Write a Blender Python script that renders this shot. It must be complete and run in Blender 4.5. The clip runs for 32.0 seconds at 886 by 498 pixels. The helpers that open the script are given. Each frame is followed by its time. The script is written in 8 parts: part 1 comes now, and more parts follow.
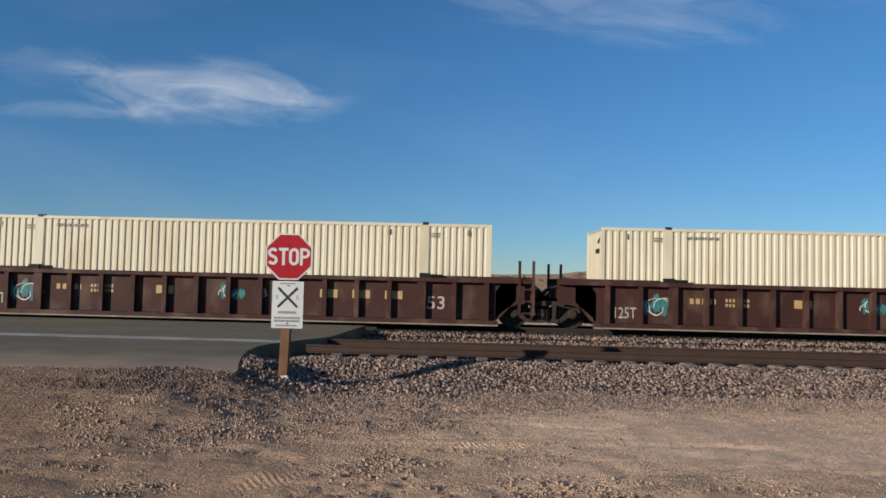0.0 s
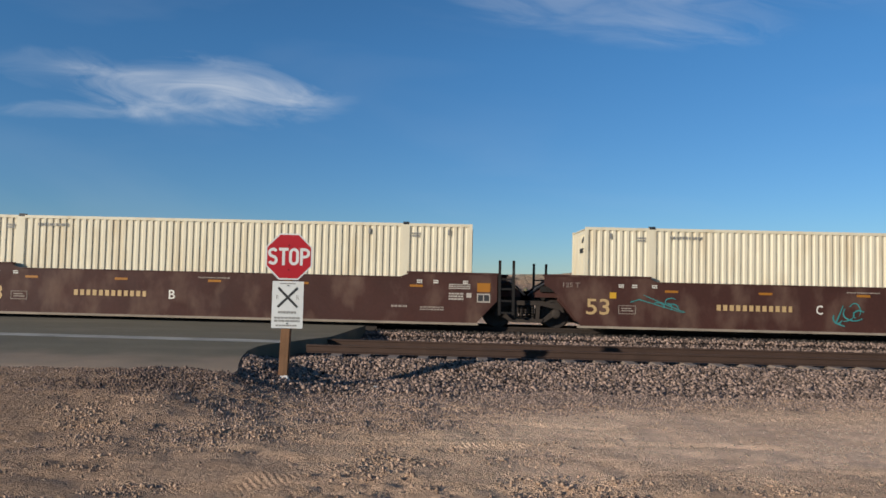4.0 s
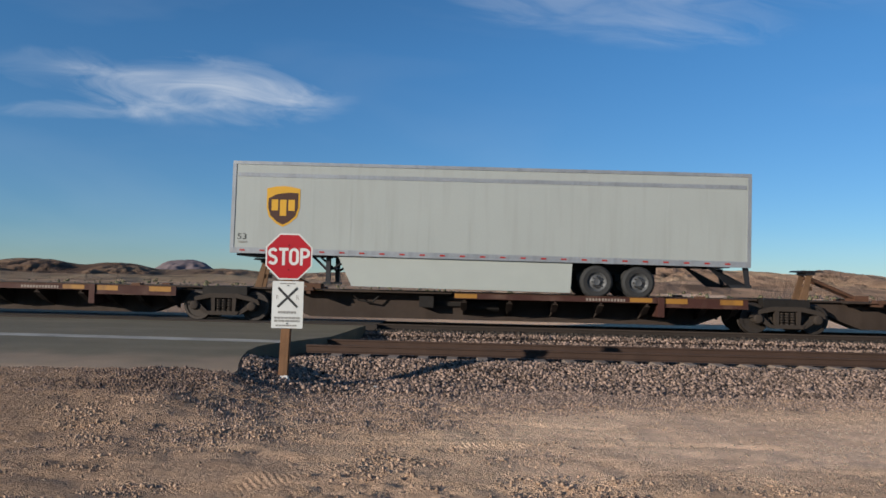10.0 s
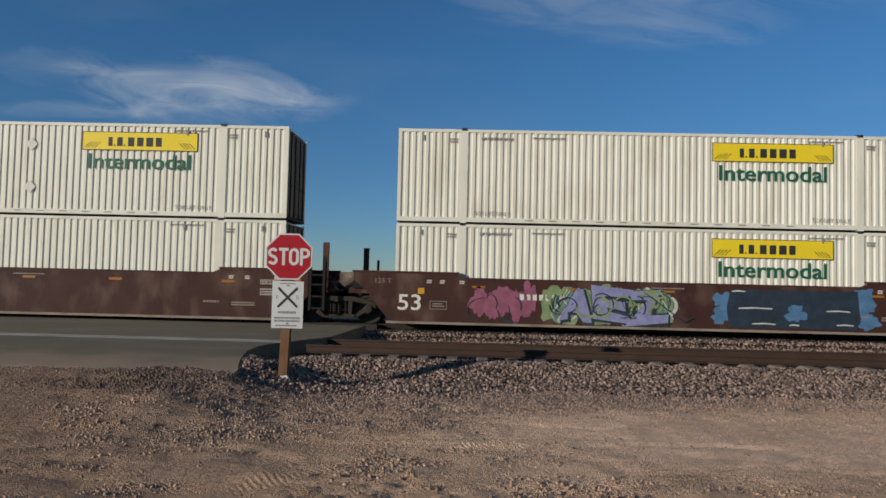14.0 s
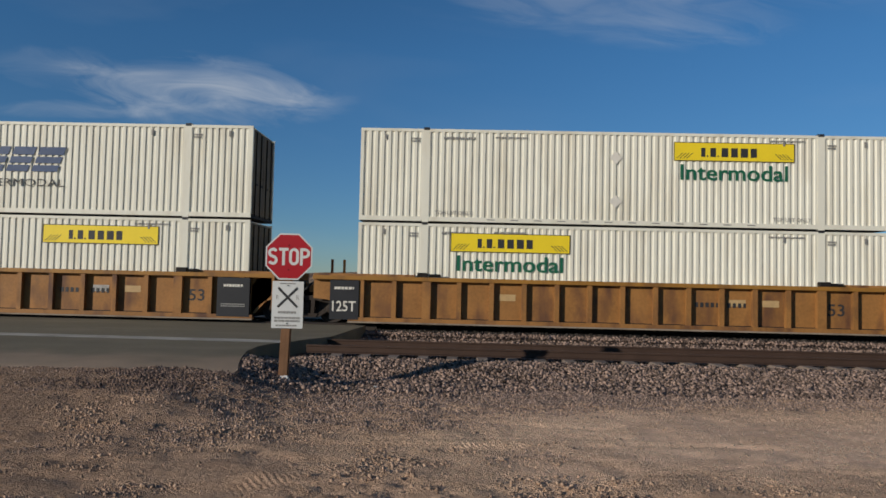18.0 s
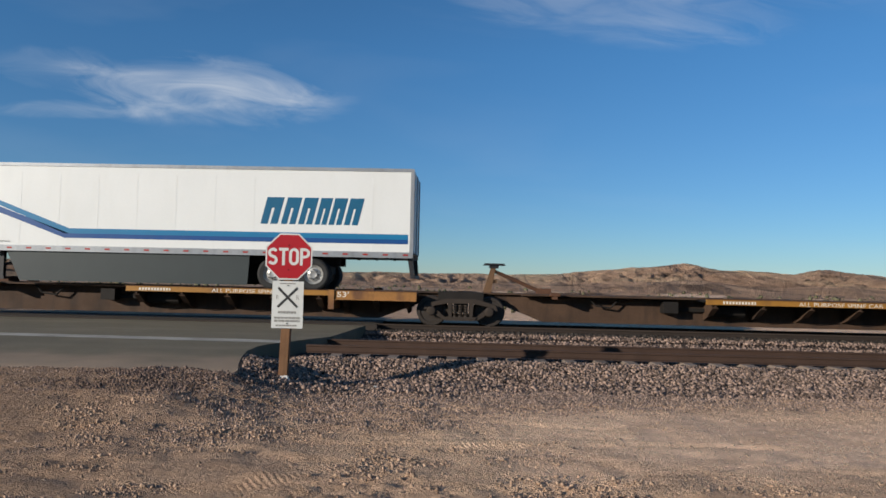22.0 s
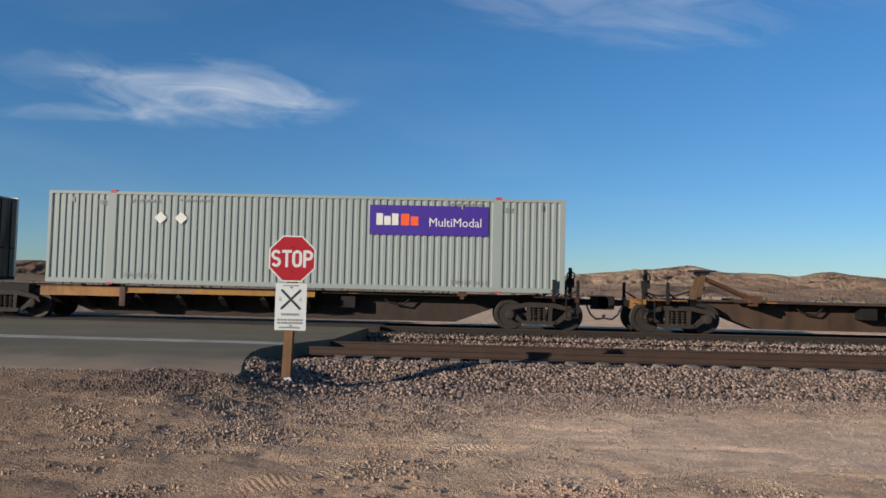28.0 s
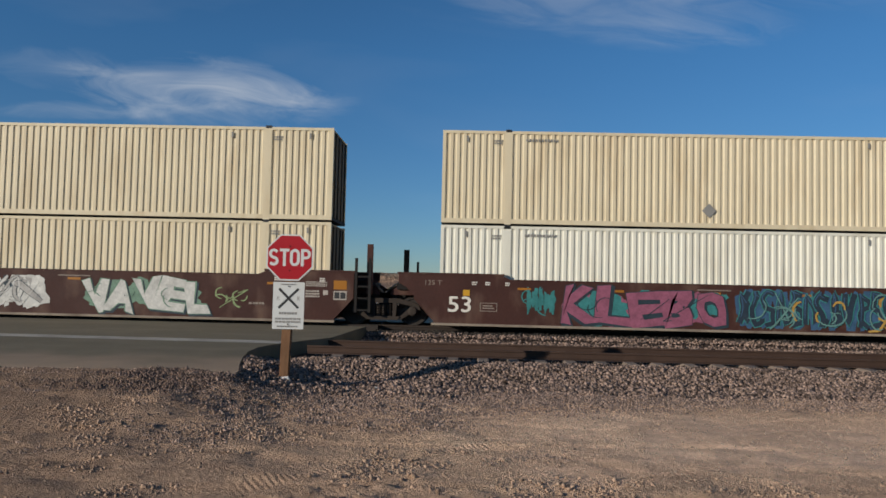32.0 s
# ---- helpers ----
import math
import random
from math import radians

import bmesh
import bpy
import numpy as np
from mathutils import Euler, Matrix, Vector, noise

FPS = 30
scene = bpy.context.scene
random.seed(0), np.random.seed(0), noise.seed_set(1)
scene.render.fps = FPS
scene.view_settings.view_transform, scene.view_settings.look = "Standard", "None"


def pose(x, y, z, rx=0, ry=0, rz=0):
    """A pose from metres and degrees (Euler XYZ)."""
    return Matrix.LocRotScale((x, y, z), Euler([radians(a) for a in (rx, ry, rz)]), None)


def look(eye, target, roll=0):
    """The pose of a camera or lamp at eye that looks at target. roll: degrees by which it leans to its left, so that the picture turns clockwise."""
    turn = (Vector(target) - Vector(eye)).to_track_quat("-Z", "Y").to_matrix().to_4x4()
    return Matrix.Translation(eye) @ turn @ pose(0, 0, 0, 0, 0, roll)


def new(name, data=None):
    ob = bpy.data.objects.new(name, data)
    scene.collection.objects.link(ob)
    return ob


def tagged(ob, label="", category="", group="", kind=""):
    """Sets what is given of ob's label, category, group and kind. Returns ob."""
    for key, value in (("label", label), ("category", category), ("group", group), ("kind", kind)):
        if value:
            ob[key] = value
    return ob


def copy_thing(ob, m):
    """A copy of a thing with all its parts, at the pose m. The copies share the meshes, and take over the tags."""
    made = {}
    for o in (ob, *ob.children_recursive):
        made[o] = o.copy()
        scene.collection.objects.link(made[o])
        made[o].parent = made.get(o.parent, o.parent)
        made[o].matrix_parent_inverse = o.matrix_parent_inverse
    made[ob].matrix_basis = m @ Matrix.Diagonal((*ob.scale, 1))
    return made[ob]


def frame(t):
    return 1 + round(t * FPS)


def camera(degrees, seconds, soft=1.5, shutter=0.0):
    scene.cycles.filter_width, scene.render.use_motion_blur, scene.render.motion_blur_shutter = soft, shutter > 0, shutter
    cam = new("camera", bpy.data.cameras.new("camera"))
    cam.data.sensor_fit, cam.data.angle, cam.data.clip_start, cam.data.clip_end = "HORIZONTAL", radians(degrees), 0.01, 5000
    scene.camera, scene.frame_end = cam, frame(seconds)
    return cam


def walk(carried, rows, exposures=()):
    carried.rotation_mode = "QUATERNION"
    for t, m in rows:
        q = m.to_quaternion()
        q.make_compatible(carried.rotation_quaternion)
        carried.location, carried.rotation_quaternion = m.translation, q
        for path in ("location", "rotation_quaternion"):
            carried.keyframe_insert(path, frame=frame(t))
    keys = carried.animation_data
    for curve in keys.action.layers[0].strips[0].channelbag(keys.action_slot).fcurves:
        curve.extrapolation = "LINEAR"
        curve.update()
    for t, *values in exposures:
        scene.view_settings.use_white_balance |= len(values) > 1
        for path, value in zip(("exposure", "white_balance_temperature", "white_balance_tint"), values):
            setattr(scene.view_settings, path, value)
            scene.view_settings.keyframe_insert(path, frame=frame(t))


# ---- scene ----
# ---- camera ----
cam = camera(63, 32.0, soft=1.6)
EYE = (0.0, 0.0, 1.36)


def aim(right_px=0.0, down_px=0.0):
    """The camera's pose, shaken by a few thousandths of the picture's width."""
    k = 0.0448   # degrees
    return pose(*EYE) @ pose(0, 0, 0, 0, 0, 1.6 + k * right_px) @ pose(0, 0, 0, 92.6 + k * down_px) @ pose(0, 0, 0, 0, 0, 1.35)


CAMERA_ROWS = [(0, aim()), (9, aim()), (18, aim()), (25.5, aim()), (26.5, aim(1, 1)), (27.5, aim(3, 3)), (28, aim(5.5, 3.5)),
               (28.5, aim(0, 1.5)), (29, aim(-3, 0.5)), (29.5, aim(-2, -0.5)), (30, aim(-2, 0)), (30.5, aim()),
               (31, aim(0.5, 1.5)), (31.5, aim(2, -0.5)), (32, aim(1.5, 1.5))]
# seconds, stops, kelvin, tint: the clip's camera shifts its exposure and white balance as pale or dark wagons pass
EXPOSURES = [(0, 0.06, 6450, 10), (3, 0.09, 6450, 10), (6, 0.13, 6450, 10), (7, 0.16, 6450, 10), (8, 0.21, 6450, 10), (9, 0.21, 6350, 10), (10, 0.18, 6450, 10), (11, 0.18, 6500, 10), (12, 0.08, 6500, 10),
             (13, 0.04, 6450, 10), (13.5, -0.12, 6450, 10), (14, -0.34, 6400, 10), (17, -0.36, 6250, 10), (18, -0.36, 6400, 10), (19, -0.37, 6280, 10), (19.5, -0.24, 6250, 10), (20, -0.01, 6220, 10), (21, 0.06, 6450, 10),
             (22, 0.10, 6500, 10), (23, -0.26, 6350, 10), (24, -0.16, 5930, 10), (25, 0.09, 6150, 10), (28, 0.16, 6430, 10), (29, -0.07, 6280, 10), (30, -0.14, 5880, 10), (31, -0.02, 6220, 10), (32, -0.22, 6400, 10)]
walk(cam, CAMERA_ROWS, EXPOSURES)

# ---- world, sun ----
SUN_ELEVATION, SUN_HEADING = 14.8, 39.0   # heading: the way the light travels, from +x towards +y
world = bpy.data.worlds.new("sky")
scene.world = world
world.use_nodes = True


def build_sky():
    nt = world.node_tree
    nt.nodes.clear()
    out = nt.nodes.new("ShaderNodeOutputWorld")
    bg = nt.nodes.new("ShaderNodeBackground")
    sky = nt.nodes.new("ShaderNodeTexSky")
    sky.sky_type = "NISHITA"
    sky.sun_disc = False
    sky.sun_elevation = radians(SUN_ELEVATION)
    sky.sun_rotation = radians(270 - SUN_HEADING)
    sky.air_density, sky.dust_density, sky.ozone_density, sky.altitude = 1.0, 0.0, 4.0, 1500
    bg.inputs["Strength"].default_value = 0.091
    tc = nt.nodes.new("ShaderNodeTexCoord")

    def math_node(op, a, b=None, c=None):
        n = nt.nodes.new("ShaderNodeMath")
        n.operation = op
        for i, q in enumerate((a, b, c)):
            if q is None:
                continue
            if isinstance(q, (int, float)):
                n.inputs[i].default_value = q
            else:
                nt.links.new(q, n.inputs[i])
        return n.outputs[0]

    sep = nt.nodes.new("ShaderNodeSeparateXYZ")
    nt.links.new(tc.outputs["Generated"], sep.inputs[0])
    u = math_node("DIVIDE", sep.outputs[0], math_node("MAXIMUM", sep.outputs[1], 0.05))
    w = math_node("DIVIDE", sep.outputs[2], math_node("MAXIMUM", sep.outputs[1], 0.05))
    comb = nt.nodes.new("ShaderNodeCombineXYZ")
    nt.links.new(math_node("MULTIPLY", u, 2.6), comb.inputs[0])
    nt.links.new(math_node("MULTIPLY_ADD", u, 0.9, math_node("MULTIPLY", w, 10.0)), comb.inputs[1])

    def noise_tex(scale, detail, rough, dist):
        n = nt.nodes.new("ShaderNodeTexNoise")
        n.inputs["Scale"].default_value, n.inputs["Detail"].default_value = scale, detail
        n.inputs["Roughness"].default_value, n.inputs["Distortion"].default_value = rough, dist
        nt.links.new(comb.outputs[0], n.inputs["Vector"])
        return n.outputs["Fac"]

    wisp = noise_tex(2.6, 7.0, 0.56, 0.9)

    def patch(cu, cw, ru, rw, lean, gain):
        du = math_node("SUBTRACT", u, cu)
        dw = math_node("MULTIPLY_ADD", du, -lean, math_node("SUBTRACT", w, cw))
        d = math_node("ADD", math_node("POWER", math_node("ABSOLUTE", math_node("DIVIDE", du, ru)), 2.0), math_node("POWER", math_node("ABSOLUTE", math_node("DIVIDE", dw, rw)), 2.0))
        fall = math_node("MAXIMUM", math_node("SUBTRACT", 1.0, d), 0.0)
        tex = math_node("MAXIMUM", math_node("SUBTRACT", math_node("MULTIPLY_ADD", fall, 0.26, wisp), 0.50), 0.0)
        return math_node("MULTIPLY", math_node("MULTIPLY", tex, gain), math_node("MINIMUM", math_node("MULTIPLY", fall, 2.5), 1.0))

    amount = patch(-0.385, 0.262, 0.24, 0.058, -0.05, 0.8)
    for spec in ((-0.31, 0.258, 0.12, 0.03, -0.06, 0.7), (-0.55, 0.285, 0.16, 0.04, -0.1, 0.3), (-0.5, 0.236, 0.2, 0.018, 0.04, 0.5), (0.20, 0.40, 0.28, 0.07, -0.10, 0.55), (0.55, 0.43, 0.20, 0.04, 0.1, 0.15)):
        amount = math_node("ADD", amount, patch(*spec))
    # a very thin veil over the lower sky
    veil = math_node("MULTIPLY", math_node("MAXIMUM", math_node("SUBTRACT", noise_tex(0.7, 4.0, 0.5, 0.4), 0.5), 0.0), 0.25)
    amount = math_node("MINIMUM", math_node("ADD", amount, veil), 0.72)
    # dry desert air: deeper blue, above all near the horizon
    tint = nt.nodes.new("ShaderNodeMix")
    tint.data_type = "RGBA"
    tint.inputs["A"].default_value, tint.inputs["B"].default_value = (0.70, 0.80, 0.885, 1), (0.675, 1.07, 1.205, 1)
    nt.links.new(math_node("MINIMUM", math_node("MULTIPLY", math_node("ABSOLUTE", sep.outputs[2]), 3.3), 1.0), tint.inputs["Factor"])
    dry = nt.nodes.new("ShaderNodeMix")
    dry.data_type, dry.blend_type = "RGBA", "MULTIPLY"
    dry.inputs["Factor"].default_value = 1.0
    nt.links.new(sky.outputs[0], dry.inputs["A"])
    nt.links.new(tint.outputs["Result"], dry.inputs["B"])
    mix = nt.nodes.new("ShaderNodeMix")
    mix.data_type = "RGBA"
    nt.links.new(amount, mix.inputs["Factor"])
    nt.links.new(dry.outputs["Result"], mix.inputs["A"])
    mix.inputs["B"].default_value = (7.0, 7.4, 7.9, 1)
    nt.links.new(mix.outputs["Result"], bg.inputs["Color"])
    nt.links.new(bg.outputs[0], out.inputs[0])


build_sky()
sun_data = bpy.data.lights.new("sun", "SUN")
sun_data.energy, sun_data.angle, sun_data.color = 5.0, radians(0.53), (1.0, 0.925, 0.81)
sun = new("sun", sun_data)
sun.matrix_basis = look((0, 0, 30), (math.cos(radians(SUN_HEADING)) * math.cos(radians(SUN_ELEVATION)) * 30,
                                     math.sin(radians(SUN_HEADING)) * math.cos(radians(SUN_ELEVATION)) * 30,
                                     30 - math.sin(radians(SUN_ELEVATION)) * 30))

# ---- materials ----


def material(name, colour, rough=0.6, metal=0.0, vary=0.12, scale=1.5, fine=30.0, bump=0.0, bump_scale=40.0, stain=None, stain_amount=0.0,
             stain_scale=(1.2, 1.2, 0.25), per_piece=0.0, islands=0.0):
    """A painted or raw surface: base colour, two scales of variation, stains that run down and fine relief."""
    m = bpy.data.materials.new(name)
    m.use_nodes = True
    nt = m.node_tree
    bsdf = nt.nodes["Principled BSDF"]
    bsdf.inputs["Roughness"].default_value = rough
    bsdf.inputs["Metallic"].default_value = metal
    bsdf.inputs["Specular IOR Level"].default_value = 0.3
    tc = nt.nodes.new("ShaderNodeTexCoord")
    info = nt.nodes.new("ShaderNodeObjectInfo")
    shift = nt.nodes.new("ShaderNodeVectorMath")
    shift.operation = "MULTIPLY_ADD"
    shift.inputs[1].default_value = (37.0, 11.0, 23.0)
    nt.links.new(info.outputs["Random"], shift.inputs[0])
    nt.links.new(tc.outputs["Object"], shift.inputs[2])

    def noise_at(s, detail=4.0, stretch=None):
        src = shift.outputs[0]
        if stretch:
            mp = nt.nodes.new("ShaderNodeVectorMath")
            mp.operation = "MULTIPLY"
            mp.inputs[1].default_value = stretch
            nt.links.new(src, mp.inputs[0])
            src = mp.outputs[0]
        n = nt.nodes.new("ShaderNodeTexNoise")
        n.inputs["Scale"].default_value = s
        n.inputs["Detail"].default_value = detail
        nt.links.new(src, n.inputs["Vector"])
        return n.outputs["Fac"]

    def mth(op, a, b, c=None):
        n = nt.nodes.new("ShaderNodeMath")
        n.operation = op
        for i, q in enumerate((a, b, c)):
            if q is None:
                continue
            if isinstance(q, (int, float)):
                n.inputs[i].default_value = q
            else:
                nt.links.new(q, n.inputs[i])
        return n.outputs[0]

    v = mth("ADD", mth("MULTIPLY", mth("SUBTRACT", noise_at(scale), 0.5), 2.4 * vary), mth("MULTIPLY", mth("SUBTRACT", noise_at(fine, 2.0), 0.5), 1.4 * vary))
    if per_piece:
        v = mth("ADD", v, mth("MULTIPLY", mth("SUBTRACT", info.outputs["Random"], 0.5), per_piece))
    if islands:
        geo = nt.nodes.new("ShaderNodeNewGeometry")
        v = mth("ADD", v, mth("MULTIPLY", mth("SUBTRACT", geo.outputs["Random Per Island"], 0.5), islands))
    v = mth("ADD", v, 1.0)
    vec = nt.nodes.new("ShaderNodeVectorMath")
    vec.operation = "SCALE"
    vec.inputs[0].default_value = colour[:3]
    nt.links.new(v, vec.inputs["Scale"])
    col = vec.outputs[0]
    if stain:
        f = noise_at(1.6, 6.0, stain_scale)
        f = mth("MULTIPLY", mth("MAXIMUM", mth("SUBTRACT", f, 0.5), 0.0), 6.0 * stain_amount)
        f = mth("MINIMUM", f, min(1.0, 0.25 + stain_amount))
        mix = nt.nodes.new("ShaderNodeMix")
        mix.data_type = "RGBA"
        nt.links.new(f, mix.inputs["Factor"])
        nt.links.new(col, mix.inputs["A"])
        mix.inputs["B"].default_value = (*stain[:3], 1)
        col = mix.outputs["Result"]
    nt.links.new(col, bsdf.inputs["Base Color"])
    nt.links.new(mth("ADD", mth("MULTIPLY", mth("SUBTRACT", noise_at(scale * 3), 0.5), 0.25), rough), bsdf.inputs["Roughness"])
    if bump:
        b = nt.nodes.new("ShaderNodeBump")
        b.inputs["Strength"].default_value = bump
        b.inputs["Distance"].default_value = 0.02
        nt.links.new(noise_at(bump_scale, 5.0), b.inputs["Height"])
        nt.links.new(b.outputs[0], bsdf.inputs["Normal"])
    return m


RUST = (0.10, 0.045, 0.022)
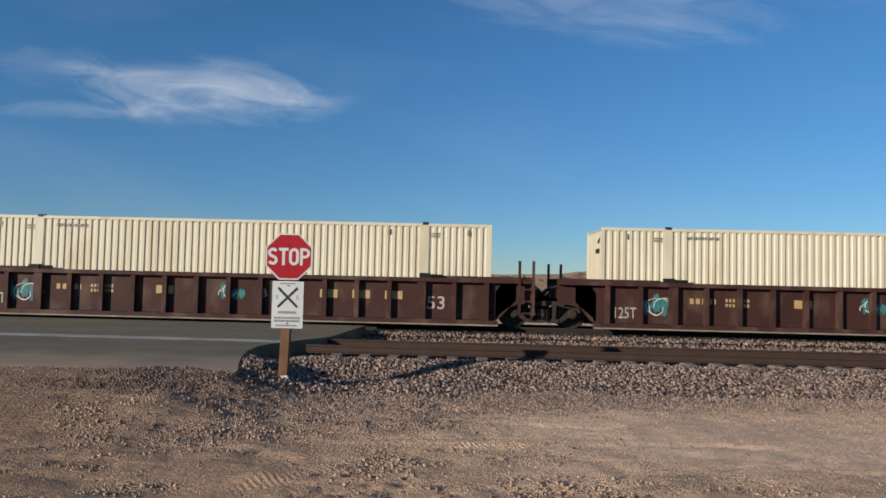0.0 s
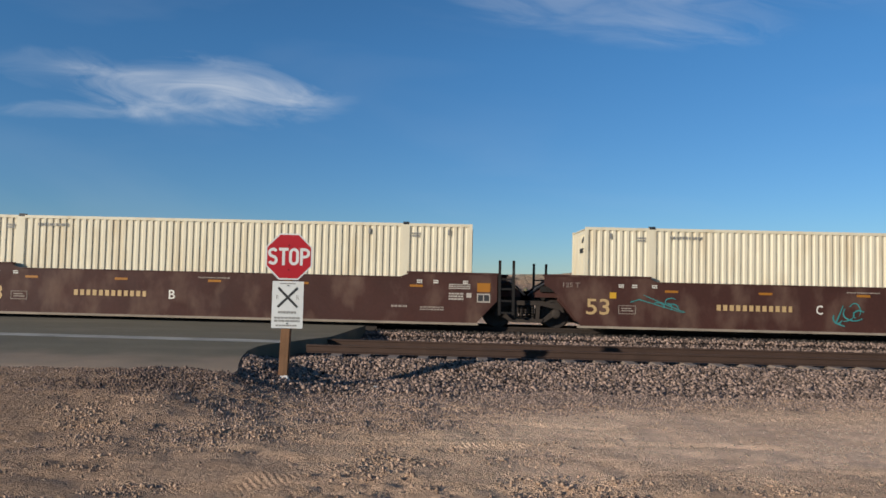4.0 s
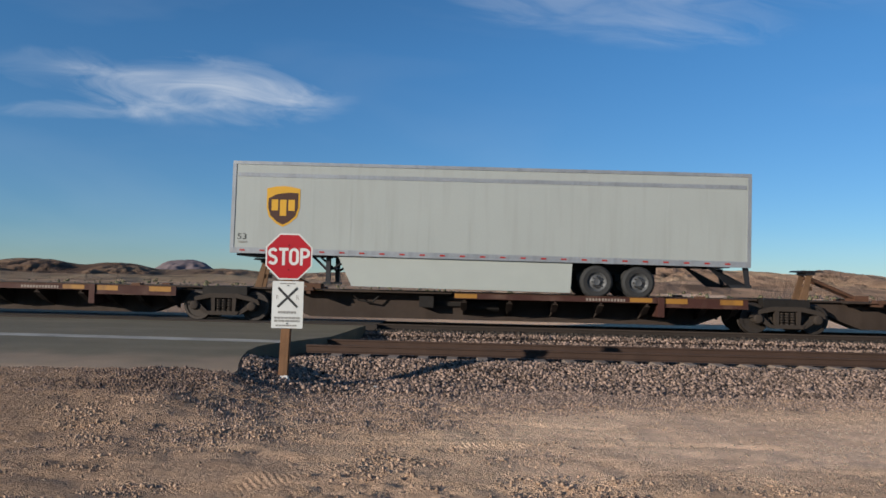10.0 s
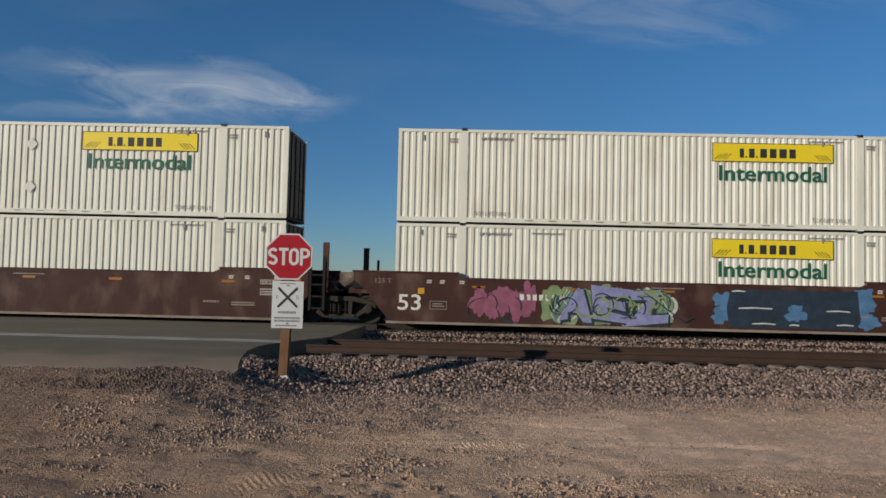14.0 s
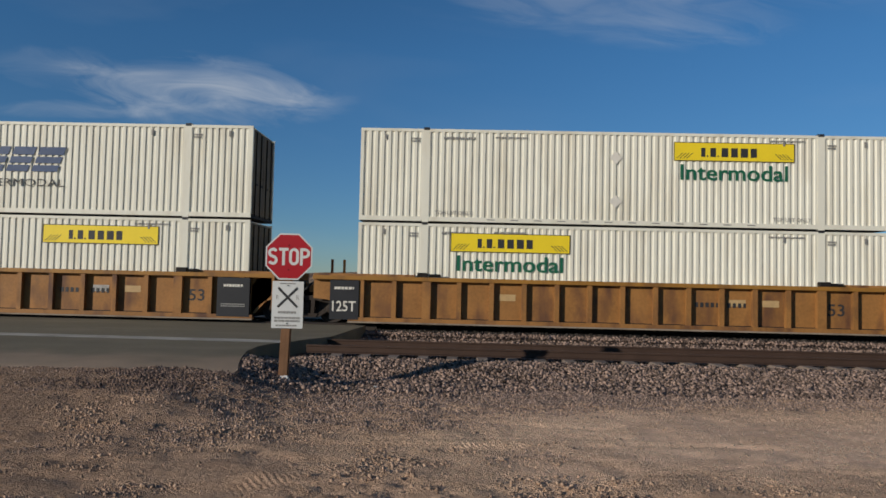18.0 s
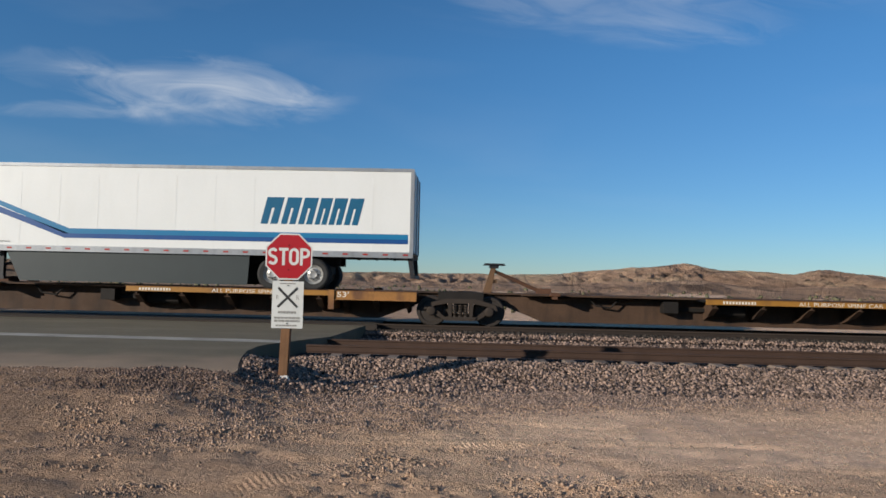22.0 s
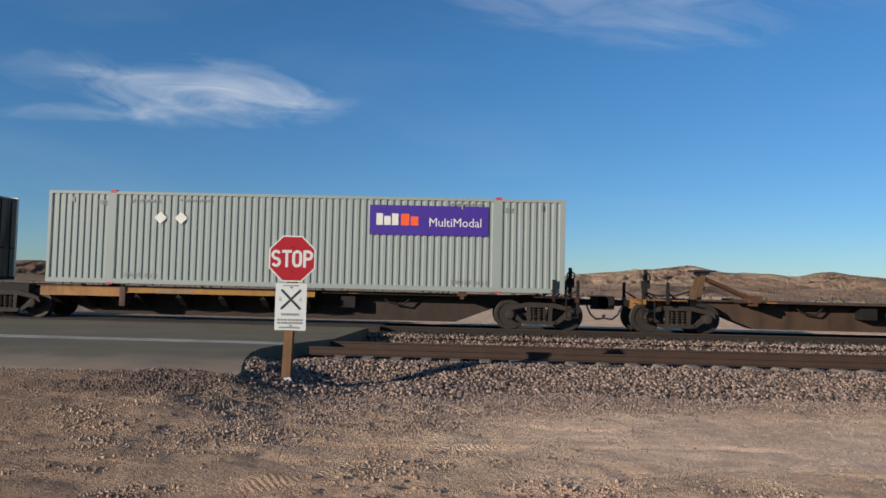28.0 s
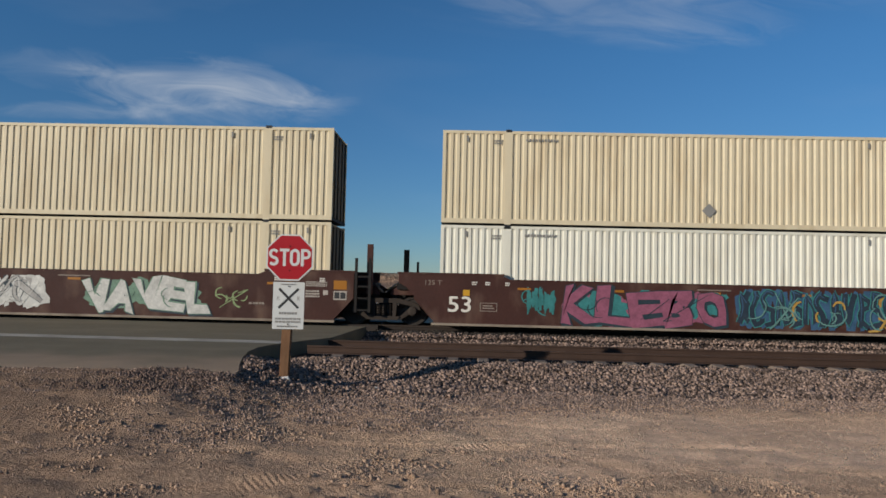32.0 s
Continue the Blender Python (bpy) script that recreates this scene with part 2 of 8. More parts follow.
M = {
    "old_cream": material("yellowed_cream_paint", (0.60, 0.51, 0.345), 0.55, 0, 0.08, 0.8, 25, stain=(0.40, 0.28, 0.14), stain_amount=0.35),
    # door-end cream: some grime, and the end's shade painted in as dark colour
    "shaded_end": material("grimy_shaded_cream_paint", (0.14, 0.115, 0.08), 0.75, 0, 0.4, 1.2, 25, stain=(0.05, 0.035, 0.022), stain_amount=0.8),
    "cream": material("cream_paint", (0.60, 0.53, 0.385), 0.55, 0, 0.08, 0.8, 25, stain=(0.40, 0.28, 0.14), stain_amount=0.35),
    "white": material("white_paint", (0.665, 0.635, 0.525), 0.5, 0, 0.06, 0.8, 25, stain=(0.40, 0.33, 0.22), stain_amount=0.28),
    "grey_box": material("grey_green_paint", (0.255, 0.275, 0.25), 0.5, 0, 0.05, 0.8, 25, stain=(0.25, 0.24, 0.2), stain_amount=0.15),
    "trailer_grey": material("pale_grey_paint", (0.305, 0.32, 0.30), 0.4, 0, 0.05, 0.6, 20, stain=(0.24, 0.245, 0.22), stain_amount=0.25, stain_scale=(2.5, 2.5, 0.2)),
    "trailer_white": material("trailer_white_paint", (0.66, 0.66, 0.635), 0.35, 0, 0.04, 0.6, 20, stain=(0.5, 0.48, 0.42), stain_amount=0.1),
    # the aluminiums' upright stain streaks also paint in soft reflections on the panels
    "aluminium": material("dull_aluminium", (0.275, 0.285, 0.295), 0.42, 0.35, 0.2, 0.9, 15, stain=(0.17, 0.172, 0.18), stain_amount=0.4, stain_scale=(2.5, 2.5, 0.2)),
    "bare_aluminium": material("weathered_bare_aluminium", (0.31, 0.325, 0.335), 0.42, 0.25, 0.2, 0.9, 15, stain=(0.24, 0.245, 0.25), stain_amount=0.4, stain_scale=(2.5, 2.5, 0.2)),
    "skirt": material("cream_skirt", (0.58, 0.56, 0.47), 0.5, 0, 0.06),
    "grey_skirt": material("pale_grey_skirt", (0.33, 0.345, 0.315), 0.45, 0, 0.06),
    "dark_skirt": material("dark_skirt", (0.034, 0.042, 0.042), 0.5, 0, 0.1),
    "brown": material("boxcar_brown_paint", (0.047, 0.0163, 0.0113), 0.75, 0, 0.3, 0.7, 14, 0.15, 25, stain=(0.115, 0.066, 0.046), stain_amount=0.65, stain_scale=(0.9, 0.9, 0.5)),
    "yellow": material("weathered_yellow_paint", (0.265, 0.122, 0.034), 0.65, 0, 0.35, 0.9, 14, 0.15, 25, stain=(0.10, 0.045, 0.024), stain_amount=0.8, stain_scale=(1.0, 1.0, 0.4)),
    "yellow_clean": material("yellow_paint", (0.28, 0.132, 0.024), 0.55, 0, 0.2, 1.5, 25, 0.1, 25, stain=RUST, stain_amount=0.5),
    "rust": material("rusty_steel", (0.09, 0.042, 0.024), 0.8, 0.1, 0.3, 2.5, 40, 0.3, 40, stain=(0.05, 0.03, 0.02), stain_amount=0.5),
    # underside and bogie steels: grimy, and darkened further to stand in for shade
    "dark_steel": material("grimy_dark_steel", (0.016, 0.013, 0.011), 0.75, 0.2, 0.3, 3, 40, 0.3, 40),
    "bogie": material("dusty_cast_steel", (0.034, 0.025, 0.019), 0.85, 0.0, 0.3, 3, 40, 0.3, 30),
    "wheel": material("worn_wheel_steel", (0.045, 0.036, 0.03), 0.55, 0.4, 0.25, 3, 30),
    "black": material("black_paint", (0.02, 0.02, 0.022), 0.55, 0, 0.2, 3, 30),
    "tyre": material("tyre_rubber", (0.028, 0.027, 0.026), 0.8, 0, 0.2, 8, 60, 0.3, 60),
    "rim": material("white_steel_rim", (0.30, 0.295, 0.28), 0.4, 0.3, 0.2, 6, 40),
    "dark_rim": material("dark_steel_rim", (0.10, 0.10, 0.10), 0.5, 0.4, 0.2, 6, 40),
    "red_steel": material("red_chassis_paint", (0.45, 0.05, 0.04), 0.55, 0, 0.2, 3, 30, stain=RUST, stain_amount=0.3),
    "blue_box": material("blue_container_paint", (0.03, 0.25, 0.42), 0.5, 0, 0.1, 1, 20, stain=RUST, stain_amount=0.3),
    "rusty_cream": material("rust_streaked_cream_paint", (0.66, 0.58, 0.42), 0.6, 0, 0.08, 1, 20, stain=(0.20, 0.10, 0.04), stain_amount=0.7),
    "ink_black": material("black_lettering", (0.03, 0.03, 0.03), 0.6, 0, 0.1),
    "ink_grey": material("faded_lettering", (0.22, 0.21, 0.19), 0.6, 0, 0.1),
    "ink_stencil": material("worn_white_stencil", (0.36, 0.315, 0.265), 0.65, 0, 0.35, 6, 40),
    "ink_faded": material("faded_stencil", (0.23, 0.185, 0.15), 0.7, 0, 0.4, 6, 40),
    "ink_white": material("white_lettering", (0.62, 0.58, 0.50), 0.6, 0, 0.15, 6, 40),
    "emblem": material("faded_ochre_lettering", (0.25, 0.135, 0.045), 0.65, 0, 0.35, 4, 40),
    "ink_cream": material("buff_lettering", (0.42, 0.28, 0.13), 0.6, 0, 0.2, 6, 40),
    "ink_orange": material("orange_reflector", (0.30, 0.12, 0.015), 0.4, 0, 0.12),
    "ink_red": material("red_reflector", (0.30, 0.025, 0.02), 0.4, 0, 0.1),
    "logo_yellow": material("yellow_logo_panel", (0.76, 0.56, 0.02), 0.45, 0, 0.08, 2, 30),
    "logo_ochre": material("worn_yellow_logo_panel", (0.60, 0.45, 0.12), 0.5, 0, 0.25, 1.2, 30),
    "logo_faded": material("faded_logo_panel", (0.60, 0.55, 0.30), 0.5, 0, 0.1, 2, 30),
    "logo_green": material("green_lettering", (0.012, 0.105, 0.055), 0.5, 0, 0.1),
    "logo_blue": material("dark_blue_lettering", (0.028, 0.055, 0.125), 0.5, 0, 0.15),
    "logo_pale_blue": material("worn_blue_lettering", (0.32, 0.36, 0.42), 0.5, 0, 0.3, 5, 40),
    "logo_sky": material("bright_blue_stripe", (0.012, 0.145, 0.29), 0.4, 0, 0.08),
    "logo_teal": material("teal_blue_lettering", (0.01, 0.095, 0.18), 0.4, 0, 0.08),
    "logo_navy": material("navy_stripe", (0.01, 0.06, 0.20), 0.4, 0, 0.08),
    "logo_purple": material("purple_logo_panel", (0.055, 0.025, 0.22), 0.45, 0, 0.08),
    "logo_orange": material("orange_lettering", (0.75, 0.10, 0.03), 0.45, 0, 0.08),
    "logo_brown": material("brown_shield", (0.055, 0.025, 0.015), 0.4, 0, 0.08),
    "logo_gold": material("gold_shield", (0.50, 0.27, 0.025), 0.4, 0, 0.08),
    "logo_dark_green": material("dark_green_band", (0.012, 0.07, 0.05), 0.45, 0, 0.08),
    "paint_teal": material("teal_spray_paint", (0.036, 0.165, 0.158), 0.6, 0, 0.4, 4, 20),
    "paint_pink": material("pink_spray_paint", (0.235, 0.075, 0.115), 0.6, 0, 0.4, 4, 20),
    "paint_white": material("white_spray_paint", (0.478, 0.46, 0.414), 0.6, 0, 0.4, 4, 20),
    "paint_purple": material("purple_spray_paint", (0.085, 0.045, 0.115), 0.6, 0, 0.4, 4, 20),
    "paint_peach": material("peach_spray_paint", (0.30, 0.155, 0.098), 0.6, 0, 0.4, 4, 20),
    "paint_green": material("green_spray_paint", (0.128, 0.208, 0.144), 0.6, 0, 0.4, 4, 20),
    "paint_lime": material("lime_spray_paint", (0.20, 0.255, 0.115), 0.6, 0, 0.4, 4, 20),
    "paint_blue": material("blue_spray_paint", (0.04, 0.09, 0.155), 0.6, 0, 0.4, 4, 20),
    "paint_dark": material("dark_spray_paint", (0.023, 0.0368, 0.046), 0.6, 0, 0.4, 4, 20),
    "paint_yellow": material("ochre_spray_paint", (0.36, 0.215, 0.05), 0.6, 0, 0.4, 4, 20),
    "paint_silver": material("silver_spray_paint", (0.304, 0.285, 0.258), 0.6, 0, 0.4, 4, 20),
    "paint_mint": material("mint_spray_paint", (0.115, 0.225, 0.20), 0.6, 0, 0.4, 4, 20),
    "paint_rose": material("rose_spray_paint", (0.235, 0.09, 0.13), 0.6, 0, 0.4, 4, 20),
    "paint_lilac": material("lilac_spray_paint", (0.23, 0.155, 0.27), 0.6, 0, 0.4, 4, 20),
    "paint_brown": material("brown_spray_paint", (0.11, 0.05, 0.035), 0.6, 0, 0.4, 4, 20),
    "paint_navy": material("navy_spray_paint", (0.022, 0.034, 0.048), 0.6, 0, 0.4, 4, 20),
    "paint_sky": material("sky_blue_spray_paint", (0.075, 0.16, 0.27), 0.6, 0, 0.4, 4, 20),
    "paint_sand": material("sand_spray_paint", (0.40, 0.335, 0.235), 0.6, 0, 0.4, 4, 20),
    "paint_sage": material("sage_spray_paint", (0.105, 0.125, 0.095), 0.6, 0, 0.45, 4, 20),
    "paint_buff": material("buff_overpaint", (0.336, 0.248, 0.144), 0.6, 0, 0.4, 4, 20),
    "paint_red": material("red_spray_paint", (0.272, 0.032, 0.024), 0.6, 0, 0.4, 4, 20),
    "sign_red": material("red_sign_sheeting", (0.34, 0.012, 0.018), 0.4, 0, 0.05, 3, 30),
    "sign_white": material("white_sign_sheeting", (0.55, 0.55, 0.52), 0.45, 0, 0.05, 4, 40, stain=(0.45, 0.43, 0.38), stain_amount=0.15),
    "post_wood": material("brown_treated_wood", (0.17, 0.085, 0.04), 0.8, 0, 0.25, 3, 40, 0.4, 30, stain=(0.07, 0.04, 0.02), stain_amount=0.4, stain_scale=(8, 8, 0.5)),
    "sleeper": material("weathered_sleeper_wood", (0.21, 0.16, 0.125), 0.9, 0, 0.25, 3, 40, 0.5, 30, per_piece=0.4),
    "asphalt": material("worn_asphalt", (0.128, 0.110, 0.073), 0.9, 0, 0.2, 0.4, 60, 0.3, 90, stain=(0.19, 0.15, 0.105), stain_amount=0.5, stain_scale=(0.25, 0.7, 1)),
    "road_paint": material("worn_white_road_paint", (0.34, 0.315, 0.27), 0.8, 0, 0.5, 2, 40),
    "stone": material("crushed_stone", (0.218, 0.150, 0.114), 0.9, 0, 0.25, 14, 60, islands=1.7),
    "spilt_stone": material("dusty_crushed_stone", (0.275, 0.192, 0.146), 0.9, 0, 0.2, 14, 60, islands=1.3),
    "cinder": material("dark_gravel", (0.15, 0.10, 0.076), 0.9, 0, 0.2, 14, 60, islands=1.2),
    "pebble": material("desert_pebbles", (0.28, 0.195, 0.135), 0.9, 0, 0.12, 9, 60, islands=0.9),
    "dark_stone": material("dark_ballast", (0.045, 0.036, 0.029), 0.9, 0, 0.15, 9, 60, islands=1.0),
    "dark_sleeper": material("dark_sleeper_wood", (0.04, 0.031, 0.025), 0.9, 0, 0.25, 3, 40, 0.5, 30, per_piece=0.4),
    "main_rail": material("dark_main_rail", (0.03, 0.021, 0.016), 0.8, 0.1, 0.25, 2.5, 40, 0.3, 40),
    "hitch_steel": material("rusty_brown_steel", (0.12, 0.066, 0.034), 0.8, 0, 0.35, 3, 30, stain=(0.06, 0.032, 0.018), stain_amount=0.5),
    "rail_head": material("worn_rail_head", (0.05, 0.036, 0.028), 0.9, 0.2, 0.15, 1, 40),
    "old_rail": material("old_rusty_rail", (0.055, 0.031, 0.021), 0.8, 0.1, 0.25, 2.5, 40, 0.3, 40),
    "paint_lavender": material("lavender_spray_paint", (0.22, 0.22, 0.36), 0.6, 0, 0.35, 4, 20),
    "rust_stain": material("rust_and_dirt_stain", (0.24, 0.15, 0.06), 0.8, 0, 0.5, 3, 25),
    "dusty_lip": material("dust_covered_steel", (0.25, 0.20, 0.15), 0.9, 0, 0.35, 1.5, 25, stain=(0.08, 0.05, 0.035), stain_amount=0.5, stain_scale=(0.6, 1, 1)),
    "buffed": material("scrubbed_paint_patch", (0.15, 0.068, 0.048), 0.75, 0, 0.4, 4, 20),
    "mesa": material("dark_mesa_rock", (0.16, 0.12, 0.118), 0.95, 0, 0.25, 0.01, 0.08),
    # sill steels: grime, darkened further to paint in the shade below the decks
    "sill_brown": material("grimy_shaded_brown_steel", (0.040, 0.027, 0.020), 0.85, 0, 0.35, 1.5, 25, 0.2, 25, stain=(0.025, 0.016, 0.011), stain_amount=0.6),
    "sill_yellow": material("grimy_shaded_yellow_steel", (0.062, 0.035, 0.021), 0.8, 0, 0.4, 1.5, 25, 0.2, 25, stain=(0.032, 0.02, 0.014), stain_amount=0.9),
    "clod": material("dried_soil", (0.35, 0.235, 0.16), 0.95, 0, 0.15, 9, 60, islands=0.7),
    "scrub": material("dry_scrub", (0.11, 0.10, 0.055), 0.95, 0, 0.3, 2, 20, islands=0.6),
    "white_rock": material("pale_rock", (0.62, 0.58, 0.52), 0.9, 0, 0.1, 9, 60),
}


def dirt_on_road():
    """Desert dirt dragged over the front edge of the asphalt by tyres, thinning out across the road."""
    nt = M["asphalt"].node_tree
    bsdf = nt.nodes["Principled BSDF"]
    clean = bsdf.inputs["Base Color"].links[0].from_socket
    tc = nt.nodes.new("ShaderNodeTexCoord")
    sep = nt.nodes.new("ShaderNodeSeparateXYZ")
    nt.links.new(tc.outputs["Object"], sep.inputs[0])
    drift = nt.nodes.new("ShaderNodeTexNoise")
    drift.inputs["Scale"].default_value, drift.inputs["Detail"].default_value = 0.9, 7.0
    nt.links.new(tc.outputs["Object"], drift.inputs["Vector"])
    wander = nt.nodes.new("ShaderNodeMath")
    wander.operation = "MULTIPLY_ADD"
    wander.inputs[1].default_value = -2.6
    nt.links.new(drift.outputs["Fac"], wander.inputs[0])
    nt.links.new(sep.outputs[1], wander.inputs[2])
    reach = nt.nodes.new("ShaderNodeMapRange")
    reach.interpolation_type = "SMOOTHSTEP"
    reach.inputs["From Min"].default_value, reach.inputs["From Max"].default_value = 9.6, 12.2
    reach.inputs["To Min"].default_value, reach.inputs["To Max"].default_value = 0.85, 0.04
    nt.links.new(wander.outputs[0], reach.inputs["Value"])
    mix = nt.nodes.new("ShaderNodeMix")
    mix.data_type = "RGBA"
    nt.links.new(reach.outputs[0], mix.inputs["Factor"])
    nt.links.new(clean, mix.inputs["A"])
    mix.inputs["B"].default_value = (0.36, 0.25, 0.165, 1)
    nt.links.new(mix.outputs["Result"], bsdf.inputs["Base Color"])


dirt_on_road()

# ---- mesh helpers ----


def box(bm, x0, x1, y0, y1, z0, z1):
    vs = [bm.verts.new((x, y, z)) for z in (z0, z1) for x, y in ((x0, y0), (x1, y0), (x1, y1), (x0, y1))]
    for q in ((3, 2, 1, 0), (4, 5, 6, 7), (0, 1, 5, 4), (1, 2, 6, 5), (2, 3, 7, 6), (3, 0, 4, 7)):
        bm.faces.new([vs[i] for i in q])


def prism(bm, outline, y0, y1):
    """A plate with an outline in x and z, from y0 (front) to y1."""
    front = [bm.verts.new((x, y0, z)) for x, z in outline]
    back = [bm.verts.new((x, y1, z)) for x, z in outline]
    n = len(outline)
    area = sum(outline[i][0] * outline[(i + 1) % n][1] - outline[(i + 1) % n][0] * outline[i][1] for i in range(n))
    if area < 0:
        front.reverse(), back.reverse()
    bm.faces.new(front)
    bm.faces.new(list(reversed(back)))
    for i in range(n):
        j = (i + 1) % n
        bm.faces.new((front[i], back[i], back[j], front[j]))


def bar(bm, a, b, w=0.05, sides=6):
    """A round bar from a to b."""
    a, b = Vector(a), Vector(b)
    m = (b - a).to_track_quat("Z", "Y").to_matrix()
    rings = []
    for p in (a, b):
        rings.append([bm.verts.new(p + m @ Vector((math.cos(i * 2 * math.pi / sides) * w, math.sin(i * 2 * math.pi / sides) * w, 0))) for i in range(sides)])
    for i in range(sides):
        j = (i + 1) % sides
        bm.faces.new((rings[0][i], rings[0][j], rings[1][j], rings[1][i]))
    bm.faces.new(list(reversed(rings[0])))
    bm.faces.new(rings[1])


def lathe(bm, profile, cx, cz, sides=20, caps=True):
    """A wheel-like body round an axis along y: profile of (radius, y) from front to back."""
    rings = [[bm.verts.new((cx + r * math.cos(i * 2 * math.pi / sides), y, cz + r * math.sin(i * 2 * math.pi / sides))) for i in range(sides)] for r, y in profile]
    for a, b in zip(rings, rings[1:]):
        for i in range(sides):
            j = (i + 1) % sides
            bm.faces.new((a[i], a[j], b[j], b[i]))
    if caps:
        bm.faces.new(rings[0])
        bm.faces.new(list(reversed(rings[-1])))


def part(name, bm, mat, parent, label="", smooth=False):
    me = bpy.data.meshes.new(name)
    bmesh.ops.recalc_face_normals(bm, faces=bm.faces)
    bm.to_mesh(me)
    bm.free()
    me.materials.append(M[mat])
    if smooth:
        me.polygons.foreach_set("use_smooth", [True] * len(me.polygons))
    ob = new(name, me)
    if parent is not None:
        ob.parent = parent
    if label:
        tagged(ob, label)
    if name in STUFF_PARTS:
        tagged(ob, kind="stuff")
    return ob


STUFF_PARTS = ("graffiti_letters", "stencil_frame", "side_seams", "cross_members", "reflector_tape", "forklift_marks", "wheel_nuts", "spring_nest", "scrawl", "spray_patch")


def box_part(name, dims, mat, parent, label=""):
    bm = bmesh.new()
    box(bm, *dims)
    return part(name, bm, mat, parent, label)


TEXTS = {}


def lettering(name, words, cx, cz, w, h, y, mat, parent, label="", bold=0.0, shear=0.0):
    """Letters on a side that faces -y, fitted to a width and a height."""
    key = (words, bold, shear)
    if key not in TEXTS:
        cu = bpy.data.curves.new("letters", "FONT")
        cu.body, cu.resolution_u, cu.offset, cu.shear = words, 4 if words in ("STOP", "53", "Intermodal") else 2, bold, shear
        ob = new("letters", cu)
        deps = bpy.context.evaluated_depsgraph_get()
        me = bpy.data.meshes.new_from_object(ob.evaluated_get(deps))
        bpy.data.objects.remove(ob)
        co = np.zeros(len(me.vertices) * 3)
        me.vertices.foreach_get("co", co)
        co = co.reshape(-1, 3)[:, :2]
        faces = [tuple(p.vertices) for p in me.polygons]
        co = (co - (co.min(0) + co.max(0)) / 2) / (co.max(0) - co.min(0))
        TEXTS[key] = (co, faces)
        bpy.data.meshes.remove(me)
    co, faces = TEXTS[key]
    me = bpy.data.meshes.new(name)
    me.from_pydata([(cx + a * w, y, cz + b * h) for a, b in co], [], faces)
    me.materials.append(M[mat])
    ob = new(name, me)
    ob.parent = parent
    return tagged(ob, label) if label else ob


def bars(name, cx, cz, w, h, y, mat, parent, rows=1, seed=1, label=""):
    """Writing too small or worn to read: rows of short bars."""
    rnd = random.Random(seed)
    bm = bmesh.new()
    step = h / rows
    for r in range(rows):
        x = -w / 2
        z = cz + h / 2 - (r + 0.5) * step
        while x < w / 2 - 0.02:
            l = min((0.72 if "number" in name else rnd.uniform(0.6, 1.5) * 0.9) * step, w / 2 - x)
            box(bm, cx + x, cx + x + l * (0.62 if "number" in name else 0.8), y - 0.003, y, z - step * 0.32, z + step * 0.32)
            x += l
    ob = part(name, bm, mat, parent, label)
    return tagged(ob, kind="stuff")


def blob(bm, cx, cz, rx, rz, y, seed, points=26, rough=0.35):
    """A flat sprayed patch with an uneven outline."""
    rnd = random.Random(seed)
    ph = [rnd.uniform(0, 6.28) for _ in range(4)]
    out = []
    for i in range(points):
        a = i * 2 * math.pi / points
        r = 1 + rough * (0.5 * math.sin(3 * a + ph[0]) + 0.35 * math.sin(5 * a + ph[1]) + 0.4 * math.sin(8 * a + ph[2]))
        out.append((cx + rx * r * math.cos(a), cz + max(-1, min(1, r * math.sin(a))) * rz))
    c = bm.verts.new((cx, y, cz))
    vs = [bm.verts.new((a, y, b)) for a, b in out]
    for i in range(points):
        bm.faces.new((c, vs[i], vs[(i + 1) % points]))


def warped(name, words, cx, cz, w, h, y, mat, parent, seed, bold, grow=1.0, drop=0.0, label=""):
    """Hand-sprayed letters: each one widened, tilted, bent and overlapping the next."""
    rnd = random.Random(seed)
    n = len(words)
    verts, faces = [], []
    step = w / n
    for k, ch in enumerate(words):
        tilt, lift, wide, ph = rnd.uniform(-0.16, 0.16), rnd.uniform(-0.05, 0.05) * h, rnd.uniform(1.05, 1.25), rnd.uniform(0, 6.28)
        if ch == " ":
            continue
        key = (ch, bold, 0.0)
        if key not in TEXTS:
            ob = lettering("letters", ch, 0, 0, 1, 1, 0, mat, parent, "", bold, 0.0)
            me = ob.data
            bpy.data.objects.remove(ob)
            bpy.data.meshes.remove(me)
        co, fs = TEXTS[key]
        base = len(verts)
        for a, b in co:
            aa = a * (1 + 0.18 * math.sin(3.1 * b + ph)) + 0.10 * math.sin(4.3 * b + ph * 2)
            bb = b * (1 + 0.10 * math.sin(5 * a + ph))
            x, z = aa * step * wide * grow, bb * h * (grow if grow < 1.05 else 1 + (grow - 1) * 0.6)
            x, z = x - z * tilt, max(-0.58 * h, min(0.58 * h, z + x * tilt))
            verts.append((cx - w / 2 + step * (k + 0.5) + x + drop, y - 0.00025 * k, cz + z + lift - drop))
        faces += [tuple(i + base for i in f) for f in fs]
    me = bpy.data.meshes.new(name)
    me.from_pydata(verts, [], faces)
    me.materials.append(M[mat])
    ob = new(name, me)
    ob.parent = parent
    return tagged(ob, label) if label else ob


def ribbon(bm, pts, t, y):
    """A flat sprayed stroke along pts with mitred joints."""
    left, right = [], []
    for i, (x, z) in enumerate(pts):
        a, b = pts[max(0, i - 1)], pts[min(len(pts) - 1, i + 1)]
        d = Vector((b[0] - a[0], b[1] - a[1]))
        d = d.normalized() if d.length > 1e-6 else Vector((1, 0))
        k = t * (0.55 + 0.45 * math.sin(math.pi * (i + 0.5) / len(pts)))
        left.append(bm.verts.new((x - d.y * k, y - 0.0005 * i / len(pts), z + d.x * k)))
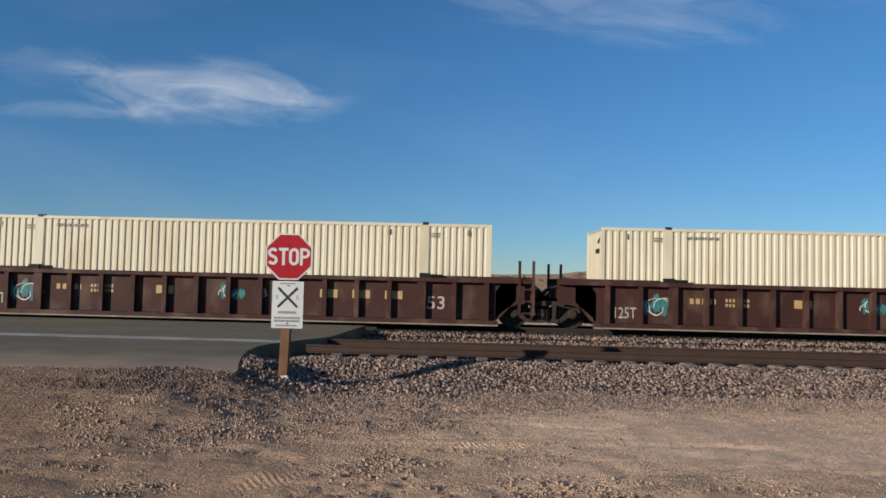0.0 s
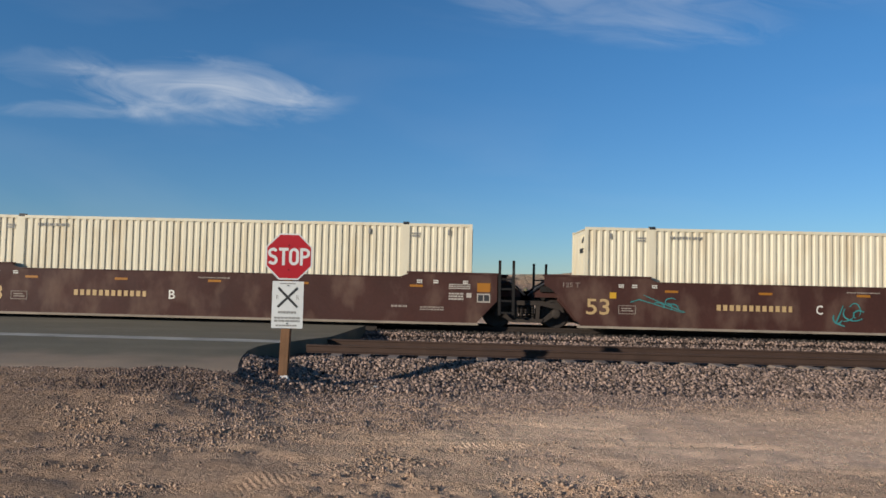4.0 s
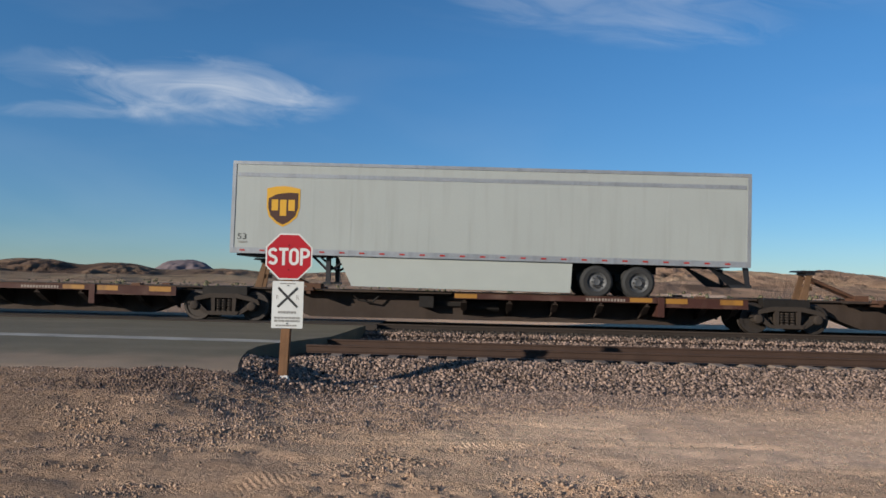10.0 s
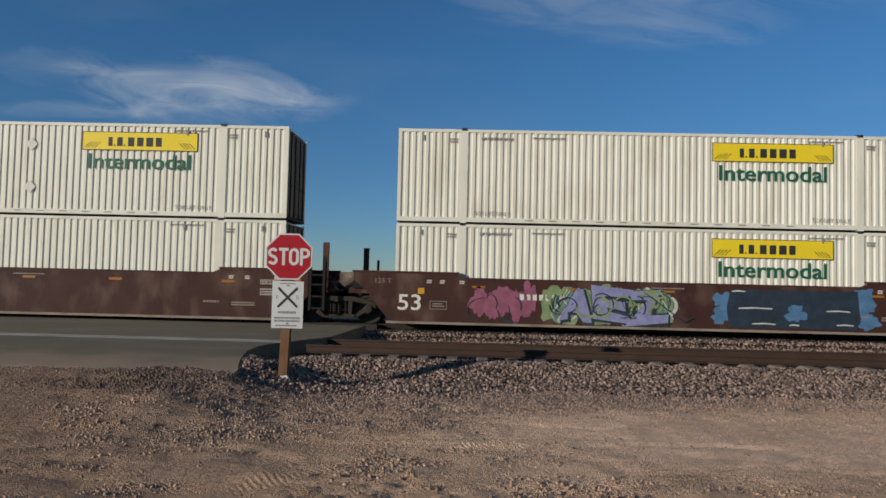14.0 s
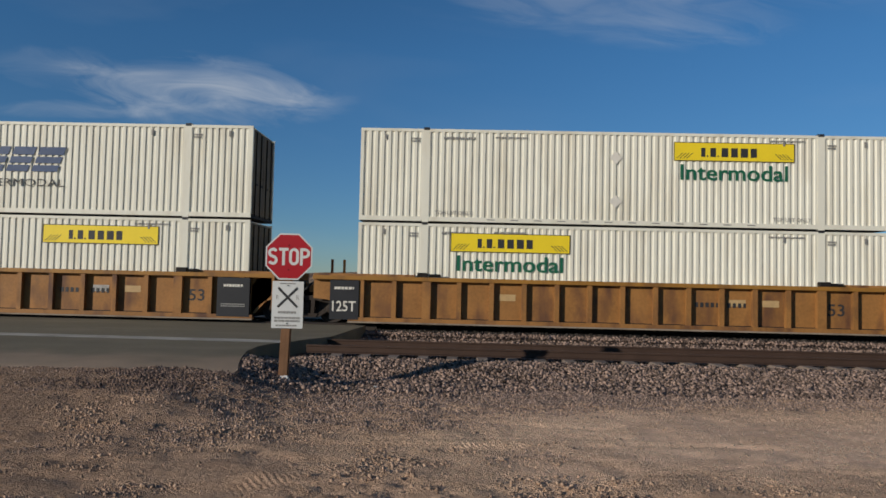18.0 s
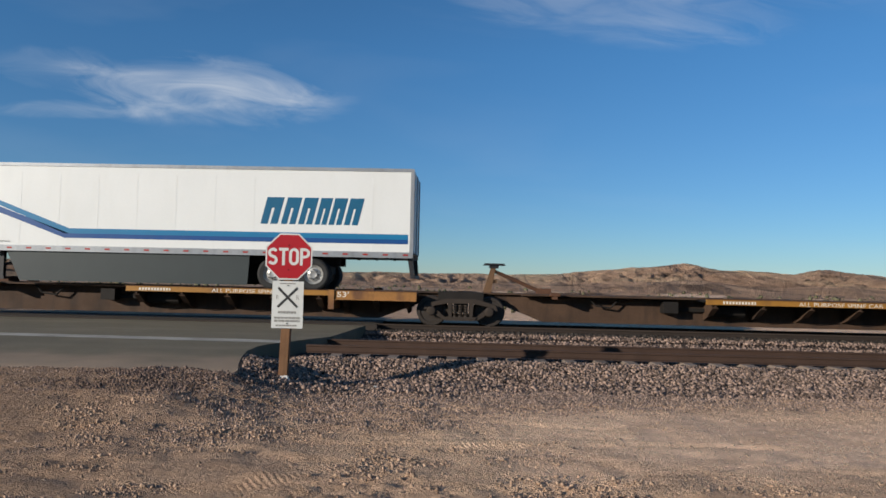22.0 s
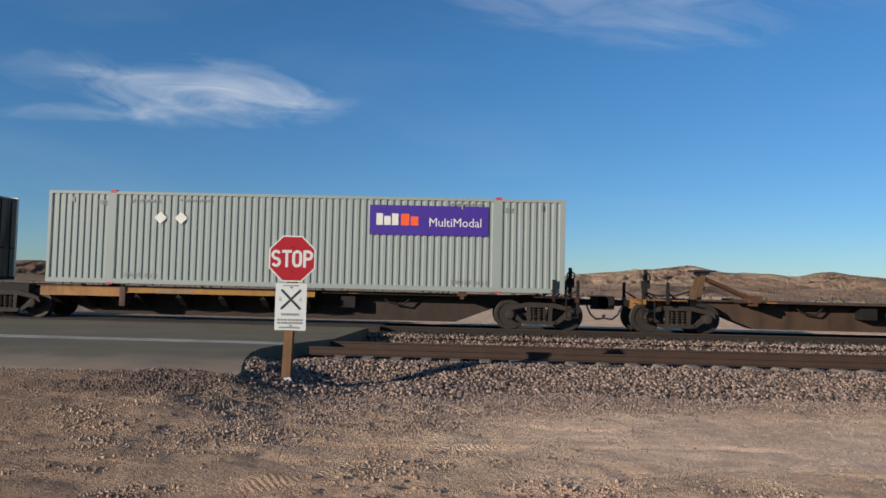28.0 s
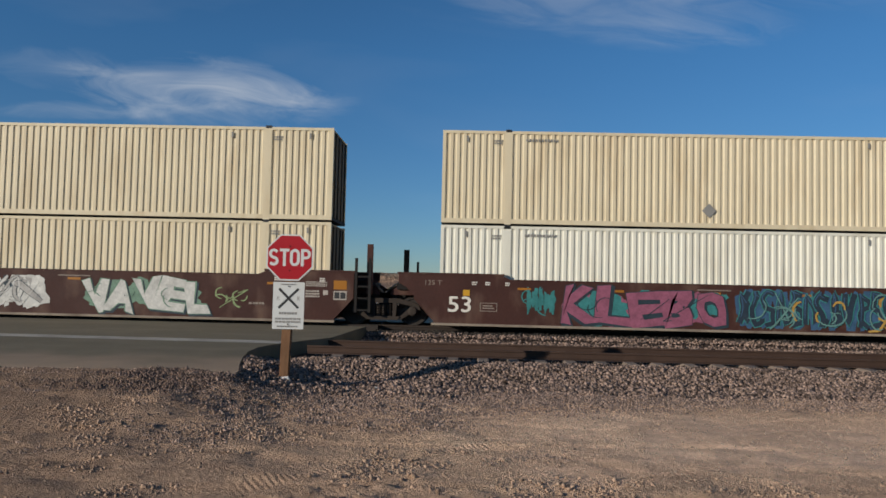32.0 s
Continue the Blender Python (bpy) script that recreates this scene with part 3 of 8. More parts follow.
        right.append(bm.verts.new((x + d.y * k, y - 0.0005 * i / len(pts), z - d.x * k)))
    for i in range(len(pts) - 1):
        bm.faces.new((left[i], right[i], right[i + 1], left[i + 1]))


def stroke_path(rnd, x, z, w, h, curved=False):
    """A bent, hooked or curling stroke inside a box."""
    kind = rnd.random()
    if kind < 0.7 and not curved:
        lean = rnd.uniform(-0.7, 0.7) * w
        pts = [(x - lean + rnd.uniform(-0.1, 0.1) * w, z + rnd.choice((-1, 1)) * rnd.uniform(0.3, 0.5) * h)]
        pts.append((x + lean + rnd.uniform(-0.15, 0.15) * w, z + (-0.42 if pts[0][1] > z else 0.42) * h * rnd.uniform(0.5, 1.1)))
        pts.append((pts[-1][0] + rnd.choice((-1, 1)) * rnd.uniform(0.15, 0.4) * w, pts[-1][1] + rnd.uniform(-0.25, 0.25) * h))
        pts = [(a, max(z - 0.5 * h, min(z + 0.5 * h, b))) for a, b in pts]
        out = []
        for (xa, za), (xb, zb) in zip(pts, pts[1:]):
            out += [(xa + (xb - xa) * i / 4, za + (zb - za) * i / 4) for i in range(4)]
        return out + [pts[-1]]
    r, a0, a1, e = rnd.uniform(0.15, 0.34) * h, rnd.uniform(0, 6.28), rnd.choice((-1, 1)) * rnd.uniform(1.6, 3.4), rnd.uniform(0.7, 1.5)
    zc = z + rnd.uniform(-0.2, 0.2) * h
    return [(x + r * e * math.cos(a0 + a1 * i / 12) + rnd.uniform(-0.01, 0.01), max(z - 0.5 * h, min(z + 0.5 * h, zc + r * math.sin(a0 + a1 * i / 12)))) for i in range(13)]


def shard(bm, rnd, x, z, r, lo, hi, y):
    """A flat angular patch of paint, taller than wide."""
    n = rnd.choice((3, 4, 4, 5))
    a0 = rnd.uniform(0, 6.28)
    lean = rnd.uniform(-0.5, 0.5)
    vs = []
    for i in range(n):
        a = a0 + i * 2 * math.pi / n + rnd.uniform(-0.3, 0.3)
        q = r * rnd.uniform(0.6, 1.3)
        dz = q * 1.5 * math.sin(a)
        vs.append(bm.verts.new((x + q * 0.75 * math.cos(a) + lean * dz, y, max(lo, min(hi, z + dz)))))
    bm.faces.new(vs)


def wildstyle(parent, cx, cz, w, h, y, ground, fills, edge, seed, label="", density=1.0, chunk=1.0):
    """An unreadable piece: a sprayed ground, shards of colour, and edged strokes and highlights woven over one another."""
    rnd = random.Random(seed)
    lo, hi = cz - h / 2, cz + h / 2
    if ground:
        bm = bmesh.new()
        n = max(3, round(w / 0.5))
        for j in range(n):
            blob(bm, cx - w / 2 + w * (j + 0.5) / n, cz + rnd.uniform(-0.04, 0.04) * h, 0.55 * w / n + 0.16, h * rnd.uniform(0.46, 0.54), y - 0.001 - 0.0001 * j, rnd.random(), rough=0.3)
        part("spray_patch", bm, ground, parent, label)
    sets = {m: bmesh.new() for m in (*fills, edge)}
    n = round(w * 16 * density)
    for k in range(n):
        shard(sets[rnd.choice((*fills, *fills, edge))], rnd, cx + rnd.uniform(-0.5, 0.5) * w, cz + rnd.uniform(-0.45, 0.45) * h, chunk * rnd.uniform(0.06, 0.22), lo, hi, y - 0.003 - 0.003 * k / n)
    n = max(3, round(w * 7.0 * density))
    for k in range(n):
        x = cx - w / 2 + w * (k + rnd.random()) / n
        path = stroke_path(rnd, x, cz, 0.5, h * 0.98)
        t = chunk * rnd.uniform(0.035, 0.10)
        yy = y - 0.0065 - 0.005 * k / n
        ribbon(sets[edge], path, t + 0.018, yy)
        ribbon(sets[rnd.choice(fills)], path, t, yy - 0.00015)
    for k in range(n):
        ribbon(sets[rnd.choice(fills[-2:])], stroke_path(rnd, cx + rnd.uniform(-0.5, 0.5) * w, cz, 0.4, h * 0.9), rnd.uniform(0.008, 0.018), y - 0.0125 - 0.001 * k / n)
    for m, bm in sets.items():
        part("scrawl", bm, m, parent)


def piece(parent, x0, x1, lo, hi, y, fill, edge, shine, seed, letters=4, thick=0.11, label=""):
    """A band of interlocking unreadable letter shapes, each one edged, filled and picked out with a highlight."""
    rnd = random.Random(seed)
    shapes = (((0.0, 0.0), (0.25, 1.0), (0.55, 0.05), (0.7, 0.5)), ((0.75, 0.9), (0.2, 1.0), (0.05, 0.6), (0.7, 0.45), (0.7, 0.1), (0.05, 0.0)), ((0.1, 1.0), (0.1, 0.05), (0.7, 0.0)),
              ((0.1, 0.0), (0.15, 1.0), (0.7, 0.8), (0.2, 0.5), (0.8, 0.0)), ((0.8, 0.8), (0.35, 1.0), (0.05, 0.5), (0.3, 0.0), (0.8, 0.2)), ((0.0, 1.0), (0.35, 0.1), (0.75, 1.0)), ((0.05, 0.05), (0.1, 0.9), (0.7, 0.1), (0.75, 1.0)))
    h, cell = hi - lo, (x1 - x0) / letters
    lines = bmesh.new(), bmesh.new(), bmesh.new()
    for k in range(letters):
        pts = [(x0 + cell * (k + 0.06 + 0.98 * a + rnd.uniform(-0.06, 0.06)), lo + h * (0.09 + 0.82 * b)) for a, b in rnd.choice(shapes)]
        # bend the strokes
        fine = []
        for (xa, za), (xb, zb) in zip(pts, pts[1:]):
            bow = rnd.uniform(-0.12, 0.12) * h
            fine += [(xa + (xb - xa) * i / 6 + bow * math.sin(math.pi * i / 6), za + (zb - za) * i / 6) for i in range(6)]
        fine.append(pts[-1])
        t = thick * rnd.uniform(0.8, 1.2)
        yy = y - 0.002 * k
        for bm, half, dy in ((lines[0], t + 0.032, 0.0), (lines[1], t, 0.0007)):
            rows = []
            for i, (px, pz) in enumerate(fine):
                a, b = fine[max(0, i - 1)], fine[min(len(fine) - 1, i + 1)]
                d = Vector((b[0] - a[0], b[1] - a[1])).normalized()
                rows.append([bm.verts.new((qx, yy - dy - 0.0006 * i / len(fine), max(lo, min(hi, qz)))) for qx, qz in ((px - d.y * half, pz + d.x * half), (px + d.y * half, pz - d.x * half))])
            for (a, b), (c, e) in zip(rows, rows[1:]):
                bm.faces.new((a, b, e, c))
        ribbon(lines[2], [(px - 0.25 * t, pz + 0.35 * t) for px, pz in fine[1:len(fine) // 2]], 0.016, yy - 0.0016)
    for bm, m in zip(lines, (edge, fill, shine)):
        part("graffiti_letters" if m == fill else "scrawl", bm, m, parent, label if m == fill else "")


def spikes(parent, x0, x1, lo, hi, y, mat, seed, count=14):
    """Quick sprayed barbs that stand out from the top and the foot of a piece."""
    rnd = random.Random(seed)
    bm = bmesh.new()
    for k in range(count):
        x, up = x0 + (x1 - x0) * (k + rnd.random()) / count, rnd.random() < 0.6
        z, d, lean = (hi, -1, rnd.uniform(-0.16, 0.16)) if up else (lo, 1, rnd.uniform(-0.1, 0.1))
        r = rnd.uniform(0.10, 0.34)
        ribbon(bm, [(x + lean, z), (x + 0.5 * lean, z + d * 0.5 * r), (x, z + d * r), (x + 0.09, z + d * 0.8 * r), (x + 0.16, z + d * 0.25 * r)], rnd.uniform(0.014, 0.028), y - 0.0004 * k)
    part("scrawl", bm, mat, parent)


def sprayed_ground(parent, x0, x1, lo, hi, mat, seed):
    """A patch of paint sprayed edge to edge under a piece."""
    bm = bmesh.new()
    n = max(2, round((x1 - x0) / 0.5))
    for j in range(n):
        blob(bm, x0 + (x1 - x0) * (j + 0.5) / n, (lo + hi) / 2, 0.6 * (x1 - x0) / n, (hi - lo) / 2, CAR_SIDE - 0.001 - 0.0002 * j, seed + j, rough=0.28)
    part("spray_patch", bm, mat, parent)


def throwup(parent, cx, cz, w, h, y, mat, seed, letters=5, label=""):
    """A row of tall overlapping bubble letters, drawn in outline only."""
    rnd = random.Random(seed)
    for k in range(letters):
        bm = bmesh.new()
        x = cx - w / 2 + w * (k + 0.5) / letters
        rx, rz = 0.62 * w / letters * rnd.uniform(0.85, 1.1), h * rnd.uniform(0.40, 0.5)
        ph, lean = rnd.uniform(0, 6.28), rnd.uniform(-0.15, 0.15)
        for f, gap in ((1.0, 0.0), (rnd.uniform(0.3, 0.5), 0.8)):
            path = []
            for i in range(25):
                a = ph + (2 * math.pi - gap) * i / 24
                q = f * (1 + 0.10 * math.sin(3 * a + ph))
                c, s_ = math.cos(a), math.sin(a)
                zz = rz * q * math.copysign(abs(s_) ** 0.7, s_)
                path.append((x + rx * q * math.copysign(abs(c) ** 0.7, c) + lean * zz, cz + zz))
            ribbon(bm, path, 0.026 if f == 1.0 else 0.016, y - 0.002 - 0.0003 * k)
        part("graffiti_letter", bm, mat, parent, label)


def scribble(parent, cx, cz, w, h, y, mat, seed, count=6, thick=0.022):
    """Thin sprayed lines and loops."""
    rnd = random.Random(seed)
    bm = bmesh.new()
    for k in range(count):
        ribbon(bm, stroke_path(rnd, cx + rnd.uniform(-0.5, 0.5) * w, cz, min(0.9, w), h, rnd.random() < 0.75), thick * rnd.uniform(0.7, 1.4), y - 0.002 - 0.0006 * k)
    part("scrawl", bm, mat, parent)


def graffiti(parent, words, cx, cz, w, h, y, fill, edge, back=None, seed=1, label="", swirls=0):
    """Spray-painted letters over a coloured ground, or loose strokes where there is no word."""
    rnd = random.Random(seed)
    for k, mat in enumerate(back or ()):
        bm = bmesh.new()
        for j in range(5):
            blob(bm, cx + (j - 2 + rnd.uniform(-0.4, 0.4)) * 0.2 * w, cz + rnd.uniform(-0.15, 0.15) * h, w * rnd.uniform(0.08, 0.15), h * rnd.uniform(0.25, 0.48), y - 0.001 - 0.001 * k - 0.0002 * j, rnd.random())
        part("spray_patch", bm, mat, parent)
    if words:
        warped("graffiti_shade", words, cx, cz, w, h, y - 0.005, "paint_dark", parent, seed, 0.09, 1.04, 0.05)
        warped("graffiti_outline", words, cx, cz, w, h, y - 0.0075, edge, parent, seed, 0.085, 1.02)
        warped("graffiti", words, cx, cz, w, h, y - 0.010, fill, parent, seed, 0.055, 0.98, 0.0, label)
        scribble(parent, cx, cz, w, h * 0.8, y - 0.013, edge, seed + 1, max(2, len(words)), 0.012)
    if swirls:
        scribble(parent, cx, cz, w, h, y - 0.008, fill, seed + 2, swirls, 0.02)


# ---- the ground ----
TRACK_Y = 23.5      # centre of the main track
SIDING_Y = 16.2     # centre of the rusty side track
SIDING_Z = -0.04


def smooth(a, b, x):
    x = max(0.0, min(1.0, (x - a) / (b - a)))
    return x * x * (3 - 2 * x)


def bumps(x, y, s, seed=0.0):
    return noise.noise((x / s, y / s, seed))


def ground_height(x, y):
    """Desert floor, two ballasted track beds and the low ramp by the crossing."""
    z = -0.415 + 0.04 * bumps(x, y, 6.0) + 0.035 * bumps(x, y * 1.6, 1.5, 5) + 0.024 * bumps(x, y, 0.45, 9)
    if 4 < y < 11.5 and abs(x) < 14:
        # soil churned up by turning wheels, in low ridges askew to the road
        churn = noise.noise(((x + 0.55 * y) * 0.55, (y - 0.4 * x) * 2.6, 17.0)) + 0.5 * noise.noise(((x + 0.55 * y) * 1.6, (y - 0.4 * x) * 6.0, 19.0))
        fine = noise.noise(((x + 0.55 * y) * 3.0, (y - 0.4 * x) * 11.0, 29.0))
        z += (0.034 * churn + 0.020 * max(0.0, fine)) * max(smooth(2.0, -0.8, x), smooth(6.9, 6.2, y)) * smooth(11.2, 9.8, y)
    if 4 < y < 13.5 and abs(x) < 14:
        rut = abs(noise.noise((x * 0.25 + 0.3 * y, y * 0.8 - 0.25 * x, 12.0)))
        z -= 0.03 * max(0.0, 1 - rut * 9) + 0.012 * noise.noise((x * 7, y * 7, 3.0))
        # broken clods close to the camera
        clod = smooth(0.05, 0.35, noise.noise((x * 0.7, y * 0.9, 31.0))) * smooth(9.2, 7.6, y)
        z += 0.10 * clod * abs(noise.noise((x * 4.0, y * 6.0, 21.0))) * max(smooth(1.5, -1.0, x), smooth(6.5, 5.9, y))
    # the ballast shoulder: a flat toe, then a steep bank up to the sleeper ends
    edge = 13.15 + 0.2 * bumps(x, 0, 2.5, 3)
    bed = -0.235 + 0.012 * bumps(x, y, 0.5, 4)
    side = smooth(edge, 14.3, y)
    spill = 0.07 * math.exp(-((x + 4.3) / 1.2) ** 2 - ((y - 12.0) / 1.3) ** 2) - 0.06 * smooth(-3.9, -2.6, x) * smooth(11.0, 12.6, y)
    ramp = smooth(-1.9, -4.1, x + 0.3 * bumps(0, y, 1.0, 6)) * smooth(7.0, 10.9, y) * 0.345
    z = z * (1 - side) + (bed + 0.012 * smooth(13.9, 14.3, y) * smooth(14.7, 14.5, y)) * side + (spill + ramp) * (1 - side)
    z -= 0.06 * math.exp(-((x + 3.6) / 0.3) ** 2) * smooth(12.2, 13.0, y) * smooth(15.8, 14.8, y)
    if y > 14.3:
        z -= 0.045 * smooth(14.45, 14.7, y)
    if y > 11.0:
        z = min(z, -0.105) if x < -3.2 else z
        z = min(z, -0.20 + 0.14 * smooth(11.6, 11.0, y)) if x < -3.95 else z
    if y > 17.6:
        dip = smooth(17.6, 19.0, y) * smooth(21.8, 20.4, y)
        z = bed - 0.10 * dip
    if y > 21.0:
        z = bed + 0.03 * smooth(21.0, 21.6, y)
    if y > 25.4:
        k = smooth(25.4, 28.5, y)
        z = z * (1 - k) + k * (-0.55 + 0.25 * bumps(x, y, 14.0, 2) * smooth(26, 60, y))
    if y > 90:
        k = smooth(90, 600, y)
        z = z * (1 - k) + k * (-0.6)
    return z


def spread(lo, hi, step, far, grow=1.16):
    xs = list(np.arange(lo, hi + 1e-6, step))
    d, x = step, hi
    while x < far:
        d *= grow
        x += d
        xs.append(x)
    d, x = step, lo
    low = []
    while x > -far:
        d *= grow
        x -= d
        low.append(x)
    return low[::-1] + xs


def sheet(name, xs, ys, height, mat):
    nx, ny = len(xs), len(ys)
    verts = [(x, y, height(x, y)) for y in ys for x in xs]
    i = np.arange((nx - 1) * (ny - 1))
    a = (i // (nx - 1)) * nx + i % (nx - 1)
    quads = np.stack((a, a + 1, a + nx + 1, a + nx), 1)
    me = bpy.data.meshes.new(name)
    me.from_pydata(verts, [], quads.tolist())
    me.polygons.foreach_set("use_smooth", [True] * len(me.polygons))
    me.materials.append(mat)
    return new(name, me)


def ground_material():
    m = bpy.data.materials.new("desert_dirt")
    m.use_nodes = True
    nt = m.node_tree
    bsdf = nt.nodes["Principled BSDF"]
    bsdf.inputs["Roughness"].default_value = 0.95
    bsdf.inputs["Specular IOR Level"].default_value = 0.2
    tc = nt.nodes.new("ShaderNodeTexCoord")

    def tex(scale, detail=5.0, rough=0.6, stretch=None, distort=0.0):
        src = tc.outputs["Object"]
        if stretch:
            mp = nt.nodes.new("ShaderNodeMapping")
            mp.inputs["Scale"].default_value = stretch
            mp.inputs["Rotation"].default_value = (0, 0, 0.5)
            nt.links.new(src, mp.inputs[0])
            src = mp.outputs[0]
        n = nt.nodes.new("ShaderNodeTexNoise")
        n.inputs["Scale"].default_value, n.inputs["Detail"].default_value, n.inputs["Roughness"].default_value = scale, detail, rough
        n.inputs["Distortion"].default_value = distort
        nt.links.new(src, n.inputs["Vector"])
        return n.outputs["Fac"]

    def ramp(src, stops):
        r = nt.nodes.new("ShaderNodeValToRGB")
        while len(r.color_ramp.elements) < len(stops):
            r.color_ramp.elements.new(0.5)
        for e, (p, c) in zip(r.color_ramp.elements, stops):
            e.position, e.color = p, (*c, 1)
        nt.links.new(src, r.inputs[0])
        return r.outputs[0]

    def mix(f, a, b, kind="MIX"):
        n = nt.nodes.new("ShaderNodeMix")
        n.data_type, n.blend_type = "RGBA", kind
        if isinstance(f, float):
            n.inputs["Factor"].default_value = f
        else:
            nt.links.new(f, n.inputs["Factor"])
        nt.links.new(a, n.inputs["A"])
        nt.links.new(b, n.inputs["B"])
        return n.outputs["Result"]

    broad = ramp(tex(0.35, 4, 0.55, (0.5, 1.3, 1), 0.6), ((0.3, (0.52, 0.348, 0.234)), (0.5, (0.58, 0.391, 0.265)), (0.7, (0.62, 0.43, 0.29))))
    grit = ramp(tex(26, 4, 0.7), ((0.3, (0.76, 0.75, 0.74)), (0.5, (1, 1, 1)), (0.72, (1.14, 1.13, 1.11))))
    mid = ramp(tex(3.2, 6, 0.65, (0.6, 1.6, 1)), ((0.32, (0.84, 0.82, 0.81)), (0.6, (1.06, 1.06, 1.06))))
    # paler silt away from the road
    sep = nt.nodes.new("ShaderNodeSeparateXYZ")
    nt.links.new(tc.outputs["Object"], sep.inputs[0])
    mr = nt.nodes.new("ShaderNodeMapRange")
    mr.interpolation_type = "SMOOTHSTEP"
    mr.inputs["From Min"].default_value, mr.inputs["From Max"].default_value = -6.5, 1.8
    nt.links.new(sep.outputs[0], mr.inputs["Value"])
    silt = ramp(mr.outputs[0], ((0.0, (0.62, 0.595, 0.565)), (0.5, (0.97, 0.94, 0.90)), (1.0, (1.28, 1.25, 1.20))))
    damp = ramp(tex(0.9, 6, 0.7, (0.8, 1.2, 1), 1.2), ((0.36, (0.88, 0.87, 0.86)), (0.5, (1, 1, 1)), (0.68, (1.03, 1.03, 1.02))))
    col = mix(1.0, mix(1.0, mix(1.0, mix(1.0, broad, mid, "MULTIPLY"), grit, "MULTIPLY"), silt, "MULTIPLY"), damp, "MULTIPLY")
    # stone dust under the ballast, darkened to paint shade into the gaps between stones
    wob = nt.nodes.new("ShaderNodeMath")
    wob.operation = "MULTIPLY_ADD"
    wob.inputs[1].default_value = 1.4
    nt.links.new(tex(1.1, 4, 0.6), wob.inputs[0])
    nt.links.new(sep.outputs[1], wob.inputs[2])
    bed = nt.nodes.new("ShaderNodeMapRange")
    bed.interpolation_type = "SMOOTHSTEP"
    bed.inputs["From Min"].default_value, bed.inputs["From Max"].default_value = 13.0, 13.9
    nt.links.new(wob.outputs[0], bed.inputs["Value"])
    far = nt.nodes.new("ShaderNodeMapRange")
    far.inputs["From Min"].default_value, far.inputs["From Max"].default_value = 26.5, 28.5
    far.inputs["To Min"].default_value, far.inputs["To Max"].default_value = 1.0, 0.0
    nt.links.new(sep.outputs[1], far.inputs["Value"])
    both = nt.nodes.new("ShaderNodeMath")
    both.operation = "MULTIPLY"
    nt.links.new(bed.outputs[0], both.inputs[0])
    nt.links.new(far.outputs[0], both.inputs[1])
    # the bed's colour drops to 0.4 from the main track's near shoulder onwards
    track_dark = nt.nodes.new("ShaderNodeMapRange")
    track_dark.inputs["From Min"].default_value, track_dark.inputs["From Max"].default_value = 21.5, 22.1
    track_dark.inputs["To Min"].default_value, track_dark.inputs["To Max"].default_value = 1.0, 0.4
    nt.links.new(sep.outputs[1], track_dark.inputs["Value"])
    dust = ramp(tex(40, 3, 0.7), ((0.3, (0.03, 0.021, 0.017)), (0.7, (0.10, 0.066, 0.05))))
    bed_colour = nt.nodes.new("ShaderNodeVectorMath")
    bed_colour.operation = "SCALE"
    nt.links.new(dust, bed_colour.inputs[0])
    nt.links.new(track_dark.outputs[0], bed_colour.inputs["Scale"])
    col = mix(both.outputs[0], col, bed_colour.outputs[0])
    bump = nt.nodes.new("ShaderNodeBump")
    bump.inputs["Strength"].default_value, bump.inputs["Distance"].default_value = 1.0, 0.065
    add = nt.nodes.new("ShaderNodeMath")
    add.operation = "MULTIPLY_ADD"
    add.inputs[1].default_value = 2.0
    nt.links.new(tex(5.0, 8, 0.75), add.inputs[0])
    soft = nt.nodes.new("ShaderNodeMath")
    soft.operation = "MULTIPLY"
    soft.inputs[1].default_value = 0.5
    nt.links.new(tex(30, 3, 0.7), soft.inputs[0])
    nt.links.new(soft.outputs[0], add.inputs[2])
    # tyre tracks: arcs pressed into the dirt, some with the tread's bars across them
    def calc(op, a, b=None, c=None):
        n = nt.nodes.new("ShaderNodeMath")
        n.operation = op
        for i, q in enumerate((a, b, c)):
            if isinstance(q, (int, float)):
                n.inputs[i].default_value = q
            elif q is not None:
                nt.links.new(q, n.inputs[i])
        return n.outputs[0]

    height = add.outputs[0]
    wear = None
    gap = tex(0.8, 3, 0.5)
    for cx, cy, r, half, tread in ((-8.0, 0.0, 7.8, 0.12, 1.0), (-8.0, 0.0, 9.5, 0.12, 0.8), (6.0, -1.0, 10.6, 0.12, 1.0), (6.0, -1.0, 8.9, 0.11, 0.5), (-6.0, 2.0, 7.35, 0.05, 0.0),
                                   (4.5, 3.0, 7.9, 0.13, 0.3), (4.5, 3.0, 9.3, 0.13, 0.3), (-14.0, -6.0, 19.4, 0.12, 0.6), (2.0, -9.0, 17.3, 0.12, 0.0)):
        dx, dy = calc("SUBTRACT", sep.outputs[0], cx), calc("SUBTRACT", sep.outputs[1], cy)
        dist = calc("SQRT", calc("MULTIPLY_ADD", dx, dx, calc("MULTIPLY", dy, dy)))
        off = calc("ABSOLUTE", calc("SUBTRACT", dist, r))
        inside = calc("MAXIMUM", calc("SUBTRACT", 1.0, calc("DIVIDE", off, half)), 0.0)
        inside = calc("MULTIPLY", calc("MINIMUM", calc("MULTIPLY", inside, 3.0), 1.0), calc("MINIMUM", calc("MULTIPLY", calc("MAXIMUM", calc("SUBTRACT", gap, 0.40), 0.0), 8.0), 1.0))
        bars_across = calc("SINE", calc("MULTIPLY", calc("ARCTAN2", dy, dx), r * 2 * math.pi / 0.055))
        press = calc("MULTIPLY", inside, calc("MULTIPLY_ADD", bars_across, -0.16 * tread, 0.30))
        height = calc("SUBTRACT", height, press)
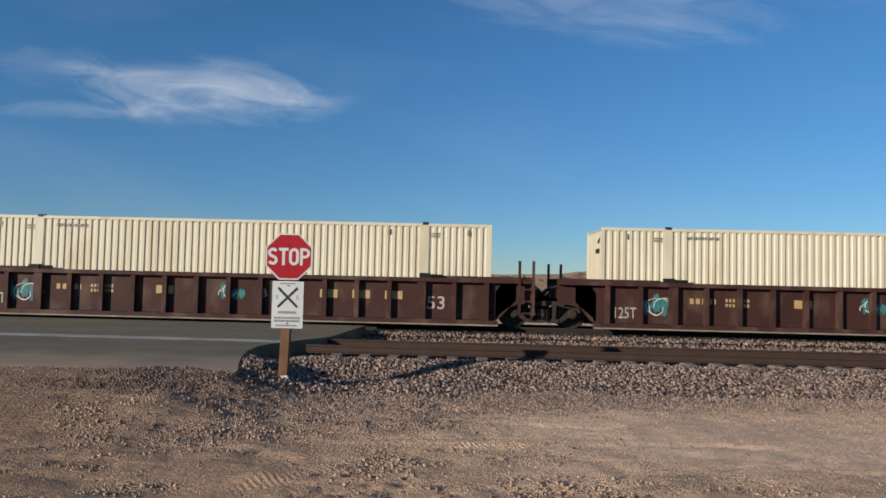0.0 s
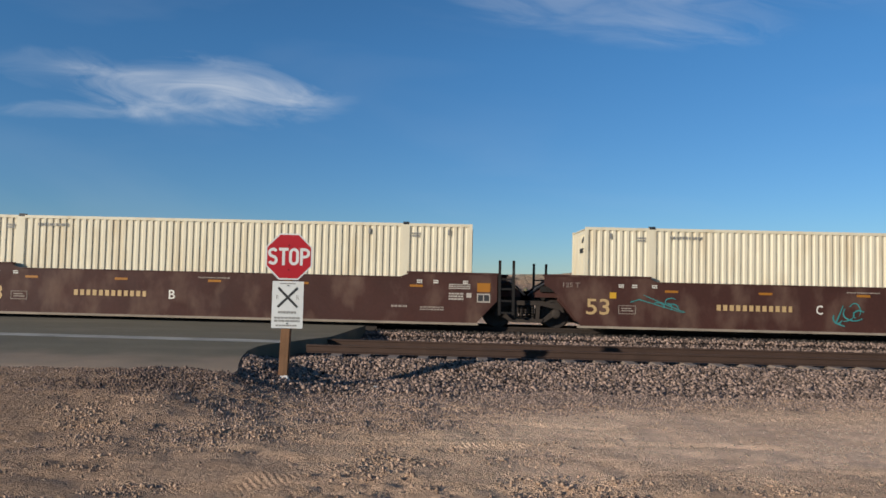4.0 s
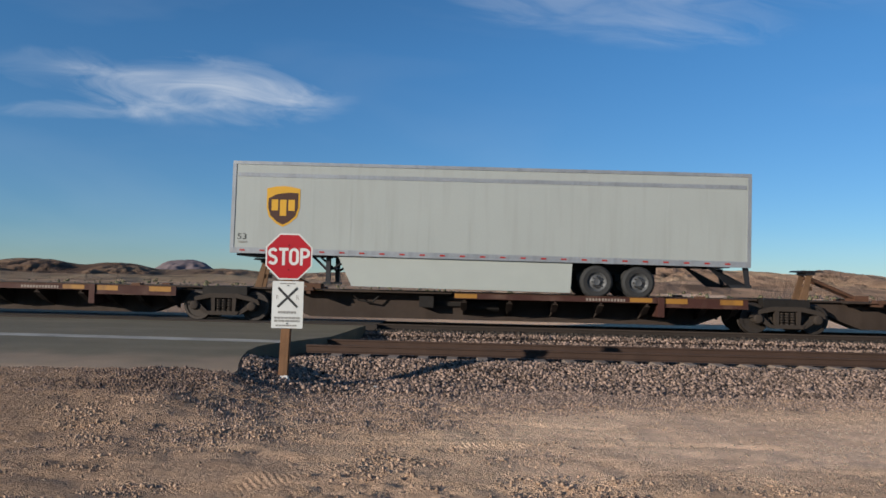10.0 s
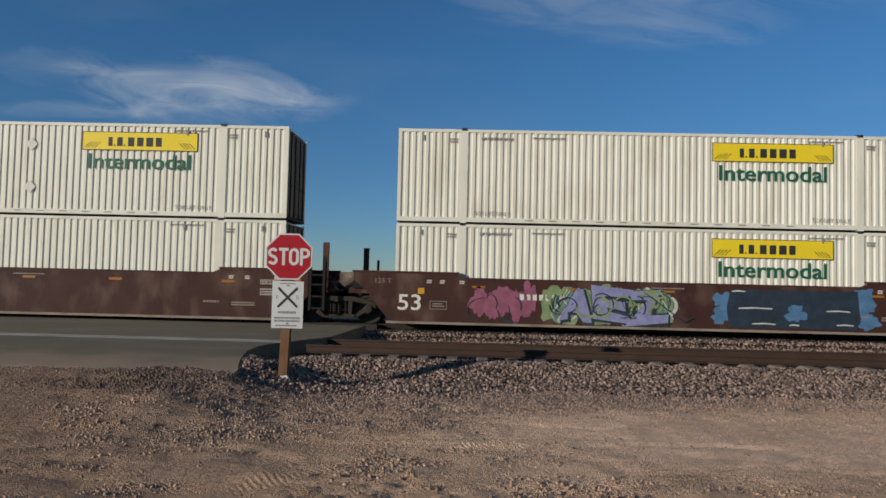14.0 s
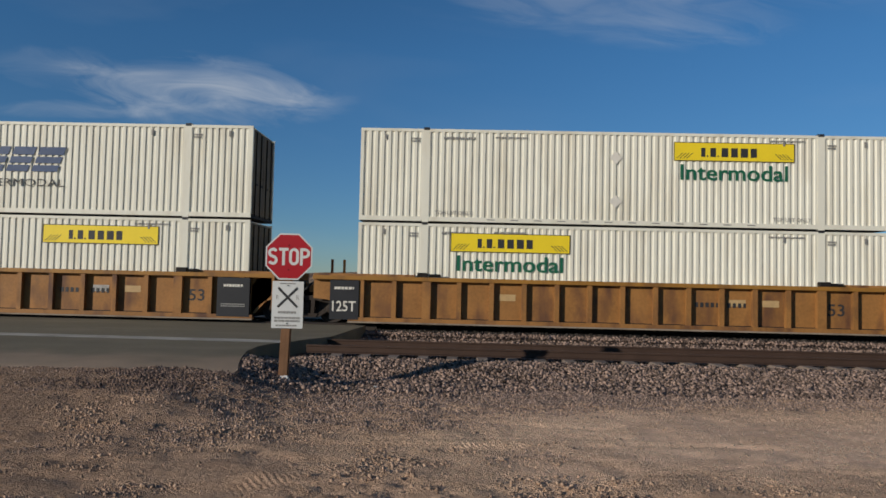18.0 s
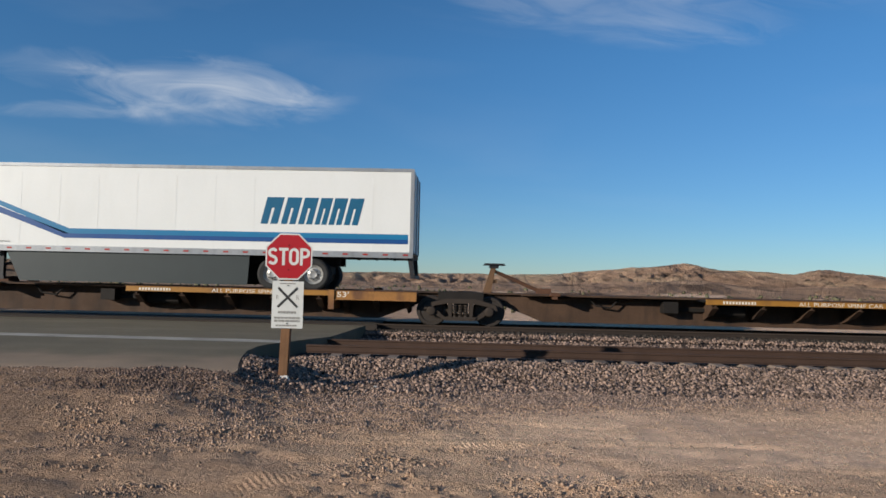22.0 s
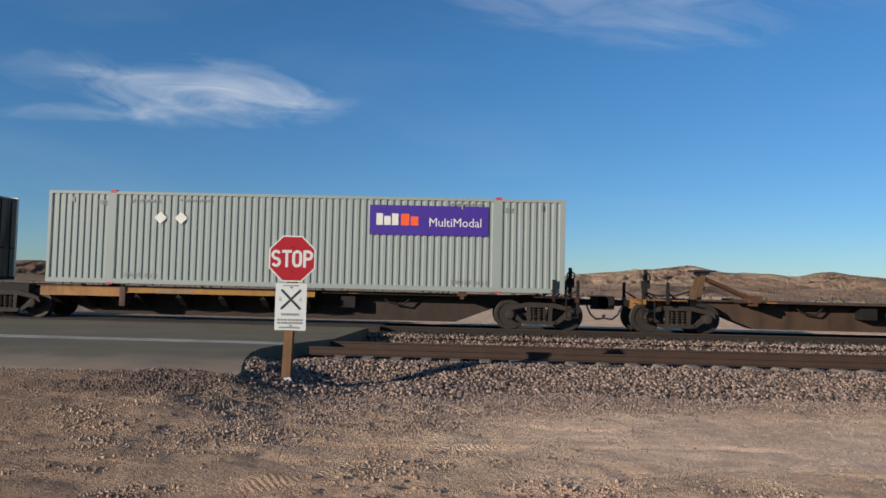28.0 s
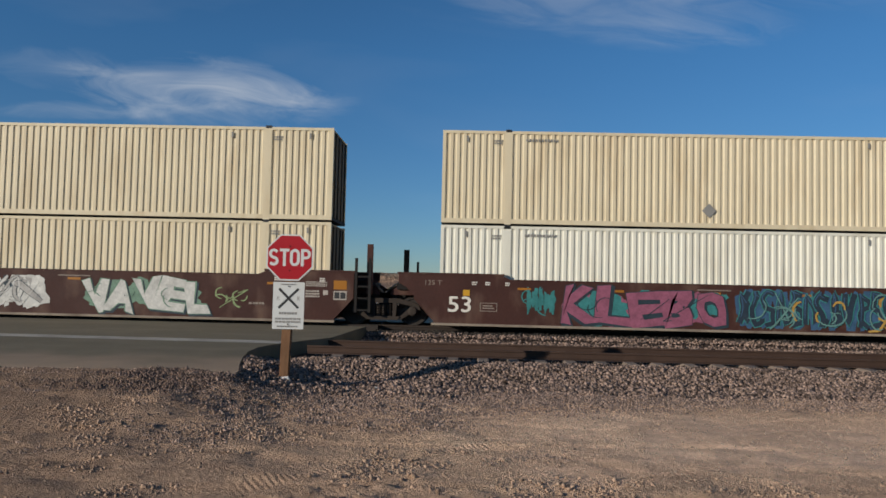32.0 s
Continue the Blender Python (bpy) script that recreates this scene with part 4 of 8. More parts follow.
        wear = inside if wear is None else calc("MAXIMUM", wear, inside)
    pale = nt.nodes.new("ShaderNodeMix")
    pale.data_type, pale.blend_type = "RGBA", "MULTIPLY"
    nt.links.new(calc("MULTIPLY", wear, 0.6), pale.inputs["Factor"])
    nt.links.new(col, pale.inputs["A"])
    pale.inputs["B"].default_value = (1.14, 1.13, 1.12, 1)
    nt.links.new(pale.outputs["Result"], bsdf.inputs["Base Color"])
    # the silt beyond the ruts lies smooth
    drift = calc("MULTIPLY_ADD", gap, 2.4, -1.2)
    along = calc("MULTIPLY_ADD", calc("ADD", sep.outputs[0], drift), 0.4, 0.1)
    near_edge = calc("SUBTRACT", calc("ADD", sep.outputs[1], drift), 6.7)
    far_edge = calc("SUBTRACT", 10.6, calc("ADD", sep.outputs[1], drift))
    calm = calc("MINIMUM", calc("MINIMUM", along, near_edge), far_edge)
    calm = calc("MAXIMUM", calc("MINIMUM", calm, 1.0), 0.0)
    nt.links.new(calc("MULTIPLY_ADD", calm, -0.62, 1.0), bump.inputs["Strength"])
    nt.links.new(height, bump.inputs["Height"])
    nt.links.new(bump.outputs[0], bsdf.inputs["Normal"])
    return m


GROUND_MAT = ground_material()
tagged(sheet("ground", spread(-9.5, 10.0, 0.065, 4500, 1.11), spread(4.8, 15.2, 0.06, 4500, 1.11), ground_height, GROUND_MAT), "pinkish tan desert dirt with tyre marks and pebbles", "ground", kind="structure")


def hill_material():
    m = bpy.data.materials.new("desert_hills")
    m.use_nodes = True
    nt = m.node_tree
    bsdf = nt.nodes["Principled BSDF"]
    bsdf.inputs["Roughness"].default_value = 0.95
    bsdf.inputs["Specular IOR Level"].default_value = 0.1
    tc = nt.nodes.new("ShaderNodeTexCoord")
    cols = []
    for scale, stops in ((0.006, ((0.38, (0.40, 0.25, 0.17)), (0.5, (0.58, 0.375, 0.25)), (0.62, (0.58, 0.425, 0.275)))),
                         (0.05, ((0.36, (0.42, 0.42, 0.42)), (0.47, (0.95, 0.95, 0.95)), (0.64, (1.22, 1.2, 1.14))))):
        n = nt.nodes.new("ShaderNodeTexNoise")
        n.inputs["Scale"].default_value, n.inputs["Detail"].default_value, n.inputs["Roughness"].default_value = scale, 8, 0.65
        strata = nt.nodes.new("ShaderNodeVectorMath")
        strata.operation = "MULTIPLY"
        strata.inputs[1].default_value = (1.0, 0.22, 2.6)
        nt.links.new(tc.outputs["Object"], strata.inputs[0])
        nt.links.new(strata.outputs[0], n.inputs["Vector"])
        r = nt.nodes.new("ShaderNodeValToRGB")
        while len(r.color_ramp.elements) < len(stops):
            r.color_ramp.elements.new(0.5)
        for e, (p, c) in zip(r.color_ramp.elements, stops):
            e.position, e.color = p, (*c, 1)
        nt.links.new(n.outputs["Fac"], r.inputs[0])
        cols.append(r.outputs[0])
    # darker volcanic rock in the hills towards -x
    sep = nt.nodes.new("ShaderNodeSeparateXYZ")
    nt.links.new(tc.outputs["Object"], sep.inputs[0])
    geology = nt.nodes.new("ShaderNodeMapRange")
    geology.interpolation_type = "SMOOTHSTEP"
    geology.inputs["From Min"].default_value, geology.inputs["From Max"].default_value = -330.0, 20.0
    geology.inputs["To Min"].default_value, geology.inputs["To Max"].default_value = 0.5, 1.08
    nt.links.new(sep.outputs[0], geology.inputs["Value"])
    rock_tone = nt.nodes.new("ShaderNodeVectorMath")
    rock_tone.operation = "SCALE"
    nt.links.new(cols[0], rock_tone.inputs[0])
    nt.links.new(geology.outputs[0], rock_tone.inputs["Scale"])
    cols[0] = rock_tone.outputs[0]
    mx = nt.nodes.new("ShaderNodeMix")
    mx.data_type, mx.blend_type = "RGBA", "MULTIPLY"
    mx.inputs["Factor"].default_value = 1.0
    nt.links.new(cols[0], mx.inputs["A"])
    nt.links.new(cols[1], mx.inputs["B"])
    nt.links.new(mx.outputs["Result"], bsdf.inputs["Base Color"])
    rock = nt.nodes.new("ShaderNodeTexNoise")
    rock.inputs["Scale"].default_value, rock.inputs["Detail"].default_value, rock.inputs["Roughness"].default_value = 0.045, 10, 0.75
    nt.links.new(strata.outputs[0], rock.inputs["Vector"])
    bp = nt.nodes.new("ShaderNodeBump")
    bp.inputs["Strength"].default_value, bp.inputs["Distance"].default_value = 1.0, 30.0
    nt.links.new(rock.outputs["Fac"], bp.inputs["Height"])
    nt.links.new(bp.outputs[0], bsdf.inputs["Normal"])
    return m


HILL_MAT = hill_material()


def hills(name, label, near, far, peaks, relief, base=0.0, mat=None, nu=760, nr=100):
    """A range of eroded hills on an arc; peaks: (bearing, half-width, height, flatness) with bearings as x over y."""
    verts = []
    for i in range(nu):
        u = -1.6 + 3.2 * i / (nu - 1)
        # closer columns in the middle
        u = u * (0.62 + 0.38 * (u / 1.6) ** 2)
        h = base + sum(top * math.exp(-(abs(u - c) / w) ** flat) for c, w, top, flat in peaks)
        for j in range(nr):
            f = j / (nr - 1)
            r = near + (far - near) * f
            rise = math.sin(min(1.0, f / 0.7) * math.pi / 2) ** 1.4 if f < 0.7 else 1 - 0.6 * ((f - 0.7) / 0.3)
            x, y = u * r, r
            # gullies run down the slope and die out at the crest and on the plain
            slope = 4 * rise * (1 - rise) + 0.10 if f < 0.7 else 0.3
            wander = 14 * noise.noise((x / 60, y / 60, 3.1))
            gully = 0.8 * abs(noise.noise(((x + wander) / 27, y / 75, 1.7))) + 0.5 * abs(noise.noise(((x - wander) / 11, y / 34, 4.7)))
            knob = noise.noise((x / 9, y / 16, 8.7))
            z = h * rise * (1 + 0.05 * noise.noise((x / 30, y / 50, 6.1))) - relief * h * slope * gully + 0.035 * h * knob * (0.25 + slope)
            verts.append((x, y, z - 1.0 if f > 0.01 else -3.0))
    i = np.arange((nu - 1) * (nr - 1))
    a = (i // (nr - 1)) * nr + i % (nr - 1)
    me = bpy.data.meshes.new(name)
    me.from_pydata(verts, [], np.stack((a, a + nr, a + nr + 1, a + 1), 1).tolist())
    me.polygons.foreach_set("use_smooth", [True] * len(me.polygons))
    me.materials.append(mat or HILL_MAT)
    return tagged(new(name, me), label, "hills", kind="structure")


hills("backdrop_hills", "eroded tan and brown desert hills along the horizon", 500, 1150,
      [(-1.1, 0.3, 16, 2), (-0.62, 0.06, 13.2, 2), (-0.56, 0.04, 6, 2), (-0.5, 0.03, 8.9, 2), (-0.46, 0.03, 8.7, 2), (-0.4, 0.04, 3.1, 2), (-0.33, 0.05, 6.4, 2), (-0.2, 0.09, 3.2, 2),
       (-0.1, 0.08, 6.3, 2), (0.02, 0.07, 7, 2), (0.12, 0.06, 7.6, 2), (0.18, 0.04, 10.5, 2), (0.23, 0.035, 14.4, 2), (0.27, 0.035, 13.4, 2), (0.31, 0.035, 19.7, 2), (0.36, 0.04, 13.3, 2),
       (0.42, 0.05, 16.7, 2), (0.49, 0.035, 16.6, 2), (0.55, 0.05, 15.4, 2), (0.75, 0.15, 12, 2), (1.2, 0.3, 16, 2)], 0.9, 6)
hills("backdrop_foothills", "low rocky rises strewn with scrub before the hills", 60, 520,
      [(-1.2, 0.3, 5, 2), (-0.75, 0.15, 3.4, 2), (-0.45, 0.14, 2.0, 2), (-0.33, 0.06, 2.2, 2), (-0.16, 0.06, 1.6, 2), (0.04, 0.10, 2.4, 2), (0.22, 0.07, 4.2, 2), (0.33, 0.06, 5.2, 2), (0.50, 0.10, 3.6, 2), (0.8, 0.2, 4.0, 2), (1.3, 0.3, 5, 2)], 1.1, 0.4)
hills("backdrop_mesa", "dark flat-topped mesa behind the nearer hills", 1500, 1900,
      [(-0.388, 0.040, 32, 4), (-0.64, 0.10, 20, 4), (0.296, 0.016, 9, 2), (0.29, 0.12, 36, 2), (0.505, 0.05, 12, 2)], 0.35, 10, M["mesa"])

# ---- the road over the crossing ----


def road():
    """A slab of asphalt with a rounded corner that ends at the stones beside the side track."""
    edge = [(-3.45, 11.15), (-3.66, 11.9), (-3.87, 12.76), (-4.0, 13.5), (-4.02, 14.2), (-3.92, 14.8), (-3.76, 15.2), (-3.43, 16.2), (-3.08, 17.07), (-3.0, 18.6), (-2.95, 20.0), (-2.85, 21.5)]
    bm = bmesh.new()
    rows = []
    for x, y in edge:
        z = 0.005 - 0.085 * smooth(14.6, 11.2, y)
        rows.append([bm.verts.new((q, y + (0.22 * bumps(q, 0, 3.0, 7) + 0.08 * bumps(q, 0, 0.8, 3) if y < 11.5 else 0.0), z - (0.5 if q == x + 0.03 else 0.0))) for q in [-60 + k * (x + 59.6) / 60 for k in range(61)] + [x, x + 0.03]])
    for ra, rb in zip(rows, rows[1:]):
        for i in range(len(ra) - 1):
            bm.faces.new((ra[i], ra[i + 1], rb[i + 1], rb[i]))
    for row, dy, dz in ((rows[0], -1.2, 0.13), (rows[-1], 0.03, 0.3)):
        low = [bm.verts.new((v.co.x, v.co.y + dy, v.co.z - dz)) for v in row]
        for i in range(len(row) - 1):
            bm.faces.new((row[i], row[i + 1], low[i + 1], low[i]))
    ob = part("road", bm, "asphalt", None)
    tagged(ob, "worn grey asphalt crossing road with a rounded corner", "road", kind="structure")
    bm = bmesh.new()
    prev = None
    for i in range(24):
        x = -40 + i * (36.2 / 23)
        y = 15.42 + 0.012 * (-4 - x)
        z = 0.010
        pair = [bm.verts.new((x, y - 0.32, z)), bm.verts.new((x, y + 0.32, z))]
        if prev:
            bm.faces.new((prev[0], pair[0], pair[1], prev[1]))
        prev = pair
    tagged(part("road_line", bm, "road_paint", None), "worn white line painted on the asphalt", "road marking", kind="structure")
    # planks between the rails of the main track
    for y0, y1 in ((TRACK_Y - 1.25, TRACK_Y - 0.86), (TRACK_Y - 0.62, TRACK_Y + 0.62), (TRACK_Y + 0.86, TRACK_Y + 1.25)):
        box_part("crossing_panel", (-30, -2.6, y0, y1, -0.2, 0.004), "dark_sleeper", ob)


road()

# ---- the tracks ----


def rail(x0, x1, y, z, mat, parent):
    bm = bmesh.new()
    prof = [(-0.07, -0.17), (0.07, -0.17), (0.07, -0.155), (0.012, -0.135), (0.012, -0.045), (0.037, -0.035), (0.037, -0.004), (0.03, 0), (-0.03, 0), (-0.037, -0.004), (-0.037, -0.035), (-0.012, -0.045), (-0.012, -0.135), (-0.07, -0.155)]
    a = [bm.verts.new((x0, y + p, z + q)) for p, q in prof]
    b = [bm.verts.new((x1, y + p, z + q)) for p, q in prof]
    for i in range(len(prof)):
        j = (i + 1) % len(prof)
        bm.faces.new((a[i], a[j], b[j], b[i]))
    bm.faces.new(a)
    bm.faces.new(list(reversed(b)))
    return part("rail", bm, mat, parent)


def sleeper_mesh(mat):
    bm = bmesh.new()
    box(bm, -0.115, 0.115, -1.42, 1.3, -0.18, 0)
    bmesh.ops.bevel(bm, geom=bm.edges[:], offset=0.012, segments=1, affect="EDGES")
    me = bpy.data.meshes.new("sleeper")
    bm.to_mesh(me)
    bm.free()
    me.materials.append(M[mat])
    return me


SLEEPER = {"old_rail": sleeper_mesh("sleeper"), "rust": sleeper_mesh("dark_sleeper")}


def track(name, label, y, z, x0, x1, pieces, step, mat):
    root = tagged(new(name), label, "railway track", kind="structure")
    for side in (-0.753, 0.753):
        r = rail(x0, x1, y + side, z, "main_rail" if mat == "rust" else mat, root)
        if mat == "rust":
            box_part("rail_head", (x0, x1, y + side - 0.0385, y + side + 0.0385, -0.045, 0.001), "rail_head", r)
    rnd = random.Random(7)
    x = pieces[0]
    while x < pieces[1]:
        s = new("sleeper", SLEEPER[mat])
        s.parent = root
        s.matrix_basis = pose(x + rnd.uniform(-0.02, 0.02), y + rnd.uniform(-0.04, 0.04), z - 0.172, 0, 0, rnd.uniform(-0.8, 0.8))
        x += step
    return root


track("main_track", "main line track with worn steel rails", TRACK_Y, 0.0, -1150, 1150, (-2.2, 42), 0.61, "rust")
track("side_track", "disused rusty side track ending at the road", SIDING_Y, SIDING_Z, -3.3, 900, (-2.6, 60), 0.61, "old_rail")


def stones(name, label, count, area, sizes, mat, seed, keep=None, lift=0.3):
    """Loose crushed stones strewn over an area of the ground, as one mesh."""
    rng = np.random.default_rng(seed)
    x0, x1, y0, y1 = area
    pts = []
    while len(pts) < count:
        x, y = rng.uniform(x0, x1), rng.uniform(y0, y1)
        if keep is None or rng.random() < keep(x, y):
            pts.append((x, y, ground_height(x, y)))
    pts = np.array(pts)
    n = len(pts)
    cube = np.array([(-1, -1, -1), (1, -1, -1), (1, 1, -1), (-1, 1, -1), (-1, -1, 1), (1, -1, 1), (1, 1, 1), (-1, 1, 1)], float)
    v = cube[None] * (1 + rng.uniform(-0.45, 0.25, (n, 8, 3)))
    size = sizes[0] * (sizes[1] / sizes[0]) ** (rng.random(n) ** 1.6)
    v *= (size[:, None] * rng.uniform(0.6, 1.15, (n, 3)))[:, None, :] * 0.5
    q = rng.normal(size=(n, 4))
    q /= np.linalg.norm(q, axis=1)[:, None]
    a, b, c, d = q.T
    R = np.stack((np.stack((1 - 2 * (c * c + d * d), 2 * (b * c - a * d), 2 * (b * d + a * c)), 1),
                  np.stack((2 * (b * c + a * d), 1 - 2 * (b * b + d * d), 2 * (c * d - a * b)), 1),
                  np.stack((2 * (b * d - a * c), 2 * (c * d + a * b), 1 - 2 * (b * b + c * c)), 1)), 1)
    v = np.einsum("nij,nkj->nki", R, v)
    pts[:, 2] += size * (lift + 0.5 * rng.uniform(-0.5, 0.6, n))
    v += pts[:, None, :]
    faces = np.array([(3, 2, 1, 0), (4, 5, 6, 7), (0, 1, 5, 4), (1, 2, 6, 5), (2, 3, 7, 6), (3, 0, 4, 7)])
    f = (faces[None] + (np.arange(n) * 8)[:, None, None]).reshape(-1, 4)
    me = bpy.data.meshes.new(name)
    me.vertices.add(n * 8)
    me.vertices.foreach_set("co", v.reshape(-1))
    me.loops.add(f.size)
    me.loops.foreach_set("vertex_index", f.reshape(-1).astype(np.int32))
    me.polygons.add(len(f))
    me.polygons.foreach_set("loop_start", (np.arange(len(f)) * 4).astype(np.int32))
    me.update(calc_edges=True)
    me.materials.append(M[mat])
    return tagged(new(name, me), label, "gravel", kind="stuff")


def off_road(x, y):
    """No stones on the asphalt."""
    if y > 11.1 and x < -3.45 - 0.52 * smooth(11.1, 13.5, y) + 0.9 * smooth(14.5, 17.1, y) + 0.2 * smooth(17.1, 21.5, y):
        return 0.0
    return 1.0


def shoulder(x, y):
    n = bumps(x, y, 1.2, 8)
    bank = smooth(12.2, 13.1, y + 0.5 * n)
    heap = smooth(11.0, 12.0, y + 0.5 * n) * smooth(1.0, -2.0, x + n)
    return off_road(x, y) * max(bank, heap) * smooth(-5.0, -3.6, x + 0.5 * bumps(x, y, 0.9, 2))


def spilt(x, y):
    """Small stones that have rolled off the bank, thinning out over the dirt."""
    n = noise.noise((x / 1.6, y / 0.9, 6.5)) + 0.7 * noise.noise((x / 0.5, y / 0.3, 2.5))
    reach = 9.7 + 1.9 * smooth(-0.5, 5.0, x) + 0.9 * smooth(-3.0, -6.0, x)
    field = smooth(reach - 0.9, reach + 1.3, y + 0.45 * n) * (1 - 0.75 * smooth(-3.4, -4.6, x))
    strip = 0.3 * smooth(0.1, 0.7, n) * smooth(6.6, 7.6, y) * smooth(2.0, -1.0, x)
    return min(1.0, field * (0.5 + 0.5 * smooth(-0.6, 0.5, n)) + strip) * off_road(x, y)


def litter(x, y):
    n = noise.noise((x / 1.1, y / 0.5, 9.5)) + 0.6 * noise.noise((x / 0.4, y / 0.3, 4.5))
    return max(0.06, min(1.0, 1.1 * (n - 0.2))) * off_road(x, y)


def clods(x, y):
    """Clods lie in windrows: across the dirt by the road, and along the ruts close by."""
    n = noise.noise((x / 0.9, y / 0.35, 13.5)) + 0.5 * noise.noise((x / 0.3, y / 0.2, 7.5))
    by_road = smooth(1.5, -1.0, x) * smooth(9.4, 8.4, y)
    ruts = smooth(6.9, 6.3, y + 0.3 * noise.noise((x, 0, 2.0)))
    return max(0.0, min(1.0, 1.6 * (n - 0.05))) * max(by_road, ruts)


def cinders(x, y):
    n = noise.noise((x / 0.8, y / 0.6, 3.5)) + 0.6 * noise.noise((x / 0.25, y / 0.2, 8.5))
    near_sign = math.exp(-((x + 3.6) / 0.9) ** 2 - ((y - 10.7) / 0.9) ** 2) + 0.6 * math.exp(-((x + 5.0) / 0.6) ** 2 - ((y - 10.3) / 0.7) ** 2)
    return max(0.0, min(1.0, 0.8 * near_sign * (0.45 + n))) * off_road(x, y)


stones("siding_ballast", "pinkish grey crushed stone ballast beside the side track", 43000, (-5.6, 15.0, 11.0, 14.60), (0.029, 0.062), "stone", 11, shoulder, 0.32)
stones("inner_ballast", "crushed stone ballast between the rails of the side track", 5000, (-3.2, 18, 15.5, 16.95), (0.03, 0.06), "stone", 12, off_road, -0.1)
stones("track_ballast", "crushed stone ballast between the two tracks", 20000, (-3.4, 20, 17.0, 21.95), (0.035, 0.07), "stone", 13, off_road, 0.3)
stones("shoulder_ballast", "dark ballast along the main track", 6500, (-3.0, 24, 21.75, 22.7), (0.04, 0.085), "dark_stone", 20, None, 0.3)
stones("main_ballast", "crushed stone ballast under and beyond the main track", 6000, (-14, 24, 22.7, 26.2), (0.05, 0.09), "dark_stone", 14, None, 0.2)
stones("spilt_gravel", "small stones spilt from the bank over the dirt", 56000, (-7.5, 11, 6.4, 12.9), (0.010, 0.029), "spilt_stone", 19, spilt, 0.16)
stones("loose_gravel", "loose stones and pebbles strewn over the dirt", 5200, (-9, 9, 4.8, 12.4), (0.007, 0.026), "pebble", 15, litter, 0.12)
stones("dark_gravel", "dark crushed stone scattered beside the road's edge", 5200, (-6.0, -1.8, 8.6, 11.6), (0.010, 0.036), "cinder", 23, cinders, 0.16)
stones("soil_clods", "broken clods of dried soil lying on the dirt", 13000, (-8, 9, 4.8, 9.6), (0.007, 0.034), "clod", 17, clods, 0.10)
stones("desert_scrub", "low dark desert scrub dotted over the plain", 3600, (-260, 300, 45, 430), (0.25, 0.9), "scrub", 18, None, 0.25)
stones("fine_gravel", "fine grit strewn over the dirt", 8000, (-8, 8, 4.8, 11.5), (0.006, 0.018), "pebble", 16, None, 0.1)

# ---- the stop sign ----


def octagon(r):
    return [(r * math.cos(radians(22.5 + 45 * i)), r * math.sin(radians(22.5 + 45 * i))) for i in range(8)]


def stroke(bm, pts, half, y):
    """A flat stroke of even width along pts."""
    rows = []
    for i, (x, z) in enumerate(pts):
        a, b = pts[max(0, i - 1)], pts[min(len(pts) - 1, i + 1)]
        if pts[0] == pts[-1] and i in (0, len(pts) - 1):
            a, b = pts[-2], pts[1]
        d = Vector((b[0] - a[0], b[1] - a[1])).normalized()
        rows.append((bm.verts.new((x - d.y * half, y, z + d.x * half)), bm.verts.new((x + d.y * half, y, z - d.x * half))))
    for (a, b), (c, d) in zip(rows, rows[1:]):
        bm.faces.new((a, b, d, c))


def arc(cx, cz, rx, rz, a0, a1, n=8):
    return [(cx + rx * math.cos(radians(a0 + (a1 - a0) * i / n)), cz + rz * math.sin(radians(a0 + (a1 - a0) * i / n))) for i in range(n + 1)]


def stop_letters(root, z):
    """The word STOP in narrow, rounded road-sign capitals."""
    w, h, t = 0.058, 0.119, 0.0235
    upper, lower = arc(0, z + 0.060, w, 0.058, 25, 270), arc(0, z - 0.060, w, 0.058, 90, -155)
    loop = arc(0, z + 0.058, w, 0.060, 0, 180) + arc(0, z - 0.058, w, 0.060, 180, 360)
    letters = ([upper[:-1] + lower],
               [[(-0.078, z + h), (0.078, z + h)], [(0, z + h), (0, z - h - t)]],
               [loop + loop[:1]],
               [[(-w, z - h - t), (-w, z + h + t)], [(-w, z + h), (0.0, z + h)] + arc(0.0, z + 0.058, w, 0.060, 80, -80) + [(0.0, z - 0.002), (-w, z - 0.002)]])
    for (strokes, x) in zip(letters, (-0.262, -0.088, 0.082, 0.262)):
        bm = bmesh.new()
        for k, pts in enumerate(strokes):
            shifted = [(x + a, b) for a, b in pts]
            if pts[0] == pts[-1]:
                shifted[-1] = shifted[0]
            stroke(bm, shifted, t, -0.0985 - 0.0004 * k)
        part("letter", bm, "sign_white", root, "white letter of the word STOP")


def stop_sign():
    root = new("stop_sign")
    root.matrix_basis = pose(-2.865, 11.9, 0, 0, 0, 4)
    foot = -0.30
    bm = bmesh.new()
    box(bm, -0.078, 0.078, -0.07, 0.07, foot - 0.5, 1.62)
    bmesh.ops.bevel(bm, geom=bm.edges[:], offset=0.012, segments=2, affect="EDGES")
    post = part("post", bm, "post_wood", root)
    for v in post.data.vertices:
        v.co.x -= 0.045 * (1.3 - v.co.z) / 1.6
    z, r = 1.715, 0.412
    bm = bmesh.new()
    prism(bm, [(a, z + b) for a, b in octagon(r)], -0.094, -0.088)
    part("border", bm, "sign_white", root, "white reflective border")
    bm = bmesh.new()
    prism(bm, [(a, z + b) for a, b in octagon(r - 0.026)], -0.0965, -0.094)
    part("face", bm, "sign_red", root, "red octagonal face")
    stop_letters(root, z)
    # private crossing plate
    bm = bmesh.new()
    prism(bm, [(-0.245, 0.54), (0.245, 0.54), (0.255, 0.55), (0.255, 1.30), (0.245, 1.31), (-0.245, 1.31), (-0.255, 1.30), (-0.255, 0.55)], -0.088, -0.082)
